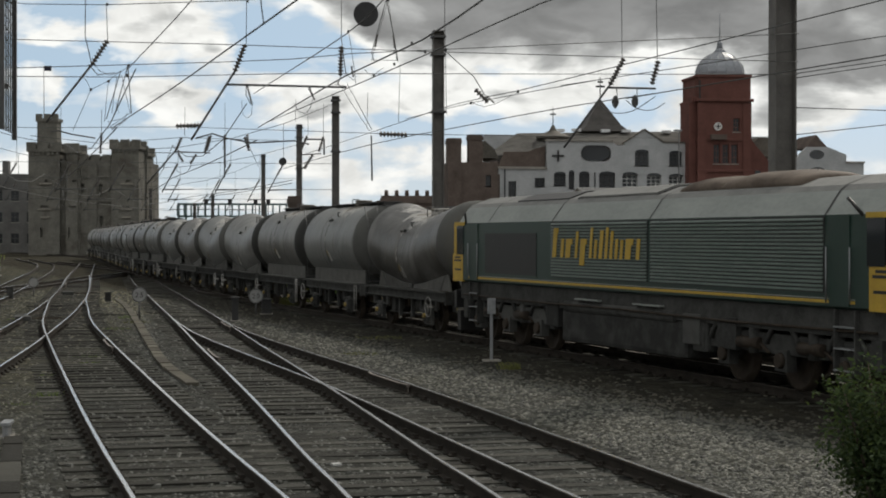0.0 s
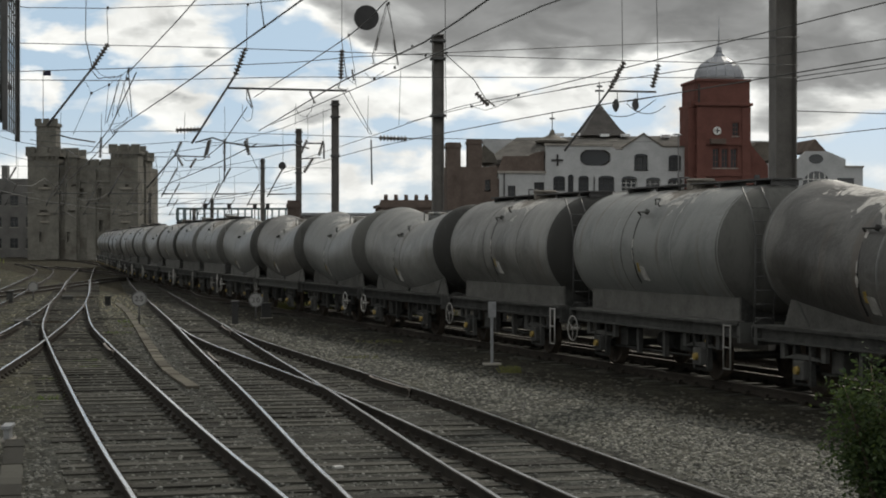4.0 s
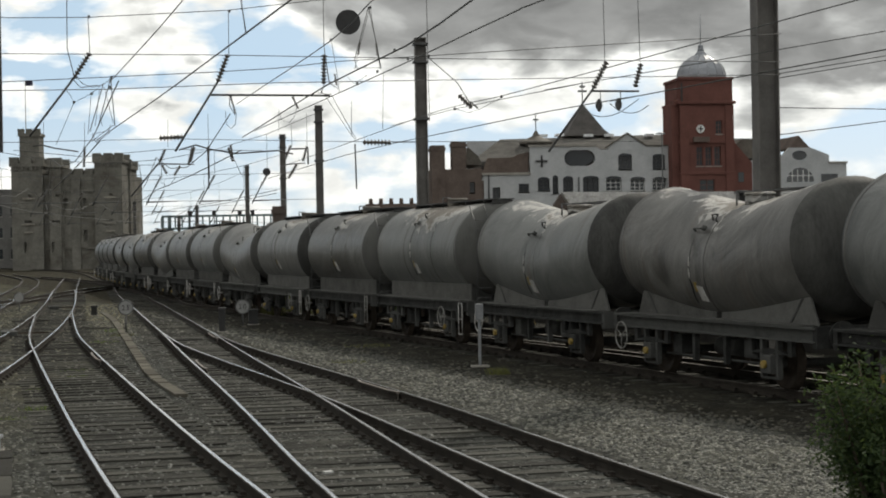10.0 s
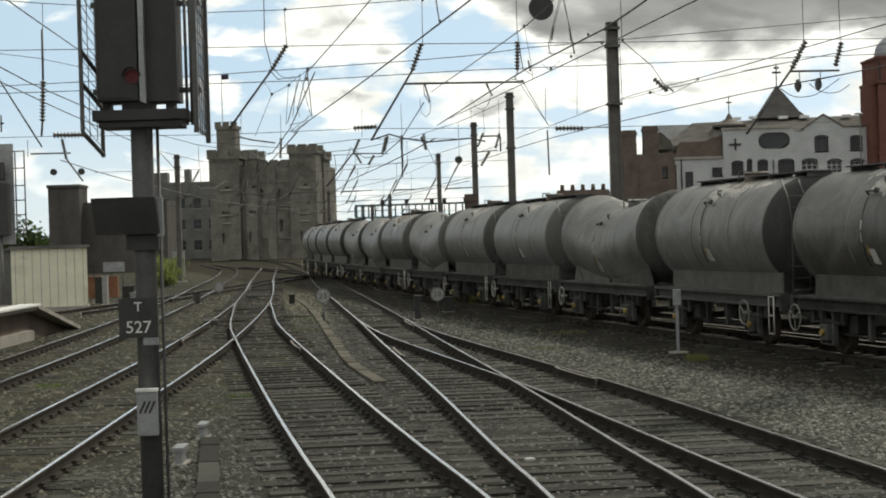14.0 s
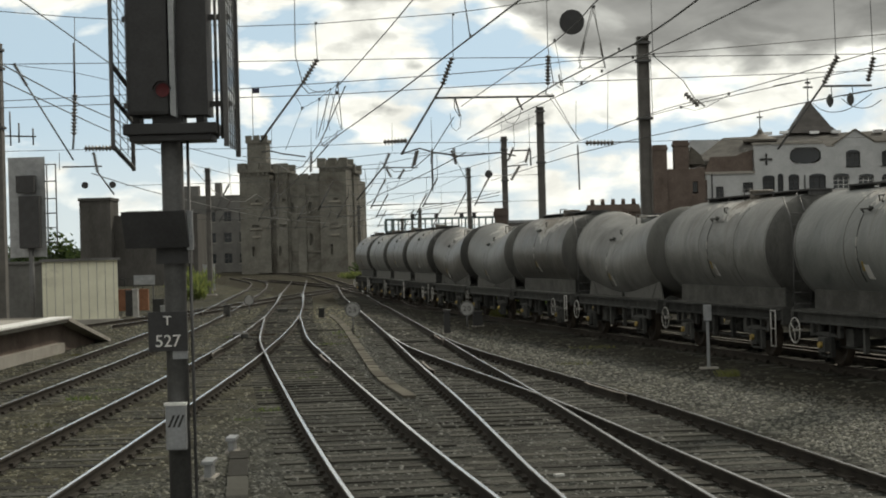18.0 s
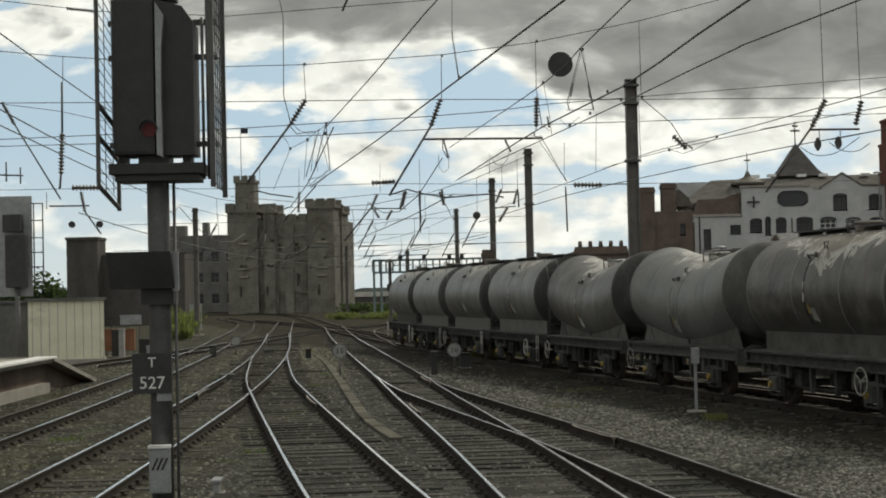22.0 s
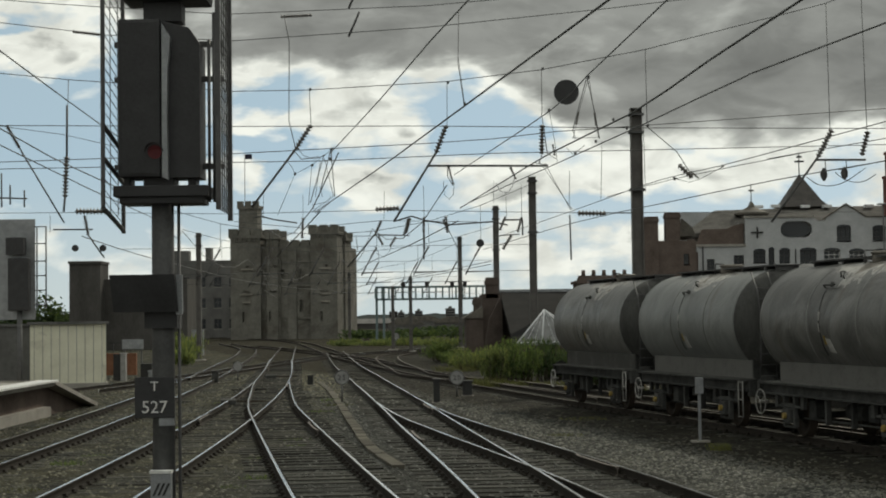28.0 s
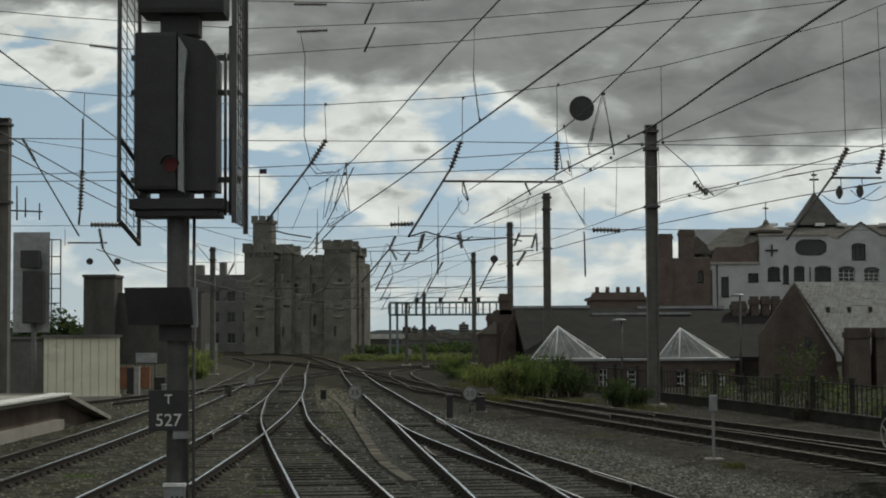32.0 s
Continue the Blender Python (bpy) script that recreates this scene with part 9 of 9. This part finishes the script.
weed_tuft(6.05, 35.6, 0.26, 0.2, 150, 1, GRASS, "tuft of dry yellowish weeds on the ballast")
weed_tuft(3.2, 40.5, 0.5, 0.1, 120, 2, GRASS, "tuft of dry yellowish weeds on the ballast")
for i, (x, y, r, h, n) in enumerate(((2.3, 71, 0.9, 0.45, 300), (3.0, 70, 0.8, 0.35, 260), (4.0, 71, 1.2, 0.3, 260), (5.6, 70, 1.0, 0.3, 200), (1.4, 92, 1.2, 0.4, 260), (7.6, 63, 1.0, 0.3, 200))):
    weed_tuft(x, y, r, h, n, 30 + i, GRASS, "long yellowish grass along the siding")
rng = random.Random(12)
for i in range(26):
    y = rng.uniform(19, 60)
    x = rng.choice((-3.4, -6.9, -7.1, -10.8, -3.2)) + rng.uniform(-0.4, 0.4)
    weed_tuft(x, y, rng.uniform(0.2, 0.5), rng.uniform(0.05, 0.13), 90, 100 + i, rng.choice((GRASS, LEAF)), "small moss and weeds among brown ballast")
weed_tuft(4.2, 47, 0.7, 0.1, 140, 3, GRASS, "tuft of dry yellowish weeds on the ballast")


# ---- loose ballast, joined as one heap of stones ----
def build_stones():
    rng = np.random.default_rng(4)
    n = 150000
    y = 14 + 76 * rng.random(n) ** 1.9
    lo, hi = -0.27 * y - 0.5, 0.37 * y + 0.5
    x = lo + (hi - lo) * rng.random(n)
    # few stones lie on the earth beside the goods line
    keep = (x + 0.205 * y < 13.0 + 0.7 * rng.standard_normal(n)) | (rng.random(n) < 0.05)
    x, y = x[keep], y[keep]
    # they lie thick on the shoulders and thin between the rails, where the sleepers show
    gap = np.full(len(x), 9.0)
    for line in TRACK_LINES[:6]:
        near = line[(line[:, 1] > 12) & (line[:, 1] < 92)]
        gap = np.minimum(gap, np.abs(x - np.interp(y, near[:, 1], near[:, 0])))
    middle = (gap < 1.45) & (x + 0.205 * y < 12)
    clean = np.clip((x + 0.205 * y - 7.2) / 2.0, 0.0, 1.0)
    keep = rng.random(len(x)) < np.where(middle, 0.16, 0.38 + 0.62 * clean)
    x, y = x[keep], y[keep]
    n = len(x)
    s = rng.uniform(0.016, 0.036, n) * (0.85 + y / 80)
    z = -0.196 + 0.022 * rng.random(n)
    base = np.array([(-1, -0.8, -0.4), (1, -0.7, -0.5), (0.8, 0.9, -0.4), (-0.9, 0.8, -0.5), (-0.6, -0.5, 0.6), (0.7, -0.4, 0.5), (0.5, 0.6, 0.7), (-0.5, 0.5, 0.5)])
    quads = np.array([(0, 3, 2, 1), (4, 5, 6, 7), (0, 1, 5, 4), (1, 2, 6, 5), (2, 3, 7, 6), (3, 0, 4, 7)])
    ang = rng.uniform(0, 6.283, n)
    c, q = np.cos(ang), np.sin(ang)
    v = base[None] * (1 + rng.uniform(-0.35, 0.35, (n, 8, 3))) * s[:, None, None] * np.array([1.15, 0.9, 0.75])
    vx = v[..., 0] * c[:, None] - v[..., 1] * q[:, None] + x[:, None]
    vy = v[..., 0] * q[:, None] + v[..., 1] * c[:, None] + y[:, None]
    vz = v[..., 2] + z[:, None]
    verts = np.stack([vx, vy, vz], -1).reshape(-1, 3)
    faces = (quads[None] + 8 * np.arange(n)[:, None, None]).reshape(-1, 4)
    me = bpy.data.meshes.new("ballast_stones")
    me.from_pydata(verts.tolist(), [], faces.tolist())
    me.materials.append(STONE_ISLAND)
    tagged(part("ballast_stones", me, None), "loose grey and brown ballast stones between the tracks", "ballast", kind="stuff")


def stone_island_mat():
    m = bpy.data.materials.new("loose_stone")
    m.use_nodes = True
    t = m.node_tree
    t.nodes.clear()
    rnd = node(t, "ShaderNodeNewGeometry").outputs["Random Per Island"]
    at = node(t, "ShaderNodeTexCoord").outputs["Object"]
    b = node(t, "ShaderNodeTexNoise", {"Vector": at, "Scale": 0.35, "Detail": 6.0}).outputs["Fac"]
    f = math_node(t, "ADD", math_node(t, "MULTIPLY", rnd, 0.7), math_node(t, "MULTIPLY", b, 0.4))
    col = node(t, "ShaderNodeValToRGB", {"Fac": f})
    e = col.color_ramp.elements
    e[0].position, e[0].color = 0.1, (0.030, 0.0303, 0.026, 1)
    e[1].position, e[1].color = 0.95, (0.185, 0.186, 0.167, 1)
    p = node(t, "ShaderNodeBsdfPrincipled", {"Base Color": tinted_ground(t, at, math_node(t, "SUBTRACT", f, 0.05), col.outputs[0]), "Roughness": 0.75})
    node(t, "ShaderNodeOutputMaterial", {"Surface": p.outputs[0]})
    return m


STONE_ISLAND = stone_island_mat()
build_stones()


# ---- what moves ----
def line_place(line, marks, s):
    """The place s metres along the goods line, straight on beyond its ends."""
    if s <= 0:
        return line[0] + (line[0] - line[1]).normalized() * -s
    k = min(max(int(np.searchsorted(marks, s)), 1), len(line) - 1)
    a, b = line[k - 1], line[k]
    return a + (b - a) * ((s - marks[k - 1]) / (marks[k] - marks[k - 1]))


def motions():
    line = spline([(x, y, 0) for x, y in TRAIN_LINE], 1.0)
    marks = [0.0]
    for a, b in zip(line, line[1:]):
        marks.append(marks[-1] + (b - a).length)
    # distances along the line count from its entry to the yard
    entry = marks[min(range(len(line)), key=lambda i: (line[i] - Vector((14.2, 10, 0))).length)]
    times = [0.5 * i for i in range(65)]

    def gone(t):
        return 6.20 * t - 0.0115 * t * t

    # every vehicle stands with its two pivots on the line
    for ob, mid, half in TRAIN:
        rows = []
        for t in times:
            s = entry + mid + 0.45 + 0.005 * t - gone(t)
            front, back = line_place(line, marks, s - half), line_place(line, marks, s + half)
            d = front - back
            c = (front + back) / 2
            rows.append((t, pose(c.x, c.y, 0, 0, 0, math.degrees(math.atan2(d.y, d.x)))))
        walk(ob, rows)
    # wheels turn on their axles; axles at one place on alike vehicles share one roll
    rolls = {}
    for ob, radius in WHEELSETS:
        key = (radius, *[round(v, 3) for v in ob.location])
        if key in rolls:
            first = rolls[key]
            ob.rotation_mode = "QUATERNION"
            ob.animation_data_create()
            ob.animation_data.action = first.animation_data.action
            ob.animation_data.action_slot = first.animation_data.action_slot
            continue
        rolls[key] = ob
        place = ob.location.copy()
        rows = []
        steps = 32 * 10
        for i in range(steps + 1):
            t = 32.0 * i / steps
            rows.append((t, Matrix.Translation(place) @ Matrix.Rotation(gone(t) / radius, 4, "Y")))
        walk(ob, rows)


motions()
